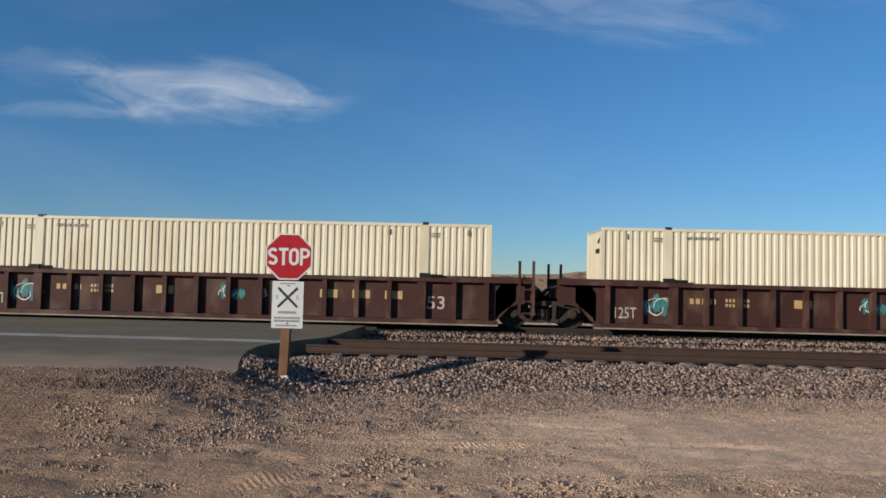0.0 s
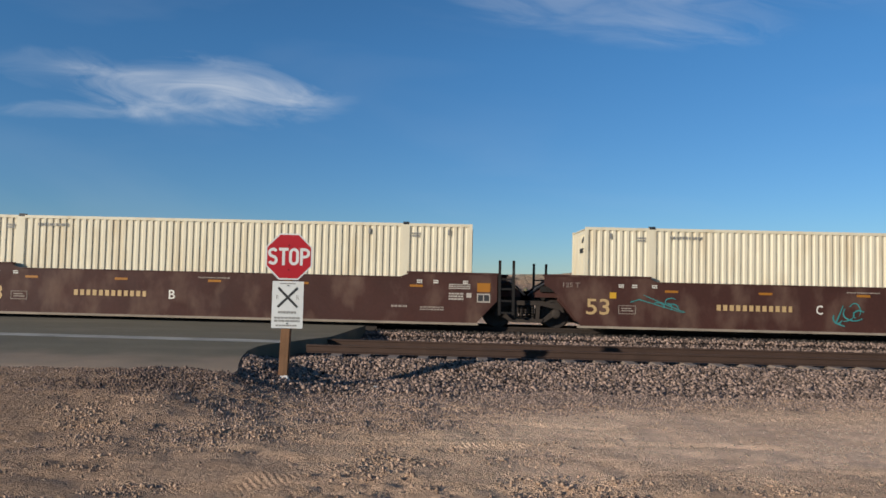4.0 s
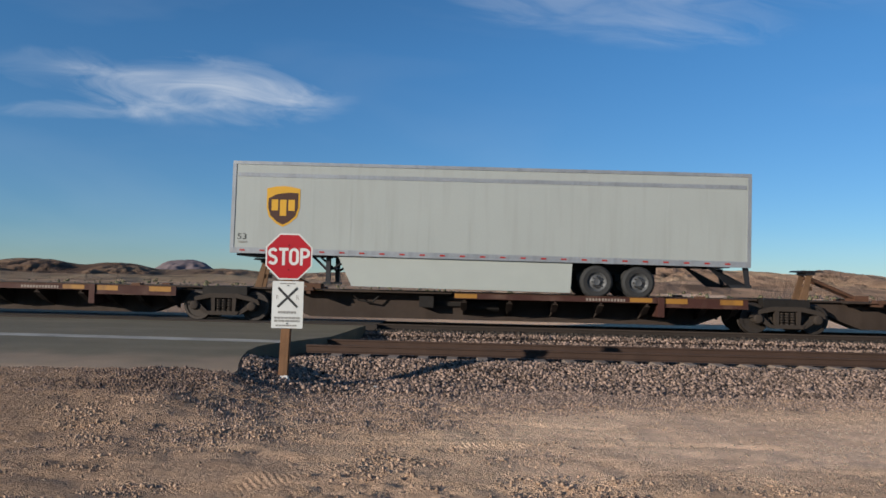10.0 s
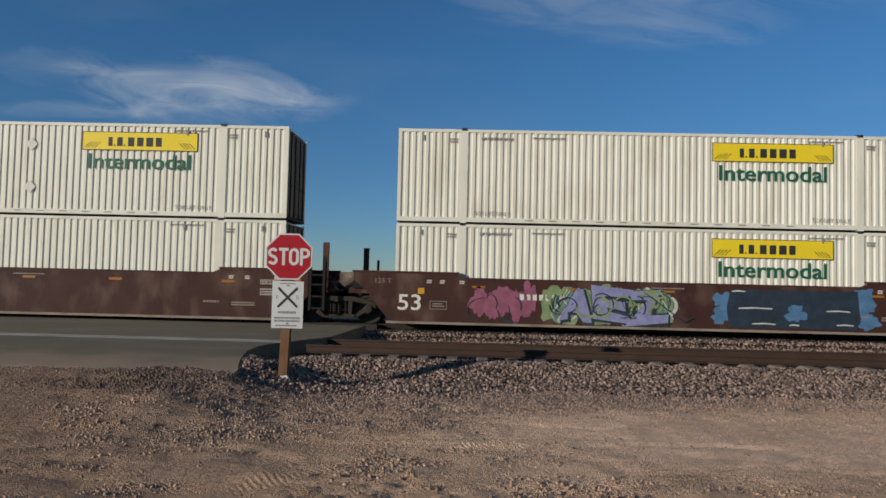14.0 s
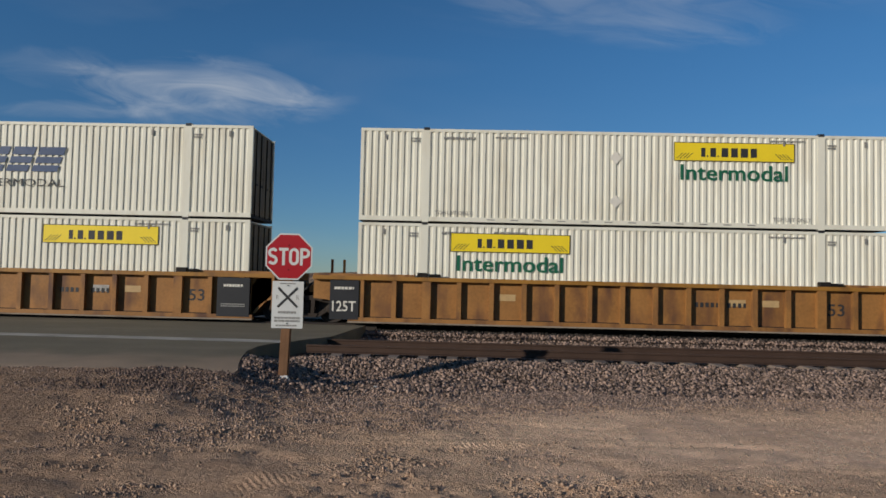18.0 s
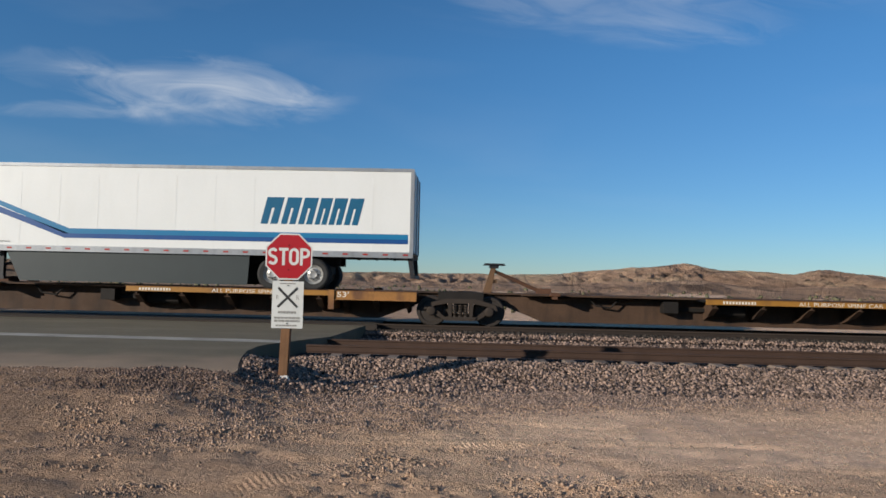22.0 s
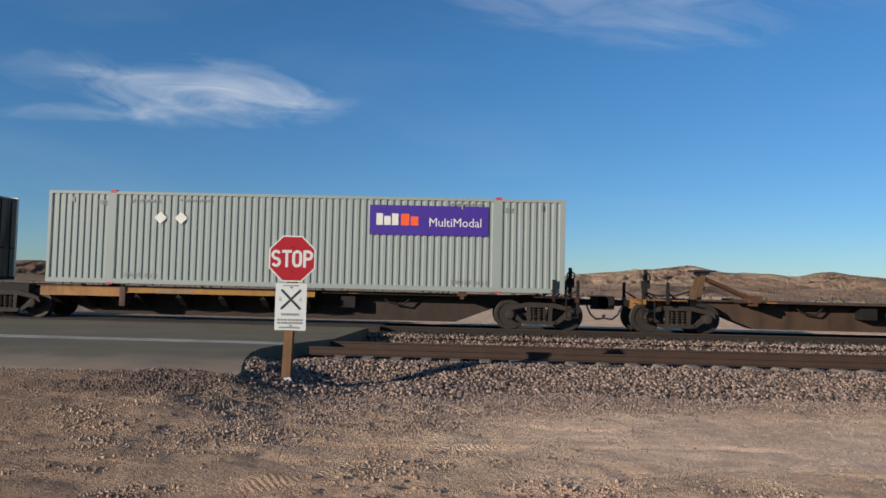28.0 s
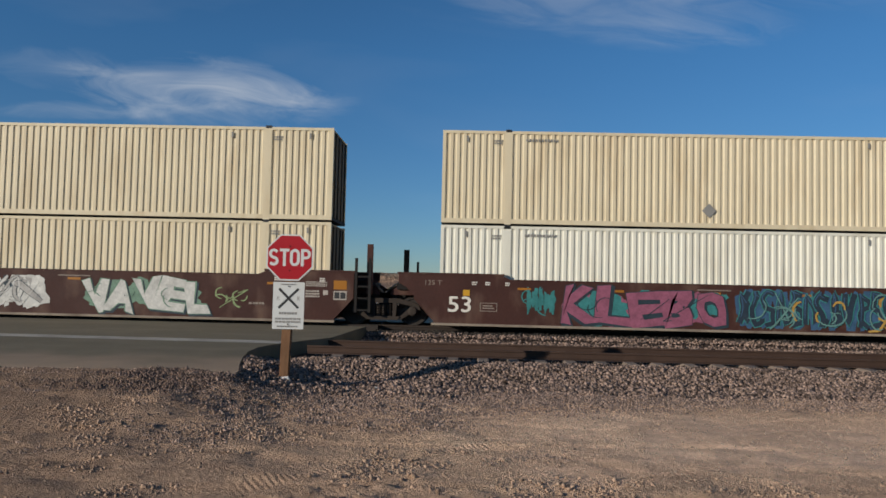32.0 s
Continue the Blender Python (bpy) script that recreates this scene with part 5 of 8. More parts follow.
    plate = part("plate", bm, "sign_white", root, "white crossing plate with a black cross")
    bm = bmesh.new()
    for sgn in (1, -1):
        c, s = math.cos(radians(45 * sgn)), math.sin(radians(45 * sgn))
        q = [(-0.225, -0.02), (0.225, -0.02), (0.225, 0.02), (-0.225, 0.02)]
        prism(bm, [(a * c - b * s, 1.045 + a * s + b * c) for a, b in q], -0.0905 - 0.0005 * sgn, -0.088)
    part("cross", bm, "ink_black", plate)
    for x in (-0.165, 0.165):
        lettering("letter", "R", x, 1.045, 0.05, 0.07, -0.0885, "ink_grey", plate)
    bars("writing", 0, 1.272, 0.26, 0.03, -0.0885, "ink_grey", plate, 1, 3)
    bars("writing", 0, 0.80, 0.30, 0.06, -0.0885, "ink_grey", plate, 1, 4)
    bars("writing", 0, 0.685, 0.42, 0.10, -0.0885, "ink_grey", plate, 2, 5)
    bars("writing", 0, 0.585, 0.36, 0.04, -0.0885, "ink_grey", plate, 1, 6)
    for zz in (1.90, 1.50, 1.24, 0.62):
        bm = bmesh.new()
        lathe(bm, [(0.012, -0.103), (0.012, -0.09)], 0, zz, 8)
        part("bolt", bm, "dark_steel", root)
    tagged(root, "red octagonal stop sign above a white plate on wooden post", "road sign")
    rnd = random.Random(3)
    for x, y, r in ((-2.83, 11.72, 0.085), (-1.42, 12.05, 0.07)):
        bm = bmesh.new()
        bmesh.ops.create_icosphere(bm, subdivisions=2, radius=r)
        for v in bm.verts:
            v.co *= 1 + 0.5 * noise.noise(v.co * 14)
            v.co.z *= 0.75
        rock = part("rock", bm, "white_rock", None, smooth=False)
        rock.matrix_basis = pose(x, y, ground_height(x, y) + r * 0.45, 10, 0, rnd.uniform(0, 360))
        tagged(rock, "pale rock lying on the gravel", "rock")


stop_sign()

# ---- the train ----
CAR_SIDE = -1.507   # just proud of a smooth well's side
RIB_FACE = -1.334   # the recessed plate of a ribbed well
SPEED = 31.1
# The train's advance in metres: even speed, a little late at the very start.
ADVANCE = [(0, -1.0), (0.5, 0.5 * SPEED)] + [(t, t * SPEED) for t in range(1, 33)]
MOVERS = []
TEMPLATES = {}


def on_train(ob, s):
    """Puts a thing on the train: s is its place along the train at 0 s."""
    ob.matrix_basis = pose(s, TRACK_Y, 0)
    MOVERS.append((ob, s))
    return ob


def template(key, build):
    if key not in TEMPLATES:
        TEMPLATES[key] = build()
    return copy_thing(TEMPLATES[key], Matrix())


def bogie(parent, x):
    """A two-axle freight truck: cast truss side frames, springs, bolster, brake beam and four wheels."""
    bm = bmesh.new()
    box(bm, x - 0.22, x + 0.22, -0.98, 0.98, 0.42, 0.66)          # bolster
    bar(bm, (x, 0, 0.6), (x, 0, 0.78), 0.2, 10)
    for m in (-1, 1):
        bar(bm, (x + m * 0.36, -0.86, 0.36), (x + m * 0.36, 0.86, 0.36), 0.05)
        box(bm, x + m * 0.42 - 0.05, x + m * 0.42 + 0.05, -0.84, -0.70, 0.30, 0.60)
    frame_ob = part("bogie", bm, "bogie", parent)
    for sgn in (-1, 1):
        bm = bmesh.new()
        y0, y1 = sorted((sgn * 1.12, sgn * 0.94))
        top = [(-1.14, 0.50), (-1.08, 0.66), (-0.86, 0.74), (-0.45, 0.84), (0.45, 0.84), (0.86, 0.74), (1.08, 0.66), (1.14, 0.50), (1.02, 0.50), (0.94, 0.59), (0.42, 0.70), (-0.42, 0.70), (-0.94, 0.59), (-1.02, 0.50)]
        prism(bm, [(x + a, z) for a, z in top], y0, y1)
        prism(bm, [(x + a, z) for a, z in ((-0.44, 0.17), (0.44, 0.17), (0.50, 0.29), (-0.50, 0.29))], y0 - 0.02, y1)
        for m in (-1, 1):
            prism(bm, [(x + m * a, z) for a, z in ((0.38, 0.18), (0.52, 0.18), (1.02, 0.50), (1.02, 0.60), (0.84, 0.60))], y0 + 0.01, y1)
            prism(bm, [(x + m * a, z) for a, z in ((0.27, 0.26), (0.37, 0.26), (0.40, 0.72), (0.27, 0.72))], y0 + 0.01, y1)
        for m in (-1, 1):
            lathe(bm, [(0.05, y0 - 0.07), (0.11, y0 - 0.06), (0.15, y0 - 0.02), (0.16, y1)] if sgn < 0 else [(0.16, y0), (0.15, y1 + 0.02), (0.11, y1 + 0.06), (0.05, y1 + 0.07)], x + m * 0.9, 0.455, 12)
        part("side_frame", bm, "bogie", frame_ob)
        bm = bmesh.new()
        for k in (-0.17, 0.0, 0.17):
            for ring in range(5):
                lathe_z(bm, x + k, sgn * 1.03, 0.29 + ring * 0.08, 0.07, 0.045)
        part("spring_nest", bm, "bogie", frame_ob)
    for m in (-0.9, 0.9):
        for sgn in (-1, 1):
            bm = bmesh.new()
            o, i = sgn * 0.82, sgn * 0.69
            lathe(bm, [(0.09, o), (0.12, o), (0.14, o - sgn * 0.03), (0.36, o - sgn * 0.03), (0.37, o), (0.45, o), (0.46, i), (0.49, i - sgn * 0.03), (0.2, i - sgn * 0.03)], x + m, 0.455, 24)
            part("wheel", bm, "wheel", frame_ob)
        bm = bmesh.new()
        bar(bm, (x + m, -0.95, 0.455), (x + m, 0.95, 0.455), 0.075, 8)
        part("axle", bm, "dark_steel", frame_ob)
    return frame_ob


def lathe_z(bm, x, y, z, r, h, sides=8):
    lo = [bm.verts.new((x + r * math.cos(i * 2 * math.pi / sides), y + r * math.sin(i * 2 * math.pi / sides), z)) for i in range(sides)]
    hi = [bm.verts.new((v.co.x, v.co.y, z + h)) for v in lo]
    for i in range(sides):
        j = (i + 1) % sides
        bm.faces.new((lo[i], lo[j], hi[j], hi[i]))
    bm.faces.new(list(reversed(lo)))
    bm.faces.new(hi)


def coupler(parent, x, d, mat="dark_steel"):
    """A knuckle coupler with its shank, and a hanging air hose; d: the way it points."""
    bm = bmesh.new()
    box(bm, min(x, x + d * 0.9), max(x, x + d * 0.9), -0.09, 0.09, 0.78, 0.98)
    prism(bm, [(x + d * a, z) for a, z in ((0.70, 0.66), (1.10, 0.66), (1.22, 0.76), (1.22, 1.0), (1.10, 1.08), (0.70, 1.08))], -0.19, 0.16)
    ob = part("coupler", bm, mat, parent)
    bm = bmesh.new()
    pts = [(x + d * 0.5, -0.35, 0.80), (x + d * 0.62, -0.36, 0.52), (x + d * 0.8, -0.34, 0.36), (x + d * 1.02, -0.32, 0.38), (x + d * 1.1, -0.3, 0.5)]
    for a, b in zip(pts, pts[1:]):
        bar(bm, a, b, 0.03)
    part("air_hose", bm, "black", parent)
    return ob


def end_platform(parent, d, x0, x1, mat, tall=True):
    """The walkway over a car's end bogie with its posts, braces, steps and brake gear."""
    def X(a):
        return x0 + d * a

    L = abs(x1 - x0)
    top = 1.93 if tall else 1.56
    bm = bmesh.new()
    box(bm, min(x0, x1), max(x0, x1), -0.40, 0.40, 0.72, 1.0)
    part("draft_sill", bm, mat, parent)
    bm = bmesh.new()
    for k in range(9):
        a = L * (0.36 + 0.6 * k / 8)
        box(bm, X(a) - 0.06, X(a) + 0.06, -1.38, 1.38, 1.0, 1.03)
    box(bm, X(L * 0.93) - 0.05, X(L * 0.93) + 0.05, -1.42, 1.42, 0.88, 1.03)
    tagged(part("walkway", bm, mat, parent), kind="stuff")
    for y in (-1.36, 1.36):
        for a in (L * 0.60, L * 0.94):
            bm = bmesh.new()
            box(bm, X(a) - 0.045, X(a) + 0.045, y - 0.04, y + 0.04, 0.55 if a > L * 0.9 else 0.9, top)
            post = part("end_post", bm, "dark_steel", parent)
            bm = bmesh.new()
            bar(bm, (X(a), y * 0.97, top - 0.30), (X(a) - d * 0.34, y * 0.8, 1.03), 0.03)
            part("brace", bm, "dark_steel", post)
        bm = bmesh.new()
        for z in (0.42, 0.68):
            bar(bm, (X(L * 0.78), y, z), (X(L * 0.95), y, z), 0.022)
        bar(bm, (X(L * 0.78), y, 0.4), (X(L * 0.78), y, 1.0), 0.022)
        bar(bm, (X(L * 0.95), y + 0.012, 0.4), (X(L * 0.95), y + 0.012, 1.0), 0.022)
        part("step", bm, "dark_steel", parent)
    # uncoupling lever, hoses and cables slung across the end
    bm = bmesh.new()
    bar(bm, (X(L * 0.97), -1.3, 0.86), (X(L * 0.97), 0.1, 0.92), 0.02)
    part("uncoupling_lever", bm, "rust", parent)
    bm = bmesh.new()
    pts = [(X(L * 0.2), -0.75, 1.30), (X(L * 0.42), -0.8, 1.16), (X(L * 0.66), -0.8, 1.14), (X(L * 0.9), -0.7, 1.26)]
    for a, b in zip(pts, pts[1:]):
        bar(bm, a, b, 0.025)
    part("cable", bm, "black", parent)
    if tall:
        bm = bmesh.new()
        box(bm, X(0.72) - 0.05, X(0.72) + 0.05, -1.1, -0.98, 1.2, 2.0)
        box(bm, X(0.92) - 0.03, X(0.92) + 0.03, -1.3, -1.22, 1.0, 2.1)
        box(bm, X(0.72) - 0.14, X(0.72) + 0.14, -1.12, -0.92, 1.52, 1.86)
        stand = part("brake_stand", bm, "dark_steel", parent)
        bm = bmesh.new()
        cx = X(0.74)
        lathe(bm, [(0.17, -1.16), (0.19, -1.15), (0.21, -1.17), (0.21, -1.19), (0.19, -1.21), (0.17, -1.20), (0.17, -1.16)], cx, 1.84, 18, False)
        for i in range(3):
            a = i * 2 * math.pi / 3
            bar(bm, (cx, -1.18, 1.84), (cx + 0.19 * math.cos(a), -1.18, 1.84 + 0.19 * math.sin(a)), 0.018)
        part("brake_wheel", bm, "dark_steel", stand)
        bm = bmesh.new()
        bar(bm, (X(-0.5), -0.95, 1.74), (X(0.05), -0.95, 1.74), 0.15, 12)
        box(bm, min(X(-0.6), X(0.1)), max(X(-0.6), X(0.1)), -1.08, -0.8, 1.5, 1.62)
        part("brake_cylinder", bm, "dark_steel", parent)
        bm = bmesh.new()
        pts = [(X(0.08), -1.2, 1.55), (X(0.14), -1.2, 1.82), (X(0.32), -1.2, 1.92), (X(0.5), -1.2, 1.86), (X(0.58), -1.2, 1.5)]
        for a, b in zip(pts, pts[1:]):
            bar(bm, a, b, 0.022)
        part("hand_rail", bm, "dark_steel", parent)
        for y in (-0.45, 0.55):
            box_part("end_gusset", (min(X(0.1), X(0.9)), max(X(0.1), X(0.9)), y - 0.05, y + 0.05, 1.0, 1.44), mat, parent)
    else:
        bm = bmesh.new()
        box(bm, X(L * 0.86) - 0.05, X(L * 0.86) + 0.05, -0.95, -0.84, 0.8, 1.95)
        stand = part("brake_stand", bm, "dark_steel", parent)
        bm = bmesh.new()
        lathe(bm, [(0.10, -1.0), (0.12, -0.99), (0.14, -1.01), (0.14, -1.03), (0.12, -1.05), (0.10, -1.04), (0.10, -1.0)], X(L * 0.86), 1.70, 14, False)
        bar(bm, (X(L * 0.86) - 0.12, -1.02, 1.70), (X(L * 0.86) + 0.12, -1.02, 1.70), 0.018)
        box(bm, X(L * 0.86) - 0.12, X(L * 0.86) + 0.12, -0.98, -0.8, 1.35, 1.6)
        part("brake_wheel", bm, "dark_steel", stand)


def smooth_side(parent, sgn, mat, ends):
    """A smooth-sided well: a plate with raised ends, folded top and bottom edges."""
    def end_line(d, kind):
        if kind == "E":     # arched over the end bogie
            return [(8.28, 0.13), (8.38, 0.33), (8.74, 0.60), (9.25, 0.70), (9.95, 0.74), (9.95, 1.47), (9.5, 1.60)]
        if d * sgn < 0:     # cut short behind the ladder
            return [(8.24, 0.13), (8.86, 0.82), (8.86, 1.60)]
        return [(8.20, 0.13), (8.69, 0.78), (9.08, 1.20), (9.32, 1.34), (9.32, 1.60)]

    right, left = end_line(1, ends[1]), end_line(-1, ends[0])
    out = right + [(6.15, 1.60), (5.85, 1.47), (-5.85, 1.47), (-6.15, 1.60)] + [(-x, z) for x, z in reversed(left)]
    bm = bmesh.new()
    y = sgn * 1.50
    prism(bm, out, min(y, y - sgn * 0.03), max(y, y - sgn * 0.03))
    side = part("side_panel", bm, mat, parent)
    for a, b in ((-left[-1][0] - 0.04, -6.1), (6.1, right[-1][0] + 0.04)):
        box_part("end_chord", (a, b, min(y + sgn * 0.02, y - sgn * 0.14), max(y + sgn * 0.02, y - sgn * 0.14), 1.60, 1.66), mat, parent)
    bm = bmesh.new()
    box(bm, -5.9, 5.9, min(y + sgn * 0.015, y - sgn * 0.12), max(y + sgn * 0.015, y - sgn * 0.12), 1.47, 1.50)
    part("top_chord", bm, mat, parent)
    bm = bmesh.new()
    box(bm, -8.3, 8.3, min(y + sgn * 0.05, y - sgn * 0.12), max(y + sgn * 0.05, y - sgn * 0.12), 0.07, 0.14)
    part("bottom_chord", bm, "dusty_lip", parent, "dust-covered bottom lip")
    return side


def ribbed_side(parent, sgn, mat, ends):
    """A well side with posts: a thin plate between a deep top chord and a bottom chord."""
    left, right = ends
    hook = {"A": 9.40, "E": 9.87}
    xl, xr = -hook[left], hook[right]

    def arch(x_in, x_out):
        d = 1 if x_out > 0 else -1
        return [(x_in, 0.15), (x_in + d * 0.14, 0.40), (x_in + d * 0.42, 0.63), (x_in + d * 0.8, 0.74), (x_out, 0.77)]

    out = arch(8.2, xr) + [(xr, 1.45), (xl, 1.45)] + list(reversed(arch(-8.2, xl)))
    bm = bmesh.new()
    y = sgn * 1.33
    prism(bm, out, min(y, y - sgn * 0.02), max(y, y - sgn * 0.02))
    plate = part("side_panel", bm, mat, parent)
    yo = sgn * 1.52
    lo, hi = min(yo, y), max(yo, y)
    bm = bmesh.new()
    box(bm, xl, xr, lo, hi, 1.36, 1.48)
    part("top_chord", bm, "yellow_clean" if mat == "yellow" else mat, parent)
    bm = bmesh.new()
    box(bm, -8.3, 8.3, lo, hi, 0.10, 0.22)
    chord = part("bottom_chord", bm, mat, parent)
    box_part("bottom_lip", (-8.3, 8.3, min(sgn * 1.55, sgn * 1.40), max(sgn * 1.55, sgn * 1.40), 0.055, 0.098), "dusty_lip", chord, "dust-covered bottom lip")
    x = -7.9
    k = 0
    while x < 8.0:
        wide = k in (2, 14)
        bm = bmesh.new()
        w = 0.13 if wide else 0.07
        prism(bm, [(x - w, 0.22), (x + w, 0.22), (x + w, 1.36), (x - w, 1.36)], lo + (0.03 if sgn < 0 else 0), hi - (0.03 if sgn > 0 else 0))
        part("post", bm, mat, parent)
        x += 0.99
        k += 1
    for xx in (-6.05, 6.05):
        bm = bmesh.new()
        box(bm, xx - 0.16, xx + 0.16, lo, hi, 1.48, 1.62)
        bar(bm, (xx + 0.2, sgn * 1.45, 1.54), (xx + 0.55, sgn * 1.45, 1.54), 0.05)
        part("lift_guide", bm, "dark_steel", parent)
    for a, b in ((xl, -6.3), (6.3, xr)):
        box_part("end_chord", (a, b, min(sgn * 1.40, sgn * 1.25), max(sgn * 1.40, sgn * 1.25), 1.48, 1.55), mat, parent)
    return plate


def well_car(style, mat, left, right, pitch=19.58):
    """One well of a stack car. left, right: E for a coupled end, A for a shared bogie."""
    def build():
        root = new("well_car")
        ends = (left, right)
        for sgn in (-1, 1):
            if style == "smooth":
                smooth_side(root, sgn, mat, ends)
            else:
                ribbed_side(root, sgn, mat, ends)
        box_part("floor", (-8.2, 8.2, -1.35, 1.35, 0.14, 0.24), "dark_steel", root)
        for d, kind in ((-1, left), (1, right)):
            bm = bmesh.new()
            prism(bm, [(d * 8.22, 0.25), (d * 8.32, 0.25), (d * 8.85, 0.85), (d * 8.85, 1.5), (d * 8.5, 1.5), (d * 8.22, 1.1)], -1.33, 1.33)
            part("bulkhead", bm, mat, root)
            bm = bmesh.new()
            x1 = d * (pitch / 2 + (0.15 if kind == "A" else 0))
            if kind == "A":
                box(bm, min(d * 8.8, x1), max(d * 8.8, x1), -0.55, 0.55, 0.74, 1.12)
                box(bm, min(d * 8.8, d * 9.4), max(d * 8.8, d * 9.4), -1.1, 1.1, 1.12, 1.3)
                part("drawbar", bm, "dark_steel", root)
                y = -1.5 * d
                off = 0.0 if style == "smooth" else 0.04
                bm = bmesh.new()
                for a in (8.93, 9.35):
                    box(bm, d * a - 0.04, d * a + 0.04, y - 0.04 - off, y + 0.04 - off, 0.40, 2.05)
                for z in (0.44, 0.80, 1.16, 1.46):
                    box(bm, min(d * 8.93, d * 9.35), max(d * 8.93, d * 9.35), y - 0.025 - off, y + 0.025 - off, z, z + 0.05)
                part("ladder", bm, "dark_steel" if style == "smooth" else mat, root)
                bm = bmesh.new()
                for yy, zz in ((-1.1, 1.36),):
                    pts = [(d * 8.9, yy, zz), (d * 9.2, yy, zz + 0.06), (d * 9.5, yy + 0.05, zz - 0.12), (d * 9.75, yy + 0.1, 1.0)]
                    for p, q in zip(pts, pts[1:]):
                        bar(bm, p, q, 0.035)
                part("brake_hose", bm, "black", root)
                for yy in (-0.95, 0.95):
                    bm = bmesh.new()
                    prism(bm, [(d * 8.8, 0.95), (d * 9.6, 0.95), (d * 9.6, 1.12), (d * 9.1, 1.46), (d * 8.8, 1.46)], yy - 0.06, yy + 0.06)
                    part("end_gusset", bm, mat, root)
                if d < 0:
                    bogie(root, -pitch / 2)
            else:
                end_platform(root, d, d * 8.86, d * 11.05, "rust" if mat == "yellow" else mat)
                coupler(root, d * 10.9, d)
                bogie(root, d * 10.05)
        tagged(root, {"brown": "brown steel", "yellow": "weathered yellow steel"}[mat] + {"smooth": " smooth-sided container well car", "ribbed": " container well car with ribbed sides"}[style] + " on dusty bogies",
               "railway wagon", "wagons of the train")
        return root

    return template((style, mat, left, right), build)


def markings(car, mat="ink_white", y=-1.505, seed=1, end_panel="ink_orange", number="53", nx=-6.75, nz=0.72, ncol=None):
    """Stencils along a well side: the bay length, small data panels, reflectors and load marks."""
    rnd = random.Random(seed)
    if number:
        lettering("bay_length", number, nx, nz, 0.70, 0.48, y - 0.002, ncol or mat, car, "", 0.01)
    for x in (-7.0, -6.6, -6.0, 6.5, 7.0, 7.9):
        bars("load_mark", x, 1.36, 0.16, 0.12, y - 0.002, "ink_white", car, 2, seed + 3)
    lettering("load_limit", "125 T", nx - 0.80, 1.36, 0.50, 0.14, y - 0.002, "ink_faded", car)
    bm = bmesh.new()
    for a, b, c, d in ((0.62, 1.14, 0.52, 0.54), (0.62, 1.14, 0.76, 0.78), (0.62, 0.64, 0.54, 0.76), (1.12, 1.14, 0.54, 0.76), (0.70, 1.06, 0.60, 0.635), (0.70, 1.0, 0.67, 0.705)):
        box(bm, nx + a, nx + b, y - 0.004, y, c, d)
    part("stencil_frame", bm, "ink_faded", car)
    bars("data_panel", 7.72, 1.23, 0.66, 0.17, y - 0.002, "ink_stencil", car, 3, seed + 6)
    bars("data_panel", 7.62, 0.93, 0.46, 0.24, y - 0.002, "ink_stencil", car, 3, seed + 16)
    box_part("data_panel", (7.93, 8.08, y - 0.004, y, 0.90, 1.04), "ink_stencil", car)
    bars("data_panel", 6.9, 0.55, 0.75, 0.14, y - 0.002, "ink_faded", car, 2, seed + 7)
    bars("data_panel", 5.9, 0.60, 0.5, 0.10, y - 0.002, "ink_faded", car, 1, seed + 9)
    bars("data_panel", 0.2, 1.32, 1.0, 0.06, y - 0.002, "ink_faded", car, 1, seed + 8)
    for x in (-5.5, -2.7, 0.2, 2.9, 6.4):
        box_part("reflector", (x - 0.2, x + 0.2, y - 0.004, y, 1.19, 1.26), "ink_orange", car)
    if end_panel:
        box_part("consolidated_stencil", (8.25, 8.65, y - 0.004, y, 1.08, 1.35), end_panel, car)
        box_part("consolidated_stencil", (8.25, 8.65, y - 0.004, y, 0.76, 1.03), "ink_stencil", car)
        for a, b in ((8.28, 8.435), (8.465, 8.62)):
            box_part("consolidated_stencil", (a, b, y - 0.007, y - 0.003, 0.80, 0.99), "ink_black", car)
        box_part("yellow_dot", (-7.35, -7.15, y - 0.004, y, 0.98, 1.16), "logo_gold", car)


def road_number(car, x, z, w, mat="ink_cream", y=-1.507, seed=1):
    bars("car_number", x, z, w, 0.27, y, mat, car, 1, seed, "lettered car number")


def railway_emblem(car, x, z, w, mat="emblem", y=-1.507):
    """A slanted railway emblem: leaning hollow blocks over a long swoosh."""
    bm = bmesh.new()
    n, hh = 4, 0.30
    for k in range(n):
        a, ww, lean = x - w / 2 + 0.14 * w + k * w * 0.205, 0.17 * w, 0.05 * w
        for lo, hi, p, q in ((0, 0.26, 0, ww), (0.74, 1, 0, ww), (0.27, 0.73, 0, ww * 0.27), (0.27, 0.73, ww * 0.73, ww)):
            z0, z1 = z - 0.09 + lo * hh, z - 0.09 + hi * hh
            prism(bm, [(a + p + lean * lo, z0), (a + q + lean * lo, z0), (a + q + lean * hi, z1), (a + p + lean * hi, z1)], y - 0.003, y)
    prism(bm, [(x - w / 2, z - 0.21), (x + w * 0.36, z - 0.15), (x + w * 0.38, z - 0.115), (x - w * 0.40, z - 0.13)], y - 0.003, y)
    part("emblem", bm, mat, car, "slanted ochre railway emblem")


# ---- containers ----


def corrugated(bm, x0, x1, y, z0, z1, sgn, pitch=0.212, depth=0.032):
    """A corrugated steel wall from x0 to x1 at y, its ribs standing outwards."""
    n = max(1, round((x1 - x0) / pitch))
    p = (x1 - x0) / n
    prof = [(x0, 0.0)]
    for k in range(n):
        a = x0 + k * p
        prof += [(a + p * 0.10, 0), (a + p * 0.26, -depth), (a + p * 0.52, -depth), (a + p * 0.68, 0)]
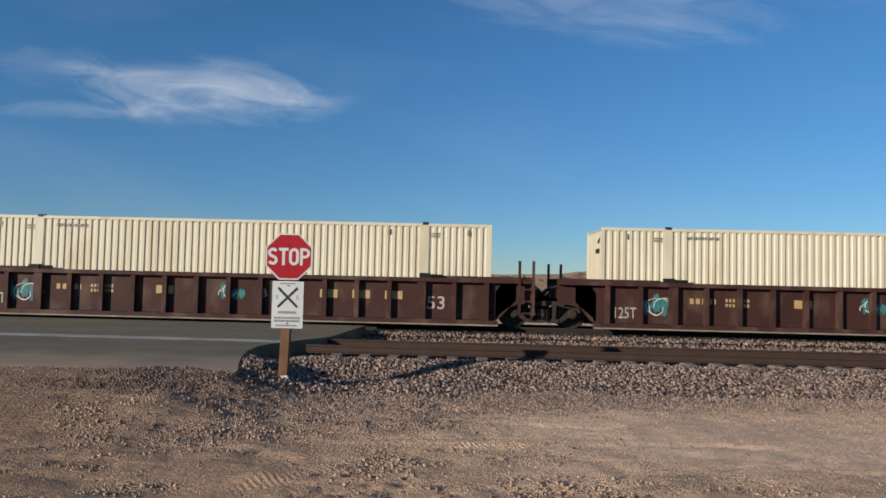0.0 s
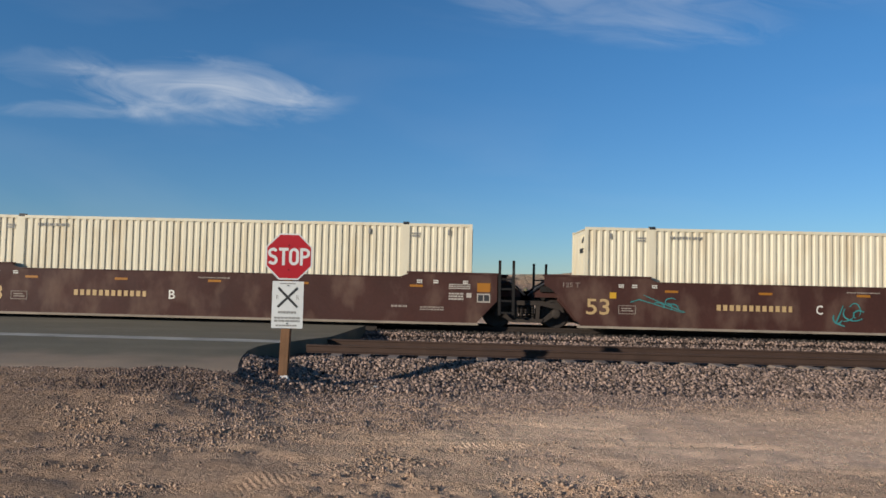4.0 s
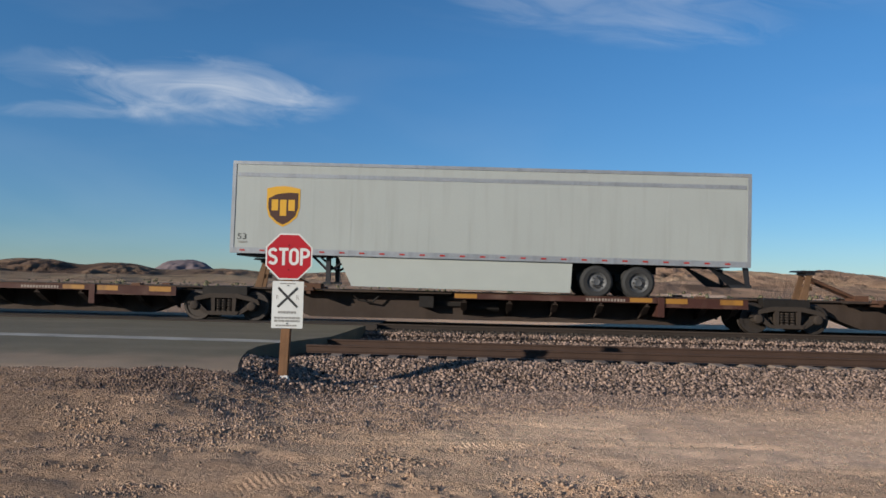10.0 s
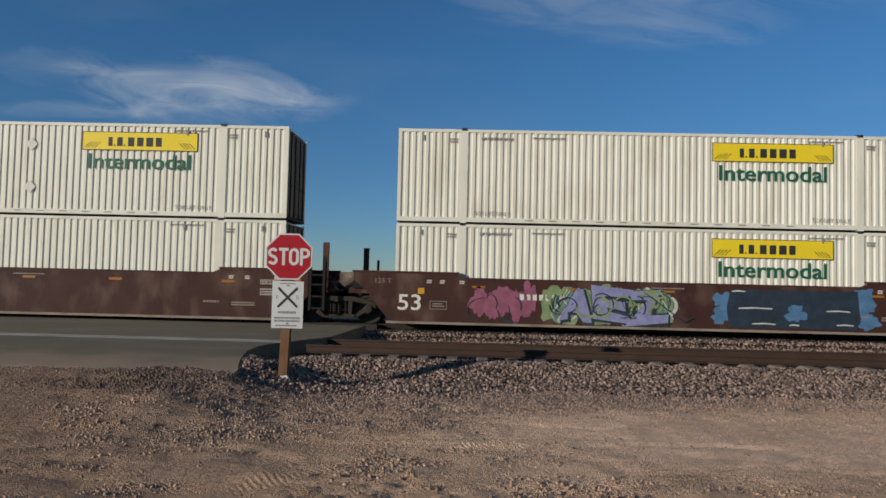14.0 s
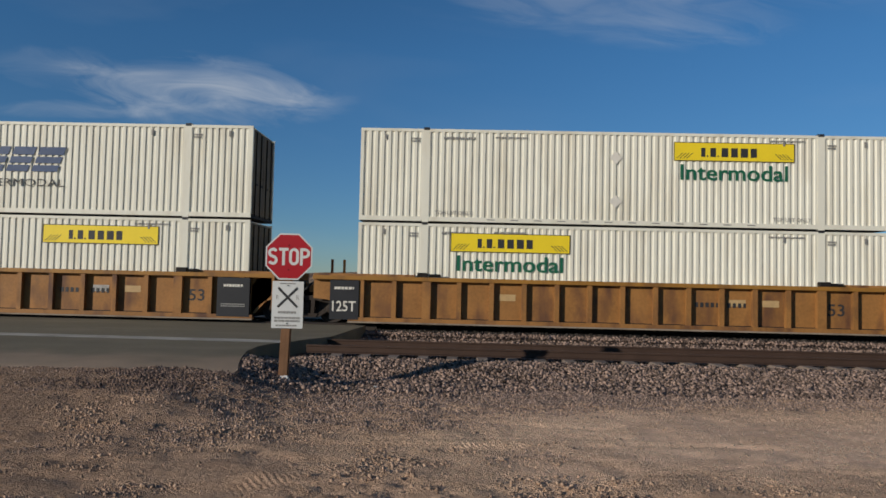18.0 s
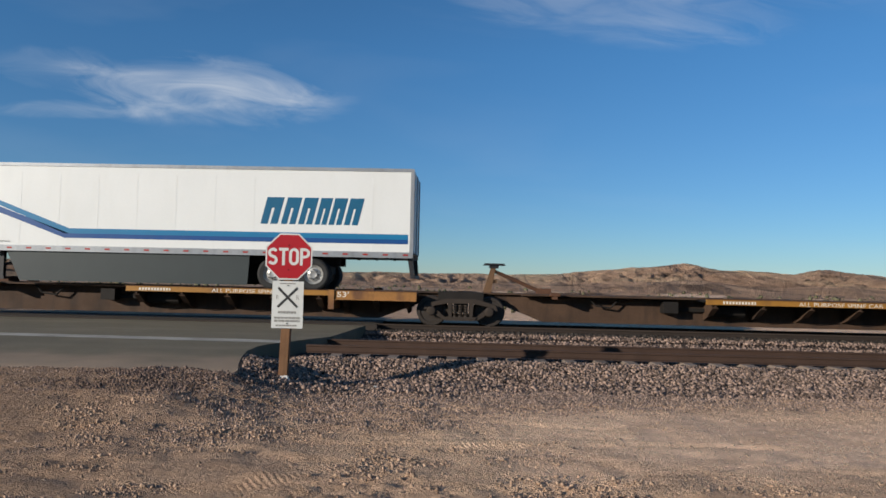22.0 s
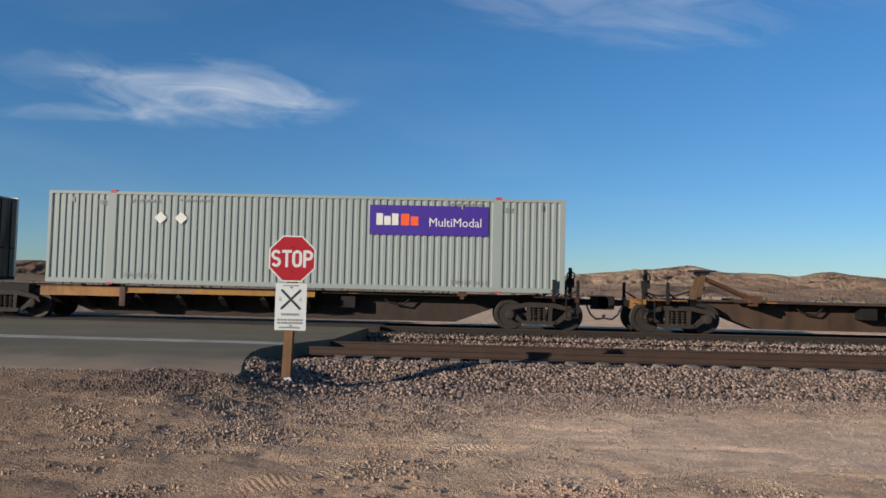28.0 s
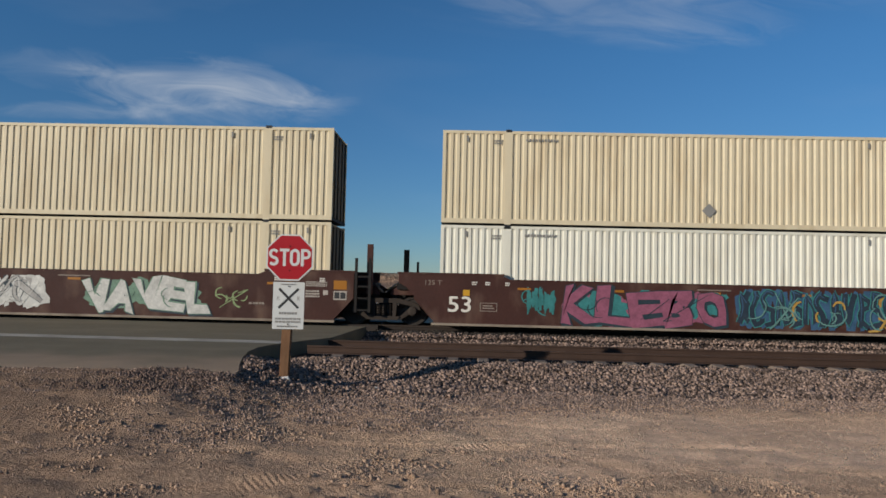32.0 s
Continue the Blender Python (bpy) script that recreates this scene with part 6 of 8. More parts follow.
    prof.append((x1, 0.0))
    lo = [bm.verts.new((x, y + sgn * d, z0)) for x, d in prof]
    hi = [bm.verts.new((x, y + sgn * d, z1)) for x, d in prof]
    for i in range(len(prof) - 1):
        bm.faces.new((lo[i], lo[i + 1], hi[i + 1], hi[i]) if sgn < 0 else (lo[i + 1], lo[i], hi[i], hi[i + 1]))


CONTAINER_L, CONTAINER_H, CONTAINER_W = 16.15, 2.90, 2.59


def container(mat, kind="plain"):
    """A 53-foot container with corrugated sides, lifting posts at 40 feet, rails, corner castings, doors and a ribbed roof."""
    def build():
        root = new("container")
        L, H, W = CONTAINER_L / 2, CONTAINER_H, CONTAINER_W / 2
        post = 6.03
        for sgn in (-1, 1):
            for a, b in ((-L + 0.1, -post - 0.11), (-post + 0.11, post - 0.11), (post + 0.11, L - 0.1)):
                bm = bmesh.new()
                corrugated(bm, a, b, sgn * (W - 0.012), 0.17, H - 0.09, sgn)
                part("side_panel", bm, mat, root)
            for x in (-post, post):
                box_part("lifting_post", (x - 0.11, x + 0.11, min(sgn * W, sgn * (W - 0.06)), max(sgn * W, sgn * (W - 0.06)), 0.05, H - 0.02), mat, root)
                bm = bmesh.new()
                box(bm, x - 0.09, x + 0.09, min(sgn * (W + 0.004), sgn * (W - 0.16)), max(sgn * (W + 0.004), sgn * (W - 0.16)), H - 0.04, H + 0.045)
                part("corner_casting", bm, "red_steel" if kind == "express" else "black", root)
                bm = bmesh.new()
                box(bm, x - 0.1, x + 0.1, min(sgn * (W + 0.003), sgn * (W - 0.16)), max(sgn * (W + 0.003), sgn * (W - 0.16)), 0.0, 0.05)
                part("corner_casting", bm, "red_steel" if kind == "express" else mat, root)
            bm = bmesh.new()
            box(bm, -L, L, min(sgn * W, sgn * (W - 0.05)), max(sgn * W, sgn * (W - 0.05)), H - 0.09, H)
            part("top_rail", bm, mat, root)
            bm = bmesh.new()
            for a, b in ((-L, -post - 0.112), (-post + 0.112, post - 0.112), (post + 0.112, L)):
                box(bm, a, b, min(sgn * (W + 0.001), sgn * (W - 0.06)), max(sgn * (W + 0.001), sgn * (W - 0.06)), 0.03, 0.17)
            part("bottom_rail", bm, mat, root)
            for x in (-L, L):
                d = 1 if x > 0 else -1
                box_part("corner_post", (min(x, x - d * 0.1), max(x, x - d * 0.1), min(sgn * W, sgn * (W - 0.1)), max(sgn * W, sgn * (W - 0.1)), 0.17, H - 0.09), mat, root)
        bm = bmesh.new()
        n = 60
        for k in range(n):
            a = -L + 0.1 + (2 * L - 0.2) * k / n
            box(bm, a, a + 0.14, -W + 0.06, W - 0.06, H - 0.045, H - 0.02)
        box(bm, -L, L, -W + 0.05, W - 0.05, H - 0.07, H - 0.045)
        part("roof", bm, mat, root)
        box_part("floor", (-L, L, -W + 0.05, W - 0.05, 0.03, 0.12), "dark_steel", root)
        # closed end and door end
        # doors get the darker cream that carries their shade in its colour
        rear, back = 1, "shaded_end"
        bm = bmesh.new()
        a, b = sorted((-rear * (L - 0.06), -rear * (L - 0.03))), sorted((-rear * (L - 0.03), -rear * L))
        box(bm, a[0], a[1], -W + 0.1, W - 0.1, 0.1, H - 0.05)
        if kind == "plain":
            for k in range(8):
                y = -W + 0.22 + k * 0.28
                box(bm, min(-rear * (L - 0.03), -rear * (L - 0.012)), max(-rear * (L - 0.03), -rear * (L - 0.012)), y, y + 0.17, 0.2, H - 0.2)
        else:
            for k in range(9):
                z = 0.22 + k * 0.285
                box(bm, b[0], b[1], -W + 0.12, W - 0.12, z, z + 0.235)
        tagged(part("end_wall", bm, mat, root), kind="stuff")
        if kind == "plain":
            bm = bmesh.new()
            for k in range(4):
                box(bm, -L - 0.002, -L + 0.002, -0.95 + 0.17 * k, -0.84 + 0.17 * k, 2.12, 2.27)
            prism_end = [(-1.02, 2.62), (-0.62, 2.50), (-0.72, 2.42), (-1.0, 2.5)]
            f0 = [bm.verts.new((-L - 0.002, yy, zz)) for yy, zz in prism_end]
            f1 = [bm.verts.new((-L + 0.004, yy, zz)) for yy, zz in prism_end]
            bm.faces.new(f0), bm.faces.new(list(reversed(f1)))
            for i in range(4):
                bm.faces.new((f0[i], f1[i], f1[(i + 1) % 4], f0[(i + 1) % 4]))
            tagged(part("end_mark", bm, "ink_black", root), kind="stuff")
        for y0, y1 in ((-W + 0.1, -0.01), (0.01, W - 0.1)):
            bm = bmesh.new()
            a, b = sorted((rear * (L - 0.02), rear * (L - 0.07)))
            box(bm, a, b, y0, y1, 0.15, H - 0.1)
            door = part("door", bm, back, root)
            for t in (0.28, 0.75):
                bm = bmesh.new()
                y = y0 + (y1 - y0) * t
                bar(bm, (rear * L, y, 0.12), (rear * L, y, H - 0.12), 0.02)
                a, b = sorted((rear * (L + 0.01), rear * (L - 0.02)))
                box(bm, a, b, y - 0.03, y + 0.25, 1.1, 1.15)
                part("lock_rod", bm, "dark_steel", door)
        # end panel, rust run down from the corners
        if kind == "intermodal":
            box_part("end_panel", (-L - 0.008, -L + 0.001, -0.75, 0.75, H - 0.52, H - 0.21), "logo_yellow", root, "yellow end panel")
            bars_on_end = bmesh.new()
            for k in range(6):
                box(bars_on_end, -L - 0.012, -L - 0.004, -0.55 + k * 0.2, -0.42 + k * 0.2, H - 0.44, H - 0.30)
            tagged(part("end_mark", bars_on_end, "ink_grey", root), kind="stuff")
        rust_rnd = random.Random(len(kind) + len(mat))
        bm = bmesh.new()
        for k in range(9 if kind == "plain" else 4):
            y, w, t = rust_rnd.uniform(-W + 0.2, W - 0.2), rust_rnd.uniform(0.04, 0.16), rust_rnd.uniform(0.3, 1.0)
            q = [(-w, 0.14), (w, 0.14), (w * 0.8, 0.14 + t * 0.5), (w * 0.2, 0.14 + t), (-w * 0.6, 0.14 + t * 0.6)]
            t *= 1 if kind == "plain" else 0.3
            bm.faces.new([bm.verts.new((-L + (0.017 if kind == "plain" else -0.002) - 0.0003 * k, max(-W + 0.1, min(W - 0.1, y + a)), z)) for a, z in q])
        tagged(part("rust_stain", bm, "rust_stain", root), kind="stuff")
        # small stencils
        for x, z in ((-6.35, 2.55), (6.35, 2.55)):
            bars("stencil", x, z, 0.28, 0.16, -W - 0.003, "ink_grey", root, 2, 4)
        bars("serial_number", -5.0, 2.62, 1.0, 0.13, -W - 0.003, "ink_grey", root, 1, 9)
        for x in (-7.3, 4.9, 7.35):
            box_part("vent", (x - 0.03, x + 0.03, -W - 0.02, -W, 2.55, 2.72), "ink_grey", root)
        if kind in ("intermodal", "express"):
            for x in (-5.15, 5.15):
                lettering("stencil", "TOP LIFT ONLY", x, 0.30, 1.15, 0.12, -W - 0.004, "ink_grey", root)
            bars("serial_number", -3.4, 2.66, 1.0, 0.09, -W - 0.003, "ink_grey", root, 1, 8)
            bars("serial_number", 5.0, 2.70, 1.1, 0.08, -W - 0.003, "ink_grey", root, 1, 7)
            if kind == "intermodal":
                bm = bmesh.new()
                for k in range(12):
                    x = -4 + k * 0.72
                    box(bm, x - 0.12, x + 0.12, -W - 0.006, -W - 0.001, 0.09, 0.12)
                part("forklift_marks", bm, "ink_grey", root)
        label = {"plain": "cream corrugated 53-foot steel freight container", "intermodal": "white corrugated 53-foot intermodal freight container", "carrier": "white corrugated 53-foot freight container with blue lettering",
                 "express": "grey-green corrugated 53-foot container with a purple panel"}[kind]
        tagged(root, label, "shipping container", "containers on the train")
        return root

    return template((mat, kind, "box"), build)


FACE = -CONTAINER_W / 2 - 0.005


def intermodal_logo(box_ob, frac, panel="logo_yellow", words=True):
    """A yellow panel with a black block mark, and the green word below it."""
    x = (frac - 0.5) * CONTAINER_L
    bm = bmesh.new()
    box(bm, x - 1.83, x + 1.83, FACE - 0.003, FACE, 2.05, 2.63)
    p = part("logo_panel", bm, panel, box_ob, "yellow logo panel")
    bm = bmesh.new()
    for a, b, c, d in ((-1.83, 1.83, 2.05, 2.07), (-1.83, 1.83, 2.61, 2.63), (-1.83, -1.81, 2.07, 2.61), (1.81, 1.83, 2.07, 2.61)):
        box(bm, x + a, x + b, FACE - 0.006, FACE - 0.003, c, d)
    for a, w, hh in ((-1.0, 0.13, 0.28), (-0.83, 0.05, 0.05), (-0.72, 0.17, 0.28), (-0.51, 0.05, 0.05), (-0.38, 0.2, 0.28), (-0.09, 0.2, 0.28), (0.2, 0.22, 0.28), (0.5, 0.19, 0.28)):
        box(bm, x + a, x + a + w, FACE - 0.006, FACE - 0.003, 2.18, 2.18 + hh)
    for d in (-1, 1):
        for k in range(4):
            e = 1.76 - 0.1 * k
            prism(bm, [(x + d * e, 2.12), (x + d * (e - 0.03), 2.12), (x + d * (e - 0.22), 2.30), (x + d * (e - 0.19), 2.30)], FACE - 0.005, FACE - 0.003)
    part("logo_mark", bm, "ink_grey" if panel == "logo_faded" else "ink_black", box_ob)
    if words:
        lettering("wordmark", "Intermodal", x, 1.70, 3.25, 0.48, FACE - 0.003, "logo_green", box_ob, "green word Intermodal", 0.014)


def carrier_logo(box_ob, frac, z, w, h, mat, bottom=""):
    """A slanted block mark: leaning shapes cut by slits."""
    x = (frac - 0.5) * CONTAINER_L
    lean = h * 0.35
    bm = bmesh.new()

    def slab(p, q, lo, hi):
        prism(bm, [(p + lean * lo, z + (lo - 0.5) * h), (q + lean * lo, z + (lo - 0.5) * h), (q + lean * hi, z + (hi - 0.5) * h), (p + lean * hi, z + (hi - 0.5) * h)], FACE - 0.003, FACE)

    a = x - w / 2 - lean / 2
    u = w / 100
    for p, q in ((0, 18), (21, 46), (49, 57), (60, 77), (80, 100)):
        for lo, hi in ((0, 0.26), (0.34, 0.6), (0.68, 1)):
            slab(a + p * u, a + q * u, lo, hi)
    part("logo_mark", bm, mat, box_ob, "slanted blue block mark")
    if bottom:
        lettering("wordmark", bottom, x + 0.7, z - h * 0.95, w * 0.72, 0.24, FACE - 0.003, "ink_black", box_ob, "", 0.0)


def express_logo(box_ob, frac):
    x = (frac - 0.5) * CONTAINER_L
    box_part("logo_panel", (x - 1.83, x + 1.83, FACE - 0.004, FACE, 1.72, 2.64), "logo_purple", box_ob, "purple logo panel")
    bm = bmesh.new()
    for a, w, h in ((-1.62, 0.2, 0.36), (-1.38, 0.2, 0.28), (-1.14, 0.2, 0.36)):
        box(bm, x + a, x + a + w, FACE - 0.007, FACE - 0.004, 2.02, 2.02 + h)
    part("logo_mark", bm, "ink_white", box_ob)
    bm = bmesh.new()
    for a, w, h in ((-0.86, 0.26, 0.36), (-0.56, 0.24, 0.28)):
        box(bm, x + a, x + a + w, FACE - 0.007, FACE - 0.004, 2.02, 2.02 + h)
    part("logo_mark", bm, "logo_orange", box_ob)
    lettering("wordmark", "MultiModal", x + 0.82, 2.13, 1.6, 0.26, FACE - 0.007, "ink_white", box_ob, "white word MultiModal")
    L = CONTAINER_L / 2
    box_part("logo_panel", (-L - 0.008, -L + 0.001, -1.12, 0.95, 2.24, 2.70), "logo_purple", box_ob)
    bm = bmesh.new()
    for a, w, h in ((0.55, 0.13, 0.20), (0.71, 0.13, 0.15), (0.40, 0.11, 0.20)):
        box(bm, -L - 0.011, -L - 0.007, a, a + w, 2.34, 2.34 + h)
    part("logo_mark", bm, "ink_white", box_ob)
    for c in (0.2, 0.75):
        bm = bmesh.new()
        ring = [bm.verts.new((-L - 0.004, c + 0.23 * math.sin(i * math.pi / 2), 1.80 + 0.23 * math.cos(i * math.pi / 2))) for i in range(4)]
        bm.faces.new(ring)
        part("placard", bm, "ink_grey", box_ob, "worn diamond-shaped placard holder")
    box_part("latch", (-L - 0.02, -L, -0.98, -0.90, 0.5, 0.95), "aluminium", box_ob)


def diamonds(box_ob, spots, y=FACE, size=0.2, mat="ink_white"):
    for x, z in spots:
        bm = bmesh.new()
        prism(bm, [(x - size, z), (x, z - size), (x + size, z), (x, z + size)], y - 0.006, y)
        part("placard", bm, mat, box_ob, "diamond-shaped placard holder")


# ---- spine cars and trailers ----


def spine_car(mat, deck, length, left, right, hitches=(-1,), end=1, drop=0.17):
    """A spine car platform between two bogies: a deep centre sill, a wheel deck on brackets towards one end, trailer hitches."""
    def build():
        root = new("spine_car")
        h = length / 2
        bm = bmesh.new()
        prism(bm, [(-h + 1.3, 0.66), (-h + 2.6, 0.16), (h - 2.6, 0.16), (h - 1.3, 0.66), (h - 0.3, 0.76), (h - 0.3, 1.0), (-h + 0.3, 1.0), (-h + 0.3, 0.76)], -0.36, 0.36)
        # sill, brackets and side walk carry the under-deck shade in their colour
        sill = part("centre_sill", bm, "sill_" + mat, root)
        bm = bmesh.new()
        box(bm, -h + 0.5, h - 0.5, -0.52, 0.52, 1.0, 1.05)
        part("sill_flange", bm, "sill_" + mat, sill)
        d = end
        spans = ((d * (h - 1.35), d * (h - 3.85), "yellow" if deck == "yellow_clean" else deck), (d * (h - 4.05), d * -1.5, deck))
        for p, q, m in spans:
            p, q = min(p, q), max(p, q)
            for sgn in (-1, 1):
                y = sorted((sgn * 0.53, sgn * 1.42))
                box_part("deck", (p, q, y[0], y[1], 1.10 - drop, 1.16 - drop), "dark_steel", root)
                yo = sorted((sgn * 1.42, sgn * 1.48))
                low = (0.88 if q - p < 4 else 1.0) - drop * 0.7
                beam = box_part("side_beam", (p, q, yo[0], yo[1], low, 1.19 - drop), m, root)
                box_part("beam_lip", (p, q, min(sgn * 1.42, sgn * 1.51), max(sgn * 1.42, sgn * 1.51), low - 0.02, low), m, beam)
                box_part("top_lip", (p, q, min(sgn * 1.40, sgn * 1.50), max(sgn * 1.40, sgn * 1.50), 1.19 - drop, 1.205 - drop), "rust", beam)
                n = 3 if q - p < 4 else 5
                for k in range(n):
                    x = p + 0.3 + k * (q - p - 0.6) / (n - 1)
                    bm = bmesh.new()
                    e = sgn * 1.43
                    pts = [(0.36 * sgn, 0.50 - drop), (0.36 * sgn, 1.08 - drop), (e, 1.08 - drop), (e, 0.96 - drop), (0.75 * sgn, 0.62 - drop)]
                    f0 = [bm.verts.new((x - 0.03, yy, zz)) for yy, zz in pts]
                    f1 = [bm.verts.new((x + 0.03, yy, zz)) for yy, zz in pts]
                    bm.faces.new(f0)
                    bm.faces.new(list(reversed(f1)))
                    for i in range(len(pts)):
                        j = (i + 1) % len(pts)
                        bm.faces.new((f0[i], f0[j], f1[j], f1[i]))
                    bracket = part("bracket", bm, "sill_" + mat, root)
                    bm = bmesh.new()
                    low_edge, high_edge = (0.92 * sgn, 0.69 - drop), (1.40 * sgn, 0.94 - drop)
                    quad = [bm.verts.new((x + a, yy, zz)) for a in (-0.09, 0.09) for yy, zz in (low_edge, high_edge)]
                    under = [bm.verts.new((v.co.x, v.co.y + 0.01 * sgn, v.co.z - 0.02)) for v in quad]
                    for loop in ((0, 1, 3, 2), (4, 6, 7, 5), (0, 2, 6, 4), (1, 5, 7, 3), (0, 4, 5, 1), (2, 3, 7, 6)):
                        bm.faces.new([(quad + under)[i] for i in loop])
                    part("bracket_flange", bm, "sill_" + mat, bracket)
            if deck != "yellow_clean":
                for x in (p + 0.35, q - 0.5):
                    box_part("paint_remnant", (x - 0.34, x + 0.34, -1.484, -1.48, 1.03 - drop, 1.18 - drop), "yellow_clean", root)
        x = d * (h - 3.95)
        box_part("lift_pad", (x - 0.09, x + 0.09, -1.53, -0.36, 0.62 - drop, 1.21 - drop), mat, root)
        for px in (-6.0, 6.0):
            for sgn in (-1, 1):
                bm = bmesh.new()
                prism(bm, [(px - 0.16, 1.0), (px + 0.16, 1.0), (px + 0.12, 1.105), (px - 0.12, 1.105)], min(sgn * 1.0, sgn * 1.3), max(sgn * 1.0, sgn * 1.3))
                box(bm, px - 0.06, px + 0.06, min(sgn * 0.3, sgn * 1.28), max(sgn * 0.3, sgn * 1.28), 0.9, 1.0)
                part("pedestal", bm, "rust", root)
        # pipes, valves and the thin top rail along the bare half
        lo, hi = sorted((-d * (h - 1.9), -d * 1.6))
        bm = bmesh.new()
        bar(bm, (lo, -0.62, 0.98), (hi, -0.62, 0.98), 0.035)
        mid = (lo + hi) / 2
        pts = [(mid - 0.6, -0.62, 0.98), (mid - 0.35, -0.62, 0.72), (mid + 0.1, -0.62, 0.66), (mid + 0.35, -0.62, 0.92)]
        for a, b in zip(pts, pts[1:]):
            bar(bm, a, b, 0.03)
        part("brake_pipe", bm, "dark_steel", root)
        bm = bmesh.new()
        box(bm, lo, hi, -0.95, -0.52, 0.985, 1.03)
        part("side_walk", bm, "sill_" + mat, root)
        box_part("reflector", (lo + 0.85, lo + 1.15, -0.956, -0.95, 0.99, 1.025), "ink_orange", root)
        bm = bmesh.new()
        bar(bm, (-d * 1.1, -0.7, 0.66), (-d * 0.1, -0.7, 0.66), 0.2, 10)
        box(bm, -d * 2.4 - 0.2, -d * 2.4 + 0.25, -0.85, -0.4, 0.55, 0.9)
        box(bm, min(-d * 2.4, -d * 0.2), max(-d * 2.4, -d * 0.2), -0.5, -0.36, 0.6, 0.72)
        part("brake_cylinder", bm, "dark_steel", root)
        for d, kind in ((-1, left), (1, right)):
            bm = bmesh.new()
            box(bm, min(d * (h - 0.5), d * (h + 0.1)), max(d * (h - 0.5), d * (h + 0.1)), -0.6, 0.6, 0.76, 1.07)
            part("articulation", bm, "dark_steel", root)
            if kind == "A":
                bm = bmesh.new()
                box(bm, d * h - (0.7 if d < 0 else 0.0), d * h + (0.0 if d < 0 else 0.0) + (0.7 if d < 0 else 0.01), -1.02, -0.62, 0.80, 1.06)
                box(bm, d * h - 0.7, d * h + 0.01, 0.62, 1.02, 0.80, 1.06)
                box(bm, d * h - 0.7, d * h + 0.01, -0.62, 0.62, 0.84, 1.06)
                part("bolster_frame", bm, "dark_steel", root)
            else:
                end_platform(root, d, d * (h - 0.9), d * (h + 1.25), mat, False)
                coupler(root, d * (h + 1.05), d)
            if kind == "E" or d < 0:
                bogie(root, d * h)
        for d in hitches:
            x = d * (h - 1.05)
            bm = bmesh.new()
            for y0, y1 in ((-0.30, -0.22), (0.22, 0.30)):
                prism(bm, [(x + d * 0.22 - 0.12, 1.03), (x + d * 0.22 + 0.12, 1.03), (x + 0.07, 1.92), (x - 0.07, 1.92)], y0, y1)
            box(bm, x - 0.09, x + 0.09, -0.25, 0.25, 1.35, 1.47)
            stand = part("hitch", bm, "hitch_steel", root, "folding trailer hitch")
            bm = bmesh.new()
            prism(bm, [(x - 0.36, 1.93), (x + 0.36, 1.93), (x + 0.30, 1.985), (x - 0.30, 1.985)], -0.42, 0.42)
            box(bm, x - 0.14, x + 0.14, -0.34, 0.34, 1.84, 1.93)
            part("hitch_plate", bm, "black", stand)
            bm = bmesh.new()
            bar(bm, (x, -0.2, 1.75), (x - d * 1.55, -0.2, 1.10), 0.06)
            bar(bm, (x, 0.2, 1.75), (x - d * 1.55, 0.2, 1.10), 0.06)
            box(bm, x - d * 1.6 - 0.22, x - d * 1.6 + 0.22, -0.3, 0.3, 1.0, 1.22)
            part("hitch_strut", bm, "rust", stand)
        tagged(root, {"brown": "brown steel", "yellow": "rusty yellow steel"}[mat] + " spine car with wheel decks and trailer hitches", "railway wagon", "wagons of the train")
        return root

    return template(("spine", mat, deck, round(length, 1), left, right, hitches, end, drop), build)


def road_wheel(parent, x, y0, y1, z, rim):
    sgn = -1 if y0 < y1 else 1
    bm = bmesh.new()
    r = 0.50
    lathe(bm, [(0.30, y0 + 0.02 * -sgn), (0.42, y0), (r - 0.03, y0 + 0.03 * -sgn), (r, y0 + 0.07 * -sgn), (r, y1 - 0.07 * -sgn), (r - 0.03, y1), (0.3, y1)], x, z, 24, False)
    t = part("tyre", bm, "tyre", parent)
    bm = bmesh.new()
    lathe(bm, [(0.05, y0 + 0.03 * -sgn), (0.10, y0 + 0.02 * -sgn), (0.13, y0 + 0.06 * -sgn), (0.22, y0 + 0.09 * -sgn), (0.27, y0 + 0.05 * -sgn), (0.30, y0 + 0.012 * -sgn), (0.30, y0 + 0.1 * -sgn)], x, z, 20)
    part("rim", bm, rim, t)
    bm = bmesh.new()
    for k in range(8):
        a = k * math.pi / 4
        lathe(bm, [(0.018, y0 - 0.002), (0.018, y0 + 0.05 * -sgn)], x + 0.16 * math.cos(a), z + 0.16 * math.sin(a), 6)
    tagged(part("wheel_nut", bm, "dark_steel", t), kind="stuff")


def axle_group(parent, x, rim, z=0.5):
    bm = bmesh.new()
    bar(bm, (x, -1.2, z), (x, 1.2, z), 0.06, 8)
    part("axle", bm, "dark_steel", parent)
    for y0, y1 in ((-1.28, -1.0), (-0.96, -0.68), (1.28, 1.0), (0.96, 0.68)):
        road_wheel(parent, x, y0, y1, z, rim)


DECK_Z = 1.165
LOW_DECK = 0.17   # how much lower the decks of the long cars are
GEAR = -0.13      # their trailers hang that much deeper on their springs


def trailer(kind, length, nose):
    """A box trailer, wheels down on the deck: body, rails, skirts, landing gear, wheels. nose: -1 left, +1 right."""
    def build():
        root = new("trailer")
        h = length / 2
        mat = {"parcel": "trailer_grey", "parcel_long": "trailer_grey", "reefer": "trailer_white", "plain": "trailer_white", "pup": "bare_aluminium"}[kind]
        g = 0.0 if kind == "parcel" else GEAR
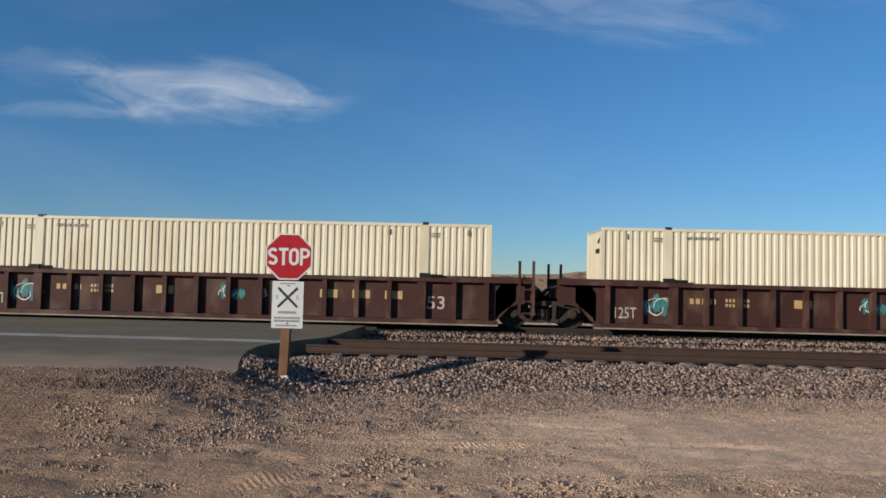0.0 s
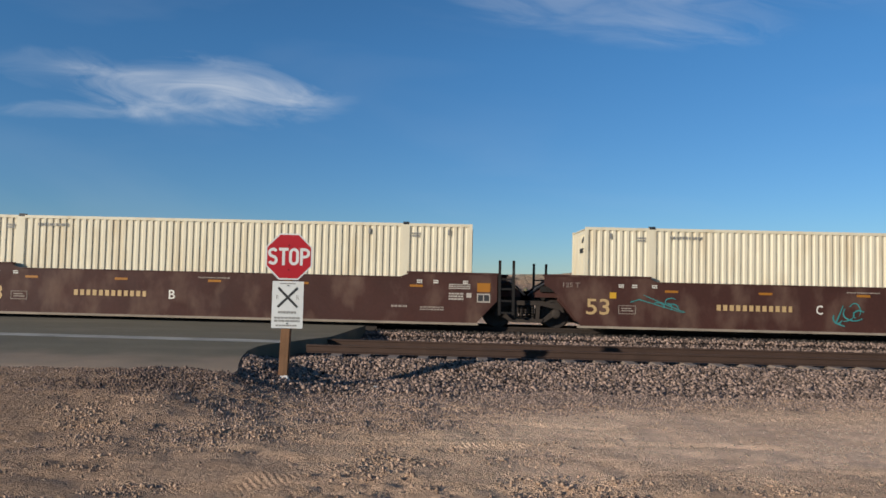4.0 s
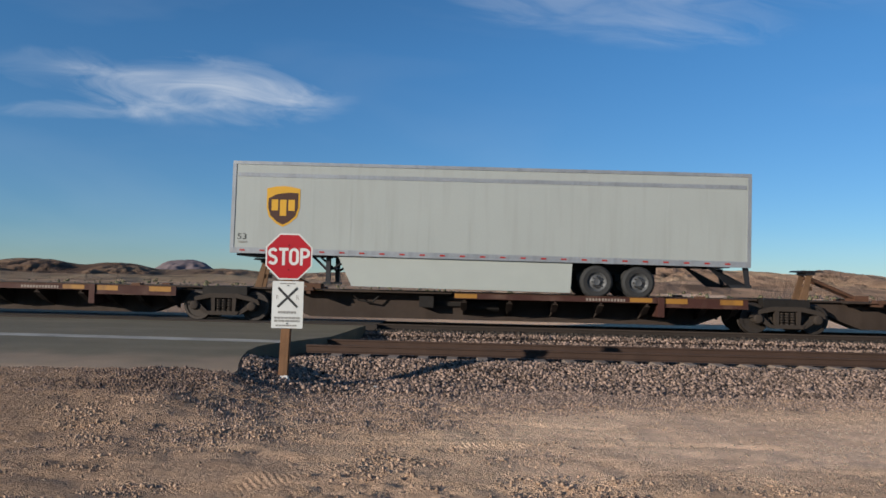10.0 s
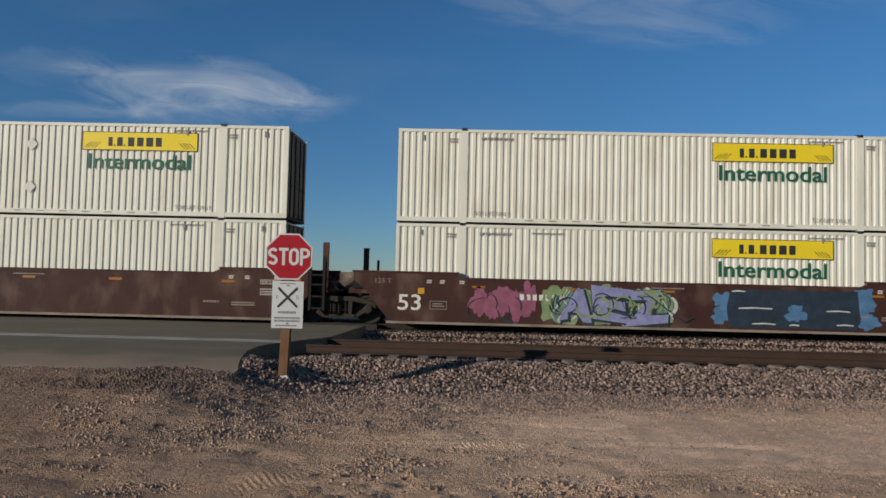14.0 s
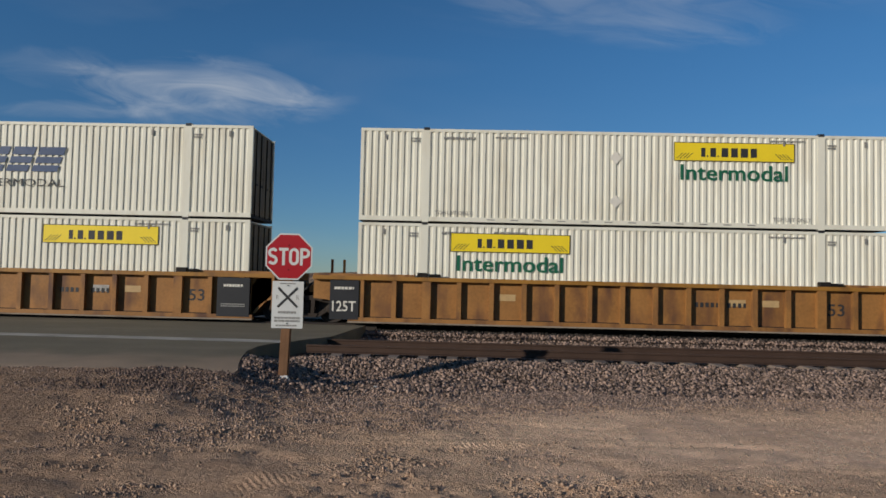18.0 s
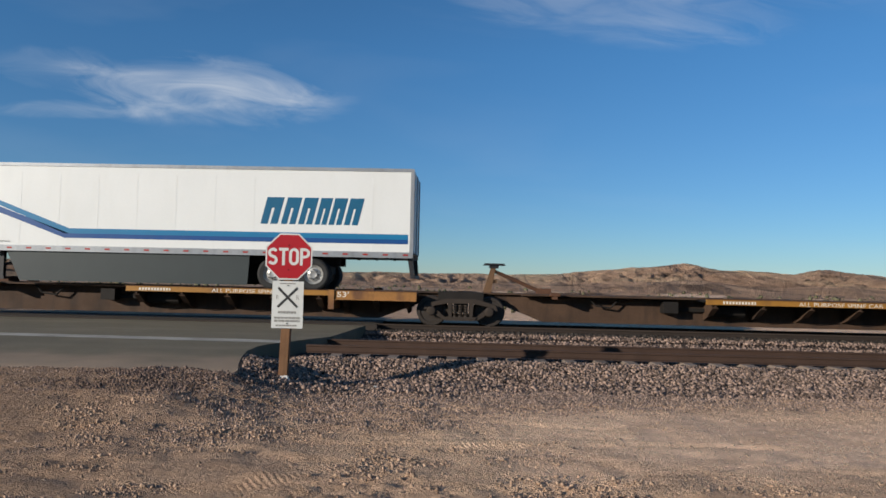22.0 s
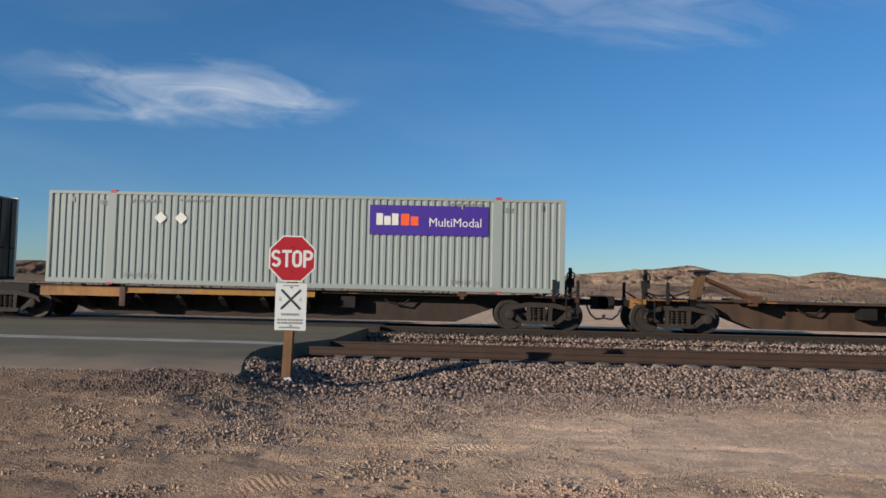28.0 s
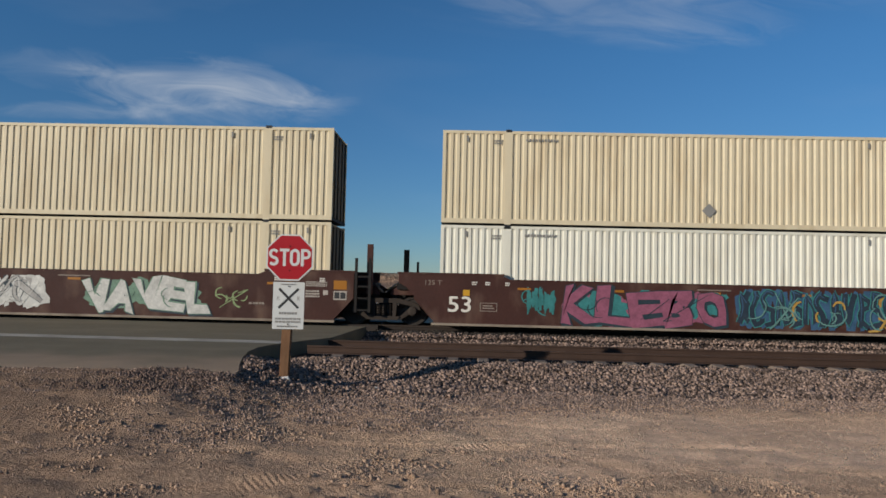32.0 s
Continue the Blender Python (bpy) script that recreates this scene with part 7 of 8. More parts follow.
        z0, z1 = 0.93, {"parcel": 3.88, "parcel_long": 3.80, "pup": 3.86}.get(kind, 3.70)
        W = 1.295
        box_part("body", (-h, h, -W, W, z0 + 0.18, z1 - 0.1), mat, root)
        bm = bmesh.new()
        n = max(6, round(length / 1.22))
        for k in range(n + 1):
            x = -h + 0.06 + (2 * h - 0.12) * k / n
            for y in (-W, W):
                s = 1 if y > 0 else -1
                box(bm, x - 0.03, x + 0.03, min(y, y + s * 0.0025), max(y, y + s * 0.0025), z0 + 0.2, z1 - 0.3)
        part("side_seams", bm, mat, root)
        for y in (-1, 1):
            bm = bmesh.new()
            a, b = sorted((y * (W + 0.02), y * (W - 0.05)))
            box(bm, -h - 0.01, h + 0.01, a, b, z0, z0 + 0.18)
            part("bottom_rail", bm, "aluminium" if kind != "parcel" else mat, root)
            bm = bmesh.new()
            box(bm, -h - 0.01, h + 0.01, a, b, z1 - 0.1, z1)
            part("top_rail", bm, "aluminium", root)
            if kind.startswith("parcel"):
                bm = bmesh.new()
                box(bm, -h + 0.15, h - 0.15, min(y * W, y * (W + 0.012)), max(y * W, y * (W + 0.012)), z1 - 0.48, z1 - 0.36)
                part("side_strip", bm, "aluminium", root)
            for x in (-h, h):
                d = 1 if x > 0 else -1
                bm = bmesh.new()
                box(bm, min(x + d * 0.015, x - d * 0.10), max(x + d * 0.015, x - d * 0.10), a, b, z0 + 0.18, z1 - 0.1)
                part("corner_post", bm, "aluminium", root)
        box_part("roof", (-h, h, -W + 0.05, W - 0.05, z1 - 0.1, z1 - 0.03), "aluminium", root)
        bm = bmesh.new()
        x = -h + 0.3
        k = 0
        while x < h - 0.2:
            box(bm, x, x + 0.16, -W - 0.026, -W - 0.02, z0 + 0.07, z0 + 0.12)
            x += 0.62 if length > 10 else 0.55
            k += 1
        part("reflector_tape", bm, "ink_red", root)
        # rear doors and bumper
        xr = -nose * h
        for y0, y1 in ((-W + 0.12, -0.01), (0.01, W - 0.12)):
            bm = bmesh.new()
            box(bm, min(xr, xr - nose * 0.04), max(xr, xr - nose * 0.04), y0, y1, z0 + 0.15, z1 - 0.15)
            door = part("door", bm, mat, root)
            bm = bmesh.new()
            bar(bm, (xr - nose * 0.06, (y0 + y1) / 2, z0 + 0.15), (xr - nose * 0.06, (y0 + y1) / 2, z1 - 0.15), 0.02)
            part("lock_rod", bm, "aluminium", door)
        for y in (-1.1, 1.1):
            bm = bmesh.new()
            prism(bm, [(xr, z0), (xr + nose * 0.16, z0), (xr + nose * 0.07, 0.5 + g), (xr - nose * 0.06, 0.5 + g)], y - 0.04, y + 0.04)
            part("bumper_leg", bm, "black", root)
            if kind.startswith("parcel") and length > 10:
                bm = bmesh.new()
                prism(bm, [(xr + nose * 1.25, z0), (xr + nose * 1.10, z0), (xr + nose * 0.52, 0.45 + g), (xr + nose * 0.02, 0.45 + g), (xr + nose * 0.02, 0.53 + g), (xr + nose * 0.62, 0.53 + g)], y - 0.03, y + 0.03)
                part("bumper_brace", bm, "black", root)
        box_part("rear_bumper", (min(xr - nose * 0.08, xr + nose * 0.02), max(xr - nose * 0.08, xr + nose * 0.02), -1.2, 1.2, 0.44 + g, 0.54 + g), "black", root)
        # running gear
        rim = {"parcel": "dark_rim", "parcel_long": "dark_rim", "reefer": "rim", "plain": "rim", "pup": "rim"}[kind]
        back = 3.05 if kind == "reefer" else 3.35
        axles = (xr + nose * 0.72,) if length < 10 else (xr + nose * back, xr + nose * (back + 1.27))
        for x in axles:
            axle_group(root, x, rim, 0.5 + g)
        bm = bmesh.new()
        a, b = sorted((axles[0] - nose * 0.7, axles[-1] + nose * 0.9))
        for y in (-0.5, 0.5):
            box(bm, a, b, y - 0.05, y + 0.05, 0.66, z0)
        for x in axles:
            box(bm, x - 0.35, x + 0.35, -0.62, 0.62, 0.52 + g, 0.66)
        part("slider", bm, "dark_steel", root)
        bm = bmesh.new()
        for k in range(int(length / 0.6)):
            box(bm, -h + 0.3 + k * 0.6, -h + 0.36 + k * 0.6, -1.2, 1.2, z0 - 0.02, z0 + 0.06)
        part("cross_members", bm, "dark_steel", root)
        xn = nose * h
        xl = xn - nose * (2.3 if length < 10 else 3.0)
        bm = bmesh.new()
        for y in (-0.85, 0.85):
            box(bm, xl - 0.07, xl + 0.07, y - 0.07, y + 0.07, 0.24 + g, z0)
            box(bm, xl - 0.13, xl + 0.13, y - 0.13, y + 0.13, 0.17 + g, 0.24 + g)
            bar(bm, (xl, y, 0.45), (xl - nose * 0.75, y * 0.8, z0), 0.04)
            bar(bm, (xl, y, 0.45), (xl + nose * 0.55, y * 0.8, z0), 0.04)
        bar(bm, (xl, -0.8, 0.55), (xl, 0.8, 0.55), 0.04)
        part("landing_gear", bm, "black", root)
        box_part("kingpin_plate", (min(xn - nose * 0.15, xn - nose * 1.6), max(xn - nose * 0.15, xn - nose * 1.6), -1.1, 1.1, z0 - 0.07, z0), "black", root)
        if kind in ("parcel_long", "reefer", "plain", "pup"):
            a = axles[-1] + nose * 0.75
            b = xl - nose * (0.45 if length > 10 else 0.3)
            m = {"parcel_long": "grey_skirt", "plain": "skirt", "reefer": "dark_skirt", "pup": "grey_skirt"}[kind]
            for y in (-1.22, 1.22):
                bm = bmesh.new()
                prism(bm, [(a, z0), (a + nose * 0.05, 0.14 + g), (b - nose * 0.35, 0.14 + g), (b + nose * 0.1, z0)], y - 0.012, y + 0.012)
                part("side_skirt", bm, m, root)
        if kind == "reefer":
            bm = bmesh.new()
            a, b = sorted((xn, xn + nose * 0.5))
            box(bm, a, b, -0.95, 0.95, z0 + 0.65, z1 - 0.25)
            bmesh.ops.bevel(bm, geom=bm.edges[:], offset=0.06, segments=2, affect="EDGES")
            unit = part("cooling_unit", bm, "trailer_white", root, "white front cooling unit with dark grille")
            bm = bmesh.new()
            for k in range(7):
                z = z1 - 0.4 - k * 0.12
                box(bm, min(xn + nose * 0.47, xn + nose * 0.52), max(xn + nose * 0.47, xn + nose * 0.52), -0.8, 0.8, z - 0.04, z + 0.04)
                box(bm, a + 0.06, b - 0.06, -0.965, -0.94, z - 0.05, z + 0.04)
            part("grille", bm, "black", unit)
        label = {"parcel": "pale grey 28-foot box trailer with a brown shield", "parcel_long": "pale grey 53-foot box trailer with a brown shield",
                 "reefer": "white refrigerated trailer with a blue stripe", "plain": "plain white 53-foot box trailer with cream skirts", "pup": "dull aluminium 28-foot trailer with a green band"}[kind]
        tagged(root, label, "trailer", "trailers on the train")
        root["nose"] = nose
        return root

    return template(("trailer", kind, length, nose), build)


def shield_logo(tr, x, z=2.42):
    y = -1.30

    def shield(s, ox=0.0):
        return [(x + ox + a * s, z + b * s) for a, b in ((-0.5, 0.52), (-0.25, 0.58), (0, 0.6), (0.25, 0.58), (0.5, 0.52), (0.5, -0.05), (0.42, -0.32), (0.2, -0.52), (0, -0.62), (-0.2, -0.52), (-0.42, -0.32), (-0.5, -0.05))]

    bm = bmesh.new()
    prism(bm, shield(1.04), y - 0.003, y)
    part("shield", bm, "logo_gold", tr, "gold-edged brown shield")
    bm = bmesh.new()
    prism(bm, [(x + a * 0.93, z + b * 0.93) for a, b in ((-0.5, 0.25), (-0.2, 0.40), (0.2, 0.46), (0.5, 0.44), (0.5, -0.05), (0.42, -0.32), (0.2, -0.52), (0, -0.62), (-0.2, -0.52), (-0.42, -0.32), (-0.5, -0.05))], y - 0.006, y - 0.003)
    part("shield_face", bm, "logo_brown", tr)
    bm = bmesh.new()
    for a, w, lo, hi in ((-0.36, 0.2, -0.14, 0.2), (-0.1, 0.2, -0.3, 0.2), (0.16, 0.2, -0.14, 0.2)):
        box(bm, x + a, x + a + w, y - 0.009, y - 0.006, z + lo, z + hi)
    part("shield_mark", bm, "logo_gold", tr)


def chassis(nose):
    """A red container chassis: two long beams, cross members, tandem wheels and landing gear."""
    def build():
        root = new("container_chassis")
        z0 = 0.84
        bm = bmesh.new()
        for y in (-0.48, 0.48):
            box(bm, -8.0, 8.0, y - 0.06, y + 0.06, 0.60, z0 - 0.002)
        for k in range(14):
            x = -7.6 + k * 1.17
            box(bm, x - 0.05, x + 0.05, -1.2, 1.2, 0.70, z0 - 0.004)
        part("chassis_frame", bm, "dark_steel", root)
        xr = -nose * 8.05
        bm = bmesh.new()
        box(bm, min(xr, xr + nose * 0.25), max(xr, xr + nose * 0.25), -1.24, 1.24, 0.52, z0)
        box(bm, min(xr - nose * 0.1, xr), max(xr - nose * 0.1, xr), -1.2, 1.2, 0.25, 0.36)
        for y in (-0.7, 0.7):
            box(bm, xr - 0.05, xr + 0.05, y - 0.05, y + 0.05, 0.3, 0.6)
        box(bm, min(xr + nose * 0.2, xr + nose * 4.6), max(xr + nose * 0.2, xr + nose * 4.6), -0.8, -0.7, 0.5, 0.66)
        part("rear_bolster", bm, "red_steel", root)
        for x in (xr + nose * 2.75, xr + nose * 4.05):
            axle_group(root, x, "rim", 0.5 + GEAR)
        xl = nose * 8.05 - nose * 3.45
        for y in (-0.9, 0.9):
            bm = bmesh.new()
            box(bm, xl - 0.08, xl + 0.08, y - 0.08, y + 0.08, 0.24 + GEAR, 0.8)
            box(bm, xl - 0.14, xl + 0.14, y - 0.14, y + 0.14, 0.17 + GEAR, 0.24 + GEAR)
            bar(bm, (xl, y, 0.35), (xl - nose * 0.6, y * 0.6, 0.7), 0.04)
            part("landing_leg", bm, "red_steel", root)
        box_part("kingpin_plate", (min(nose * 6.6, nose * 8.1), max(nose * 6.6, nose * 8.1), -1.2, 1.2, 0.74, z0), "dark_steel", root)
        tagged(root, "red and black container chassis with white wheel rims", "trailer chassis", "trailers on the train")
        return root

    return template(("chassis", nose), build)

# ---- the consist, from the head end backwards ----
def stack(s, *boxes):
    """Containers in a well: the lower first."""
    out = []
    for k, ob in enumerate(boxes):
        if ob is not None:
            on_train(ob, s)
            ob["lift"] = 0.245 + k * (CONTAINER_H + 0.045)
            out.append(ob)
    return out


def cream(mat="cream"):
    return container(mat, "plain")


def hunt(lowfrac, panel="logo_yellow", words=True):
    ob = container("white", "intermodal")
    intermodal_logo(ob, lowfrac, panel, words)
    return ob


def ribbed_brown_car():
    for s, e in ((12.3, ("A", "A")), (-7.2, ("E", "A"))):
        car = on_train(well_car("ribbed", "brown", *e), s + 1.0)
        stack(s + 1.0, cream())
        y = RIB_FACE
        lettering("bay_length", "53", 6.4, 0.72, 0.55, 0.4, y, "ink_stencil", car, "", 0.01)
        lettering("load_limit", "125T", -7.33, 0.55, 0.66, 0.34, y - 0.004, "ink_stencil", car, "", 0.01)
        bars("car_number", -5.0, 0.95, 0.8, 0.26, y, "ink_cream", car, 1, 5)
        bars("car_number", -3.95, 0.92, 0.75, 0.3, y, "ink_cream", car, 2, 6)
        graffiti(car, "", -6.5, 0.85, 0.8, 0.75, y, "paint_white", "paint_white", ("paint_teal",), 3, "", 4)
        graffiti(car, "", 0.1, 0.9, 0.7, 0.55, y, "paint_white", "paint_white", ("paint_teal",), 5, "", 4)
        lettering("unit_letter", "B", 1.1, 0.9, 0.2, 0.26, y, "ink_white", car, "", 0.01)
        for x in (-2.0, 3.1, 4.1, 5.1):
            box_part("data_panel", (x - 0.27, x + 0.27, y - 0.003, y, 0.8, 1.05), "ink_cream", car)


ribbed_brown_car()


def smooth_unit(s, ends, seed, mat="brown", number="53", ncol="ink_cream", nx=-6.75):
    car = on_train(well_car("smooth", mat, *ends), s)
    markings(car, "ink_cream", -1.505, seed, number=number, ncol=ncol, nx=nx)
    return car


def unit_letter(car, words, x, z=0.78, mat="ink_white"):
    lettering("unit_letter", words, x, z, 0.2, 0.28, CAR_SIDE, mat, car, "", 0.01)


def car_253():
    c = smooth_unit(-30.0, ("A", "E"), 3)
    road_number(c, 4.3, 0.78, 1.05, "ink_white")
    unit_letter(c, "B", 1.25, mat="ink_stencil")
    scribble(c, 5.7, 0.85, 1.5, 1.0, CAR_SIDE - 0.004, "ink_faded", 301, 11, 0.02)
    bm = bmesh.new()
    blob(bm, -2.9, 0.95, 0.55, 0.35, CAR_SIDE, 4)
    blob(bm, -0.9, 1.0, 0.45, 0.25, CAR_SIDE, 9)
    part("spray_patch", bm, "buffed", c)
    stack(-30.0, cream())
    c = smooth_unit(-49.62, ("A", "A"), 4, number="")
    sprayed_ground(c, -7.9, -6.3, 0.45, 1.58, "paint_mint", 40)
    scribble(c, -7.1, 1.0, 1.4, 0.9, CAR_SIDE - 0.006, "paint_brown", 921, 7, 0.05)
    scribble(c, -7.1, 1.0, 1.4, 1.0, CAR_SIDE - 0.010, "paint_white", 922, 5, 0.02)
    sprayed_ground(c, -6.8, -3.7, 0.16, 0.85, "paint_rose", 50)
    sprayed_ground(c, -6.6, -3.7, 0.75, 1.46, "paint_lilac", 60)
    piece(c, -6.5, -3.6, 0.18, 0.80, CAR_SIDE - 0.006, "paint_pink", "paint_rose", "paint_lavender", 911, 6, 0.07)
    scribble(c, -5.1, 0.5, 2.8, 0.6, CAR_SIDE - 0.016, "paint_lavender", 923, 12, 0.02)
    piece(c, -6.6, -3.6, 0.66, 1.44, CAR_SIDE - 0.026, "paint_purple", "paint_lilac", "paint_lavender", 902, 6, 0.06, "purple and rose woven graffiti")
    sprayed_ground(c, -3.9, 0.0, 0.16, 1.44, "paint_mint", 70)
    sprayed_ground(c, -3.6, -0.2, 0.3, 1.3, "paint_lime", 75)
    piece(c, -3.9, -0.1, 0.18, 1.42, CAR_SIDE - 0.004, "paint_blue", "paint_teal", "paint_mint", 931, 7, 0.06)
    piece(c, -3.8, -0.2, 0.20, 1.40, CAR_SIDE - 0.020, "paint_peach", "paint_blue", "paint_white", 903, 5, 0.13, "peach and teal woven graffiti")
    scribble(c, -2.0, 0.8, 3.4, 1.1, CAR_SIDE - 0.031, "paint_mint", 913, 12, 0.022)
    sprayed_ground(c, -0.2, 3.5, 0.16, 1.44, "paint_teal", 80)
    piece(c, -0.2, 3.6, 0.18, 1.42, CAR_SIDE - 0.006, "paint_navy", "paint_mint", "paint_mint", 932, 6, 0.12, "navy letters edged in mint")
    scribble(c, 1.7, 0.8, 3.4, 1.1, CAR_SIDE - 0.019, "paint_mint", 933, 14, 0.025)
    scribble(c, 1.7, 0.8, 3.4, 1.1, CAR_SIDE - 0.029, "paint_navy", 934, 10, 0.03)
    sprayed_ground(c, 4.1, 5.3, 0.2, 1.2, "paint_pink", 90)
    scribble(c, 4.7, 0.7, 1.0, 0.9, CAR_SIDE - 0.006, "paint_mint", 935, 6, 0.04)
    scribble(c, 4.7, 0.7, 1.0, 0.9, CAR_SIDE - 0.010, "paint_dark", 936, 5, 0.02)
    stack(-49.62, cream())
    c = smooth_unit(-69.27, ("E", "A"), 5, ncol="ink_white", nx=-7.2)
    unit_letter(c, "A", 0.0)
    road_number(c, -2.2, 0.82, 1.0, "ink_grey", seed=8)
    stack(-69.27, cream())


car_253()


def car_255():
    c = smooth_unit(-93.05, ("A", "E"), 6)
    road_number(c, -2.6, 0.8, 2.2)
    unit_letter(c, "A", -1.1)
    railway_emblem(c, 3.2, 0.72, 2.9)
    graffiti(c, "", -6.0, 0.95, 1.1, 0.5, CAR_SIDE, "paint_teal", "paint_teal", None, 21, "", 6)
    sprayed_ground(c, 0.7, 1.7, 0.42, 0.98, "paint_teal", 122)
    scribble(c, 1.2, 0.7, 0.9, 0.6, CAR_SIDE - 0.006, "paint_navy", 22, 6, 0.02)
    throwup(c, -3.9, 0.92, 2.6, 0.9, CAR_SIDE - 0.004, "ink_faded", 23, 5, "thin outlined bubble graffiti")
    bm = bmesh.new()
    blob(bm, -3.35, 1.02, 0.24, 0.17, CAR_SIDE - 0.016, 31, rough=0.5)
    part("spray_patch", bm, "paint_yellow", c)
    throwup(c, 2.7, 1.12, 2.2, 0.42, CAR_SIDE - 0.012, "paint_silver", 24, 5, "small outlined bubble graffiti")
    sprayed_ground(c, 4.6, 5.3, 0.3, 0.62, "paint_teal", 125)
    b = cream()
    graffiti(b, "", -7.1, 2.5, 0.5, 0.35, FACE, "paint_dark", "paint_dark", ("paint_white",), 4, "", 5)
    stack(-93.05, b)
    c = smooth_unit(-112.6, ("A", "A"), 7, nx=-7.7)
    road_number(c, -3.0, 0.78, 2.3)
    unit_letter(c, "C", -1.1)
    railway_emblem(c, 3.0, 0.72, 2.9)
    graffiti(c, "", -5.6, 0.8, 1.3, 0.6, CAR_SIDE, "paint_teal", "paint_teal", None, 31, "", 6)
    graffiti(c, "", -0.1, 0.65, 1.2, 0.7, CAR_SIDE, "paint_teal", "paint_teal", None, 32, "", 6)
    lettering("graffiti", "MK", 5.0, 0.85, 0.7, 0.6, CAR_SIDE, "paint_white", c, "", 0.02, 0.2)
    stack(-112.6, cream())
    c = smooth_unit(-132.2, ("E", "A"), 8)
    road_number(c, -3.0, 0.78, 2.3)
    unit_letter(c, "B", -1.1)
    stack(-132.2, cream())


car_255()


def car_254():
    c = smooth_unit(-156.1, ("A", "E"), 9)
    road_number(c, -3.2, 0.8, 2.7)
    stack(-156.1, cream())
    c = smooth_unit(-175.5, ("A", "A"), 10, nx=-7.62)
    unit_letter(c, "C", -2.1, 0.85, "ink_cream")
    railway_emblem(c, 2.6, 0.7, 2.7)
    scribble(c, -5.3, 0.75, 0.7, 0.6, CAR_SIDE, "paint_silver", 41, 6, 0.012)
    scribble(c, -3.2, 0.5, 3.0, 0.4, CAR_SIDE, "paint_silver", 45, 5, 0.012)
    scribble(c, 4.6, 0.7, 1.6, 0.8, CAR_SIDE, "paint_silver", 42, 5, 0.014)
    warped("graffiti", "LER", 0.5, 1.05, 1.9, 0.5, CAR_SIDE, "paint_white", c, 46, 0.03, 1.0, 0.0, "white dripping graffiti letters")
    throwup(c, 6.2, 0.6, 1.4, 0.7, CAR_SIDE, "paint_silver", 43, 3, "outlined bubble graffiti letters")
    c = smooth_unit(-195.1, ("E", "A"), 11)
    railway_emblem(c, -2.2, 0.7, 2.9)
    unit_letter(c, "A", -0.1, 0.72)
    road_number(c, 3.9, 0.72, 2.8)
    scribble(c, 1.6, 0.7, 2.4, 1.0, CAR_SIDE, "paint_silver", 44, 7, 0.013)


car_254()


def spine(a, b, ends, mat, deck, hitches=(-1,), end=1, seed=1):
    """a: the left bogie, b: the right bogie; end: the end that carries the wheel deck."""
    drop = 0.0 if a > -264 else LOW_DECK     # the twin-trailer car rides higher
    car = on_train(spine_car(mat, deck, b - a, *ends, hitches, end, drop), (a + b) / 2)
    h = (b - a) / 2
    if mat == "yellow":
        lettering("car_type", "ALL PURPOSE SPINE CAR", end * (h - 6.4), 1.10 - drop, 2.5, 0.12, -1.484, "ink_white", car, "white words ALL PURPOSE SPINE CAR")
        bars("car_number", end * (h - 9.4), 1.10 - drop, 1.0, 0.13, -1.484, "ink_white", car, 1, seed)
    else:
        bars("car_number", end * (h - 5.6), 1.10 - drop, 1.2, 0.13, -1.484, "ink_faded", car, 1, seed)
    return car


def put(ob, s, z=DECK_Z, lean=0.0):
    """lean: degrees by which the +x end hangs lower."""
    on_train(ob, s)
    ob["lift"], ob["lean"] = z, lean
    return ob


LONG_Z = DECK_Z - LOW_DECK - GEAR


def parcel_trailer(s, nose, length=8.5):
    long = length > 10
    tr = put(trailer("parcel_long" if long else "parcel", length, nose), s, LONG_Z if long else DECK_Z, -0.4 * nose if long else -0.3 * nose)
    if length < 10:
        shield_logo(tr, nose * (length / 2 - 1.55))
    else:
        shield_logo(tr, nose * (length / 2 - 1.6))
        lettering("fleet_length", "53", nose * (length / 2 - 0.35), 1.45, 0.28, 0.18, -1.302, "ink_black", tr)
    bars("fleet_number", nose * (length / 2 - 0.4), 1.28, 0.3, 0.08, -1.302, "ink_grey", tr, 1, 2)
    return tr


spine(-226.6, -208.9, ("A", "E"), "brown", "brown", (-1, 1), -1)
parcel_trailer(-212.85, 1)
parcel_trailer(-222.0, -1)
spine(-245.2, -226.6, ("A", "A"), "brown", "brown", (-1, 1), -1)
spine(-262.95, -245.2, ("E", "A"), "brown", "brown", (-1, 1), 1)
parcel_trailer(-259.4, -1)
# five-platform car with long parcel trailers
spine(-283.65, -267.6, ("A", "E"), "brown", "yellow_clean", (1,), -1, 3)
parcel_trailer(-275.07, 1, 15.95)
spine(-301.05, -283.65, ("A", "A"), "brown", "yellow_clean", (-1,), 1, 4)
spine(-318.43, -301.05, ("A", "A"), "brown", "brown", (-1,), 1, 5)
parcel_trailer(-310.25, -1, 15.95)
spine(-335.83, -318.43, ("A", "A"), "brown", "brown", (-1,), 1, 6)
spine(-352.4, -335.83, ("E", "A"), "brown", "yellow_clean", (-1,), 1, 7)
parcel_trailer(-345.04, -1, 15.95)


def car_4():
    c = smooth_unit(-366.5, ("A", "E"), 21, nx=-7.65)
    sprayed_ground(c, 1.3, 6.3, 0.2, 1.34, "paint_yellow", 140)
    piece(c, 1.0, 6.0, 0.2, 1.42, CAR_SIDE - 0.005, "paint_navy", "paint_white", "paint_sky", 51, 6, 0.15, "white-edged navy graffiti on ochre")
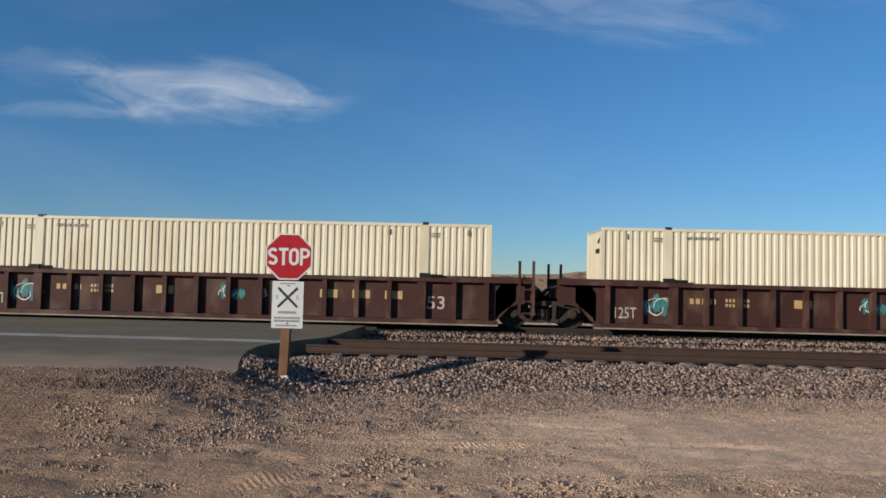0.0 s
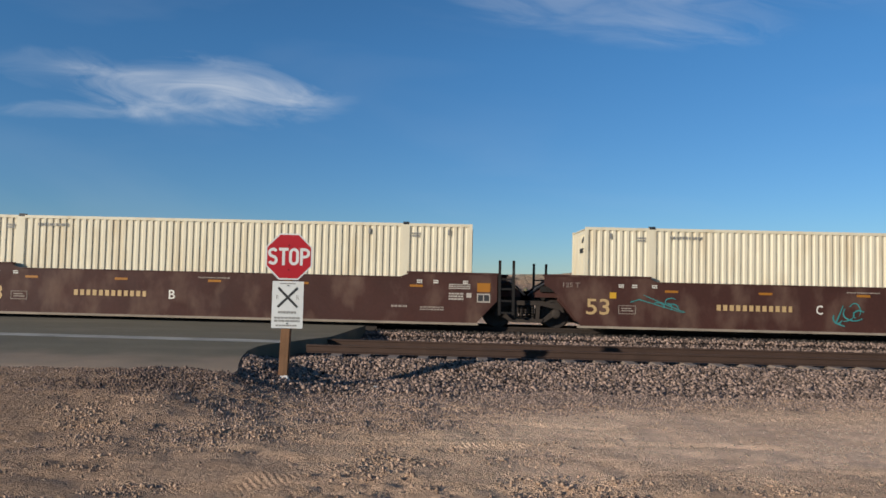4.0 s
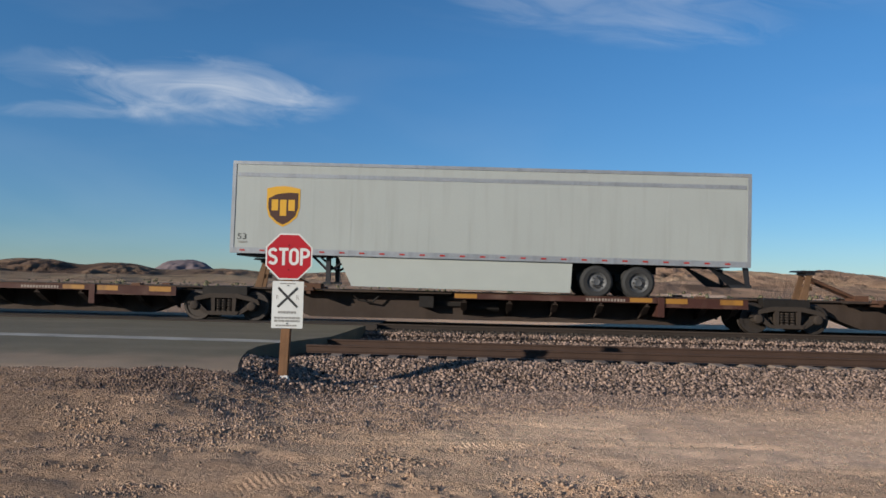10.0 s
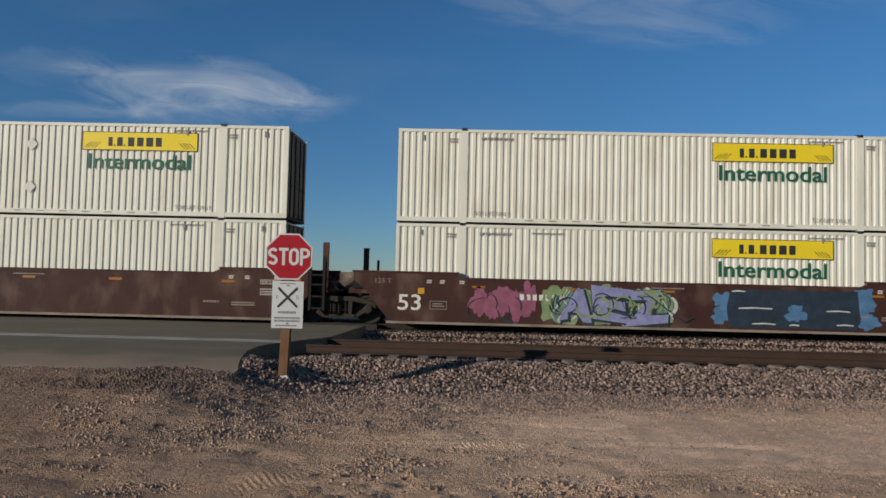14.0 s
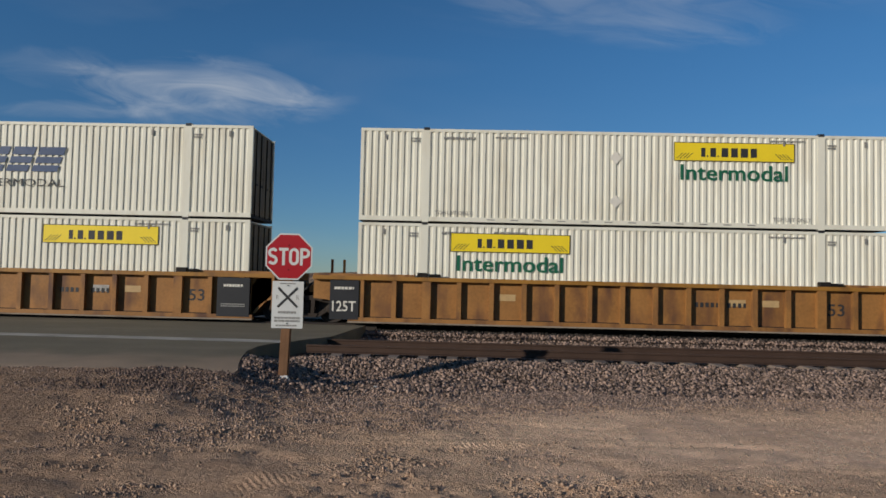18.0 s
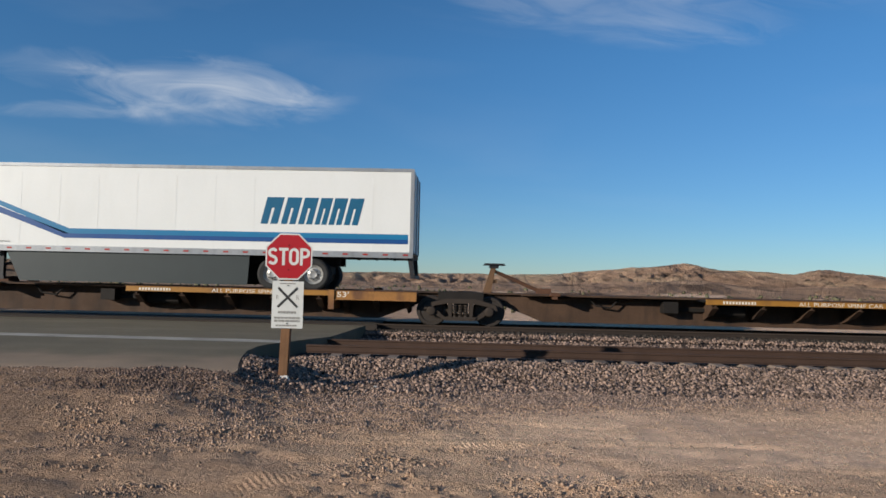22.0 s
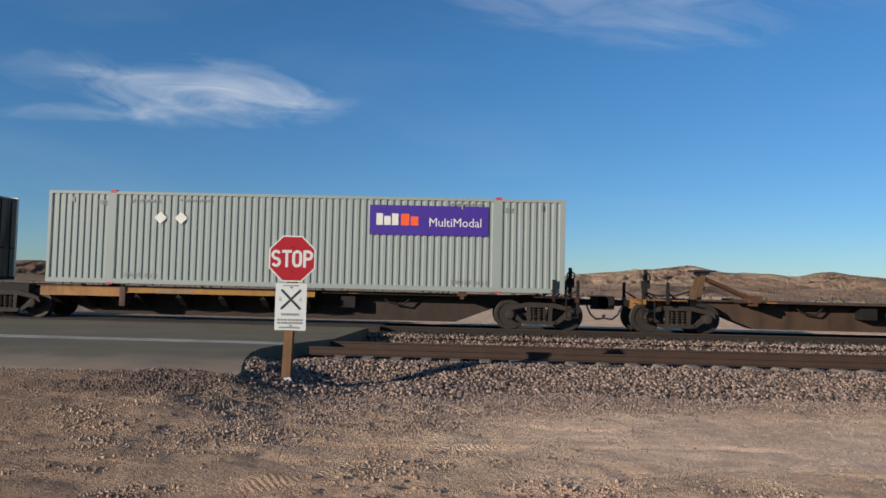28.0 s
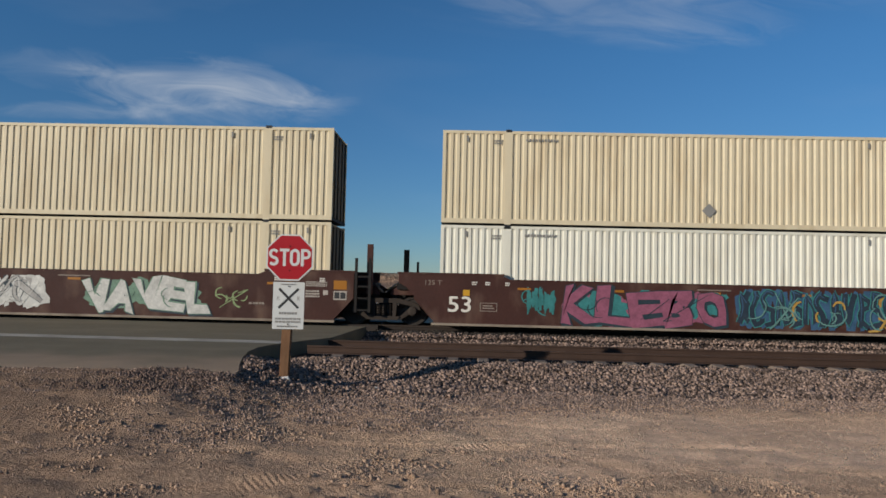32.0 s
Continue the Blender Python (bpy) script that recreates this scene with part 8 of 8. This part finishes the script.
    scribble(c, 3.6, 0.75, 4.4, 1.0, CAR_SIDE - 0.019, "paint_sky", 151, 6, 0.04)
    graffiti(c, "", 0.4, 0.75, 1.5, 0.7, CAR_SIDE, "paint_yellow", "paint_yellow", ("paint_yellow",), 52, "", 4)
    throwup(c, -5.95, 0.75, 2.4, 1.05, CAR_SIDE, "paint_silver", 53, 5, "outlined bubble graffiti letters")
    throwup(c, -2.85, 0.75, 2.8, 1.15, CAR_SIDE, "paint_silver", 54, 7, "outlined bubble graffiti letters")
    unit_letter(c, "A", -0.8, 0.78, "ink_cream")
    stack(-366.5, cream())
    c = smooth_unit(-386.05, ("A", "A"), 22)
    graffiti(c, "SAMBA", -3.55, 0.75, 4.5, 1.22, CAR_SIDE, "paint_white", "paint_brown", None, 55, "white block graffiti letters")
    graffiti(c, "BRAZE", 4.0, 0.75, 5.6, 1.2, CAR_SIDE, "paint_white", "paint_silver", None, 56, "white jagged graffiti letters")
    unit_letter(c, "C", -1.0, 0.78)
    stack(-386.05, cream())
    c = smooth_unit(-405.6, ("E", "A"), 23, nx=-7.8)
    graffiti(c, "", 3.6, 0.75, 5.0, 1.15, CAR_SIDE + 0.004, "paint_dark", "paint_dark", ("paint_dark", "paint_green"), 58, "", 6)
    graffiti(c, "TEST", 3.6, 0.75, 4.4, 1.1, CAR_SIDE, "paint_sage", "paint_mint", ("paint_dark",), 57, "grey-green graffiti letters")
    road_number(c, -2.3, 0.8, 1.9)
    unit_letter(c, "B", -1.05 + 0.0, 0.8, "ink_cream")
    stack(-405.6, cream())


car_4()


def tall_stand(car):
    """A tall dark post with a bent pipe on the car's leading end."""
    box_part("tall_post", (9.02, 9.20, -1.2, -1.02, 1.6, 2.38), "black", car)
    bm = bmesh.new()
    pts = [(9.2, -1.1, 2.34), (9.75, -1.1, 2.32), (10.15, -1.1, 2.15), (10.45, -1.1, 1.9)]
    for a, b in zip(pts, pts[1:]):
        bar(bm, a, b, 0.022)
    part("bent_pipe", bm, "dark_steel", car)


def tall_stanchions(car):
    """Two stout posts beside the shared bogie, one on each side of the car."""
    for x, y, top in ((-10.25, -1.15, 2.5), (-9.3, 1.15, 2.45)):
        box_part("stanchion", (x - 0.09, x + 0.09, y - 0.06, y + 0.06, 0.95, top), "brown" if y < 0 else "dark_steel", car)


def car_u():
    c = smooth_unit(-429.4, ("A", "E"), 24, ncol="ink_white", nx=-7.6)
    tall_stanchions(c)
    tall_stand(c)
    graffiti(c, "", -4.7, 0.75, 2.0, 1.15, CAR_SIDE, "paint_dark", "paint_dark", ("paint_pink", "paint_pink"), 61, "pink cartoonish graffiti patch", 6)
    wildstyle(c, -1.6, 0.75, 3.7, 1.15, CAR_SIDE, "paint_lime", ("paint_lime", "paint_green", "paint_white"), "paint_dark", 62, "lime and white sprayed ground", 0.7)
    graffiti(c, "AEZ", -1.5, 0.75, 3.2, 1.0, CAR_SIDE - 0.013, "paint_lavender", "paint_dark", None, 64, "lavender graffiti letters")
    scribble(c, -1.5, 0.75, 3.0, 0.95, CAR_SIDE - 0.026, "paint_lime", 65, 9, 0.035)
    scribble(c, -1.5, 0.75, 3.2, 1.0, CAR_SIDE - 0.029, "paint_dark", 66, 16, 0.016)
    bm = bmesh.new()
    for k, (a, b) in enumerate(((2.0, 3.0), (2.9, 3.95), (3.85, 4.9), (4.8, 5.9))):
        prism(bm, [(a, 0.22), (b - 0.1, 0.19), (b, 0.55), (b - 0.08, 1.36), (a + 0.06, 1.33), (a - 0.05, 0.8)], CAR_SIDE - 0.005 - 0.0006 * k, CAR_SIDE - 0.003)
    part("graffiti_letters", bm, "paint_navy", c, "dark navy block graffiti with pale blue ends")
    bm = bmesh.new()
    for k, (a, z) in enumerate(((1.85, 1.0), (1.8, 0.55), (6.05, 0.9), (6.15, 0.45), (6.0, 1.2), (4.0, 0.65))):
        blob(bm, a, z, 0.3, 0.26, CAR_SIDE - 0.001 - 0.0003 * k - (0.006 if a == 4.0 else 0), 70 + k)
    part("spray_patch", bm, "paint_sky", c)
    bm = bmesh.new()
    for a, b, z in ((2.3, 3.3, 0.78), (2.7, 3.4, 0.32), (4.9, 5.6, 0.74), (3.8, 4.1, 0.30), (5.2, 5.7, 0.33), (2.1, 2.5, 1.28)):
        ribbon(bm, [(a, z), ((a + b) / 2, z + 0.02), (b, z)], 0.022, CAR_SIDE - 0.009)
    part("scrawl", bm, "paint_white", c)
    road_number(c, -3.6, 0.95, 1.3, "ink_white", seed=12)
    stack(-429.4, hunt(0.71), hunt(0.71))
    c = smooth_unit(-448.98, ("A", "A"), 25, number="")
    tall_stanchions(c)
    road_number(c, -3.1, 0.78, 1.85, "ink_white", seed=13)
    unit_letter(c, "C", -0.85, 0.72)
    a, b = hunt(0.29), hunt(0.71)
    diamonds(b, ((-0.05, 2.2), (-0.05, 0.85)))
    stack(-448.98, a, b)
    c = smooth_unit(-468.4, ("E", "A"), 26, ncol="ink_white")
    road_number(c, -3.1, 0.78, 1.85, "ink_white", seed=14)
    stack(-468.4, hunt(0.29), hunt(0.29))


car_u()


def car_d():
    c = smooth_unit(-492.3, ("A", "E"), 27, "yellow", ncol="ink_black")
    lettering("load_limit", "125T", -7.9, 1.25, 0.6, 0.2, CAR_SIDE, "ink_white", c, "", 0.01)
    low = container("blue_box", "plain")
    tagged(low, "blue corrugated freight container with rust stains")
    top = container("rusty_cream", "intermodal")
    intermodal_logo(top, 0.71, "logo_faded")
    tagged(top, "rust-streaked cream freight container with a faded panel")
    stack(-492.3, low, top)
    c = smooth_unit(-511.78, ("A", "A"), 28, "yellow", "53", "ink_black", -7.15)
    graffiti(c, "TROLL.SLAYERS!", 0.2, 0.75, 10.6, 1.15, CAR_SIDE, "paint_silver", "paint_dark", ("paint_silver",), 71, "silver outlined graffiti letters")
    graffiti(c, "", 1.7, 0.75, 1.2, 0.6, CAR_SIDE, "paint_red", "paint_red", None, 72, "", 5)
    lettering("load_limit", "125", -8.55, 1.32, 0.45, 0.2, CAR_SIDE, "ink_white", c, "", 0.01)
    low = container("white", "carrier")
    carrier_logo(low, 0.51, 1.78, 4.1, 0.85, "logo_blue")
    stack(-511.78, low, hunt(0.29))
    c = smooth_unit(-531.28, ("E", "A"), 29, "yellow", "", "ink_black")
    bm = bmesh.new()
    blob(bm, -6.4, 0.75, 1.9, 0.62, CAR_SIDE, 8, rough=0.2)
    part("spray_patch", bm, "paint_buff", c, "buff overpainted graffiti")
    piece(c, -7.2, -4.5, 0.3, 1.3, CAR_SIDE - 0.004, "yellow", "paint_buff", "paint_sand", 915, 4, 0.13)
    road_number(c, -2.9, 0.82, 2.6, "ink_white", CAR_SIDE - 0.004, 15)
    box_part("number_panel", (-4.3, -1.5, CAR_SIDE - 0.003, CAR_SIDE, 0.65, 1.0), "paint_dark", c)
    unit_letter(c, "A", -0.9, 0.8, "ink_black")
    bm = bmesh.new()
    prism(bm, [(0.6, 0.18), (4.0, 0.18), (4.0, 1.4), (2.2, 1.4)], CAR_SIDE - 0.003, CAR_SIDE)
    part("spray_patch", bm, "paint_dark", c)
    lettering("graffiti", "TROLL", 4.1, 1.05, 3.5, 0.56, CAR_SIDE - 0.006, "paint_sand", c, "sand-coloured block graffiti letters", 0.075)
    lettering("graffiti", "SLAYERS", 4.1, 0.46, 5.0, 0.54, CAR_SIDE - 0.006, "paint_sand", c, "", 0.075)
    bm = bmesh.new()
    blob(bm, 0.1, 1.02, 0.45, 0.12, CAR_SIDE - 0.004, 3, rough=0.15)
    part("spray_patch", bm, "paint_white", c)
    low = container("white", "carrier")
    carrier_logo(low, 0.5, 1.78, 4.2, 0.8, "logo_pale_blue")
    top = hunt(0.71)
    diamonds(top, ((-0.05, 2.2), (-0.05, 0.8)))
    stack(-531.28, low, top)


car_d()


def yellow_ribbed(s, ends, low, top, black=(), number_x=6.45, seed=1):
    c = on_train(well_car("ribbed", "yellow", *ends), s)
    y = RIB_FACE
    lettering("bay_length", "53", number_x, 0.78, 0.5, 0.36, y, "ink_black", c, "", 0.01)
    for d in black:
        xa, xb = (-8.86, -7.98) if d < 0 else (7.2, 8.2)
        box_part("stencil_panel", (xa, xb, -1.530, -1.385, 0.15, 1.34), "black", c, "black stencil panel")
        if d < 0:
            lettering("load_limit", "125T", (xa + xb) / 2, 0.55, 0.72, 0.32, -1.533, "ink_white", c, "", 0.01)
        bars("data_panel", (xa + xb) / 2, 1.1, 0.6, 0.12, -1.533, "ink_white", c, 1, seed)
        if d > 0:
            bars("data_panel", (xa + xb) / 2, 0.5, 0.75, 0.12, -1.533, "ink_grey", c, 2, seed)
    rnd = random.Random(seed)
    lone = number_x < 6
    for x in (4.3,) if lone else (-3.45, 3.5, 4.5):
        box_part("data_panel", (x - 0.25, x + 0.25, y - 0.003, y, 0.82, 1.02), rnd.choice(("ink_cream", "paint_silver", "ink_cream")), c)
    bars("car_number", -5.9 if lone else 2.6, 0.85, 0.75, 0.22, y, "ink_black", c, 1, seed)
    bars("car_number", -5.0 if lone else 3.5, 0.85, 0.6, 0.22, y - 0.004, "ink_black", c, 1, seed + 1)
    stack(s, low, top)
    return c


def car_r():
    top = hunt(0.71)
    diamonds(top, ((-0.2, 2.1), (-0.2, 0.75)))
    yellow_ribbed(-554.97, ("A", "E"), hunt(0.29), top, (-1,), seed=3)
    top = container("white", "carrier")
    carrier_logo(top, 0.50, 1.72, 4.1, 0.78, "logo_blue", "INTERMODAL")
    tagged(top, "white corrugated 53-foot freight container with blue lettering")
    lettering("stencil", "53 ft", -6.75, 0.72, 0.62, 0.26, FACE, "ink_grey", top)
    yellow_ribbed(-574.5, ("A", "A"), hunt(0.71, words=False), top, (-1, 1), 6.5, seed=4)
    low = container("white", "carrier")
    carrier_logo(low, 0.52, 1.72, 4.1, 0.85, "logo_blue")
    c = yellow_ribbed(-594.13, ("E", "A"), low, hunt(0.71, "logo_faded"), (1,), 6.6, seed=5)
    for x in (0.45, 1.45, 3.4, 4.4):
        graffiti(c, "", x, 0.85, 0.7, 0.6, RIB_FACE - 0.002, "paint_silver", "paint_silver", None, int(x * 7), "", 5)
    top = hunt(0.71)
    diamonds(top, ((-0.15, 2.1),))
    yellow_ribbed(-617.53, ("E", "E"), top, None, (), 5.52, seed=6)


car_r()
# five-platform yellow spine car with refrigerated trailers
REEFER_L = 16.1


def reefer(s):
    tr = put(trailer("reefer", REEFER_L, -1), s, LONG_Z - 0.02, -0.15)
    y = -1.298
    h = REEFER_L / 2
    for mat, lo, hi in (("logo_sky", 1.50, 1.66), ("logo_navy", 1.36, 1.50)):
        bm = bmesh.new()
        o = 0.0 if mat == "logo_sky" else -0.16
        prism(bm, [(-h + 5.2, lo), (h - 0.15, lo), (h - 0.15, hi), (-h + 5.35, hi), (-h + 1.9, 2.95 + o * 1.3), (-h + 1.62, 2.95 + o * 1.8)], y - 0.003, y)
        part("stripe", bm, mat, tr, "blue stripe that bends upwards")
    bm = bmesh.new()
    prism(bm, [(-h + 1.25, 3.0), (-h + 2.0, 3.25), (-h + 1.85, 3.0), (-h + 2.35, 2.6), (-h + 1.75, 2.75), (-h + 1.55, 2.32)], y - 0.007, y - 0.003)
    part("arrow", bm, "logo_navy", tr, "navy arrowhead")
    bm = bmesh.new()
    x = h - 4.75
    for w in (0.62, 0.52, 0.5, 0.42, 0.46, 0.5):
        for p, q in ((0.0, 0.36), (0.5, 0.86)):
            prism(bm, [(x + w * p, 1.92), (x + w * q, 1.92), (x + w * q + 0.2, 2.75), (x + w * p + 0.2, 2.75)], y - 0.004, y)
        prism(bm, [(x + w * 0.36 + 0.12, 2.42), (x + w * 0.5 + 0.12, 2.42), (x + w * 0.5 + 0.2, 2.75), (x + w * 0.36 + 0.2, 2.75)], y - 0.004, y)
        x += w * 1.03
    part("logo_mark", bm, "logo_teal", tr, "slanted blue block mark")
    lettering("fleet_length", "53", -h + 0.3, 1.28, 0.28, 0.18, y - 0.003, "ink_black", tr)
    bars("fleet_number", -h + 1.2, 1.24, 0.5, 0.07, y - 0.003, "ink_grey", tr, 1, 2)
    bars("fleet_number", -h + 2.9, 1.22, 1.2, 0.05, y - 0.003, "ink_grey", tr, 1, 3)
    return tr


def yellow_spine(a, b, ends, hitches, seed, end=1):
    c = spine(a, b, ends, "yellow", "yellow_clean", hitches, end, seed)
    h = (b - a) / 2
    lettering("bay_length", "53'", end * (h - 3.6), 1.08 - LOW_DECK, 0.36, 0.17, -1.484, "ink_white", c, "", 0.01)
    return c


yellow_spine(-648.76, -631.87, ("A", "E"), (1,), 31, -1)
yellow_spine(-666.45, -648.76, ("A", "A"), (-1,), 32)
diamonds(reefer(-658.45), ((-0.1, 1.18), (0.38, 1.18)), -1.300, 0.2, "aluminium")
yellow_spine(-684.24, -666.45, ("A", "A"), (-1,), 33)
yellow_spine(-701.86, -684.24, ("A", "A"), (-1,), 34)
reefer(-693.8)
yellow_spine(-718.5, -701.86, ("E", "A"), (-1,), 35)
plain = put(trailer("plain", 16.1, -1), -711.58, LONG_Z, 0.2)
diamonds(plain, ((-0.6, 1.4), (0.4, 1.4)), -1.298, 0.17, "trailer_white")


def on_chassis(s, nose, frac):
    put(chassis(nose), s, LONG_Z, -0.4 * nose)
    ob = hunt(frac)
    put(ob, s, LONG_Z + 0.842, -0.4 * nose)
    diamonds(ob, ((0.0, 2.0), (0.0, 0.7)))
    return ob


yellow_spine(-740.9, -723.8, ("A", "E"), (1,), 36, -1)
on_chassis(-731.22, 1, 0.71)
yellow_spine(-757.77, -740.9, ("A", "A"), (-1,), 37)
on_chassis(-749.82, -1, 0.29)
yellow_spine(-774.48, -757.77, ("E", "A"), (-1,), 38)


def pup(s):
    tr = put(trailer("pup", 8.5, -1), s, LONG_Z - 0.04, 0.2)
    y = -1.298
    bm = bmesh.new()
    prism(bm, [(-4.2, 2.74), (-0.2, 2.74), (0.1, 3.26), (-4.2, 3.26)], y - 0.003, y)
    part("band", bm, "logo_dark_green", tr, "dark green band")
    bm = bmesh.new()
    for k in range(3):
        a = -1.3 + k * 0.34
        prism(bm, [(a, 2.78), (a + 0.3, 2.78), (a + 0.42, 3.2), (a + 0.12, 3.2)], y - 0.006, y - 0.003)
    part("logo_mark", bm, "logo_gold", tr, "slanted yellow block mark")
    diamonds(tr, ((-0.45, 1.5), (0.85, 1.45)), y, 0.2, "trailer_white")
    diamonds(tr, ((0.22, 1.48),), y, 0.2, "aluminium")


pup(-770.97)


def deck_box(s, ob):
    put(ob, s, 1.115)
    return ob


def express(frac, spots):
    ob = container("grey_box", "express")
    express_logo(ob, frac)
    diamonds(ob, spots, FACE, 0.2)
    return ob


# five-platform car, mostly empty
yellow_spine(-795.2, -779.0, ("A", "E"), (), 39, -1)
deck_box(-786.3, express(0.25, ((4.95, 2.2), (5.6, 2.2))))
yellow_spine(-812.7, -795.2, ("A", "A"), (1,), 40, -1)
yellow_spine(-830.2, -812.7, ("A", "A"), (-1,), 41)
yellow_spine(-847.73, -830.2, ("A", "A"), (1,), 42, -1)
yellow_spine(-864.28, -847.73, ("E", "A"), (-1,), 43)
# five-platform brown car with containers
spine(-885.3, -868.5, ("A", "E"), "brown", "yellow_clean", (), -1, 44)
deck_box(-875.85, express(0.74, ((-4.5, 2.1), (-3.85, 2.1))))
spine(-902.4, -885.3, ("A", "A"), "brown", "brown", (), 1, 45)
b = deck_box(-894.6, hunt(0.29))
diamonds(b, ((-0.15, 2.3),))
spine(-920.0, -902.4, ("A", "A"), "brown", "brown", (-1,), 1, 46)
on_chassis(-911.9, -1, 0.29)
spine(-937.4, -920.0, ("A", "A"), "brown", "brown", (), 1, 47)
deck_box(-929.4, hunt(0.29, "logo_ochre"))
spine(-954.0, -937.4, ("E", "A"), "brown", "brown", (), 1, 48)
deck_box(-946.88, express(0.25, ((4.9, 2.2), (5.55, 2.2))))


def car_k():
    c = smooth_unit(-968.25, ("A", "E"), 51, ncol="ink_stencil", nx=-7.55)
    tall_stanchions(c)
    tall_stand(c)
    graffiti(c, "KLEBO", -4.1, 0.75, 3.9, 1.1, CAR_SIDE, "paint_navy", "paint_teal", ("paint_navy", "paint_navy"), 81, "dark graffiti letters edged in teal")
    spikes(c, -6.3, -1.9, 0.14, 1.40, CAR_SIDE - 0.012, "paint_mint", 281, 22)
    spikes(c, -6.2, -1.9, 0.22, 1.34, CAR_SIDE - 0.022, "paint_teal", 282, 18)
    sprayed_ground(c, -0.9, 2.9, 0.2, 1.34, "paint_brown", 270)
    sprayed_ground(c, -0.3, 1.4, 0.3, 1.30, "paint_sage", 276)
    piece(c, -0.9, 2.9, 0.2, 1.36, CAR_SIDE - 0.005, "paint_brown", "paint_silver", "paint_pink", 96, 9, 0.085, "brown and rose jagged graffiti edged in white")
    spikes(c, -0.9, 3.0, 0.16, 1.38, CAR_SIDE - 0.026, "paint_white", 283, 20)
    spikes(c, 1.9, 3.3, 0.16, 1.40, CAR_SIDE - 0.034, "paint_mint", 284, 9)
    scribble(c, 2.6, 0.75, 1.0, 1.1, CAR_SIDE - 0.037, "paint_mint", 182, 6, 0.03)
    railway_emblem(c, 3.9, 0.82, 2.5, "ink_stencil", CAR_SIDE - 0.012)
    a, b = cream("old_cream"), cream("old_cream")
    diamonds(b, ((0.0, 0.55),), FACE, 0.22, "ink_grey")
    stack(-968.25, a, b)
    c = smooth_unit(-987.85, ("A", "A"), 52, ncol="ink_white", nx=-7.45)
    tall_stanchions(c)
    graffiti(c, "KLEBO", -1.85, 0.75, 5.0, 1.15, CAR_SIDE, "paint_pink", "paint_dark", ("paint_pink", "paint_teal"), 83, "pink graffiti letters on teal")
    sprayed_ground(c, 0.9, 5.0, 0.2, 1.4, "paint_blue", 240)
    sprayed_ground(c, 4.9, 6.0, 0.2, 1.3, "paint_yellow", 260)
    piece(c, 0.9, 5.6, 0.2, 1.42, CAR_SIDE - 0.005, "paint_navy", "paint_teal", "paint_blue", 95, 12, 0.075, "blue and teal woven graffiti")
    scribble(c, 3.2, 0.75, 4.4, 1.1, CAR_SIDE - 0.030, "paint_mint", 184, 14, 0.02)
    scribble(c, 4.2, 0.7, 3.0, 1.0, CAR_SIDE - 0.034, "paint_yellow", 185, 6, 0.03)
    graffiti(c, "", -5.0, 0.85, 0.8, 0.9, CAR_SIDE, "paint_teal", "paint_teal", ("paint_teal",), 85, "", 3)
    a, b = container("white", "plain"), cream("old_cream")
    diamonds(b, ((0.1, 0.55),), FACE, 0.22, "ink_grey")
    tagged(a, "white corrugated 53-foot steel freight container")
    stack(-987.85, a, b)
    c = smooth_unit(-1007.4, ("E", "A"), 53)
    graffiti(c, "VAVEL", 2.5, 0.78, 3.9, 1.0, CAR_SIDE, "paint_white", "paint_green", ("paint_green",), 86, "white graffiti letters with grey edges")
    scribble(c, 5.2, 0.78, 1.0, 0.7, CAR_SIDE, "paint_lime", 87, 8)
    wildstyle(c, -2.9, 0.8, 4.2, 1.0, CAR_SIDE, "paint_white", ("paint_white", "paint_silver"), "paint_dark", 88, "white bubble graffiti", 0.45)
    stack(-1007.4, cream("old_cream"), cream("old_cream"))


car_k()

for _ob in TEMPLATES.values():
    for _o in (*_ob.children_recursive, _ob):
        bpy.data.objects.remove(_o)


def motions():
    for ob, s in MOVERS:
        z = ob["lift"] if "lift" in ob else 0.0
        lean = ob["lean"] if "lean" in ob else 0.0
        walk(ob, [(t, pose(s + d, TRACK_Y, z, 0, lean)) for t, d in ADVANCE])


motions()
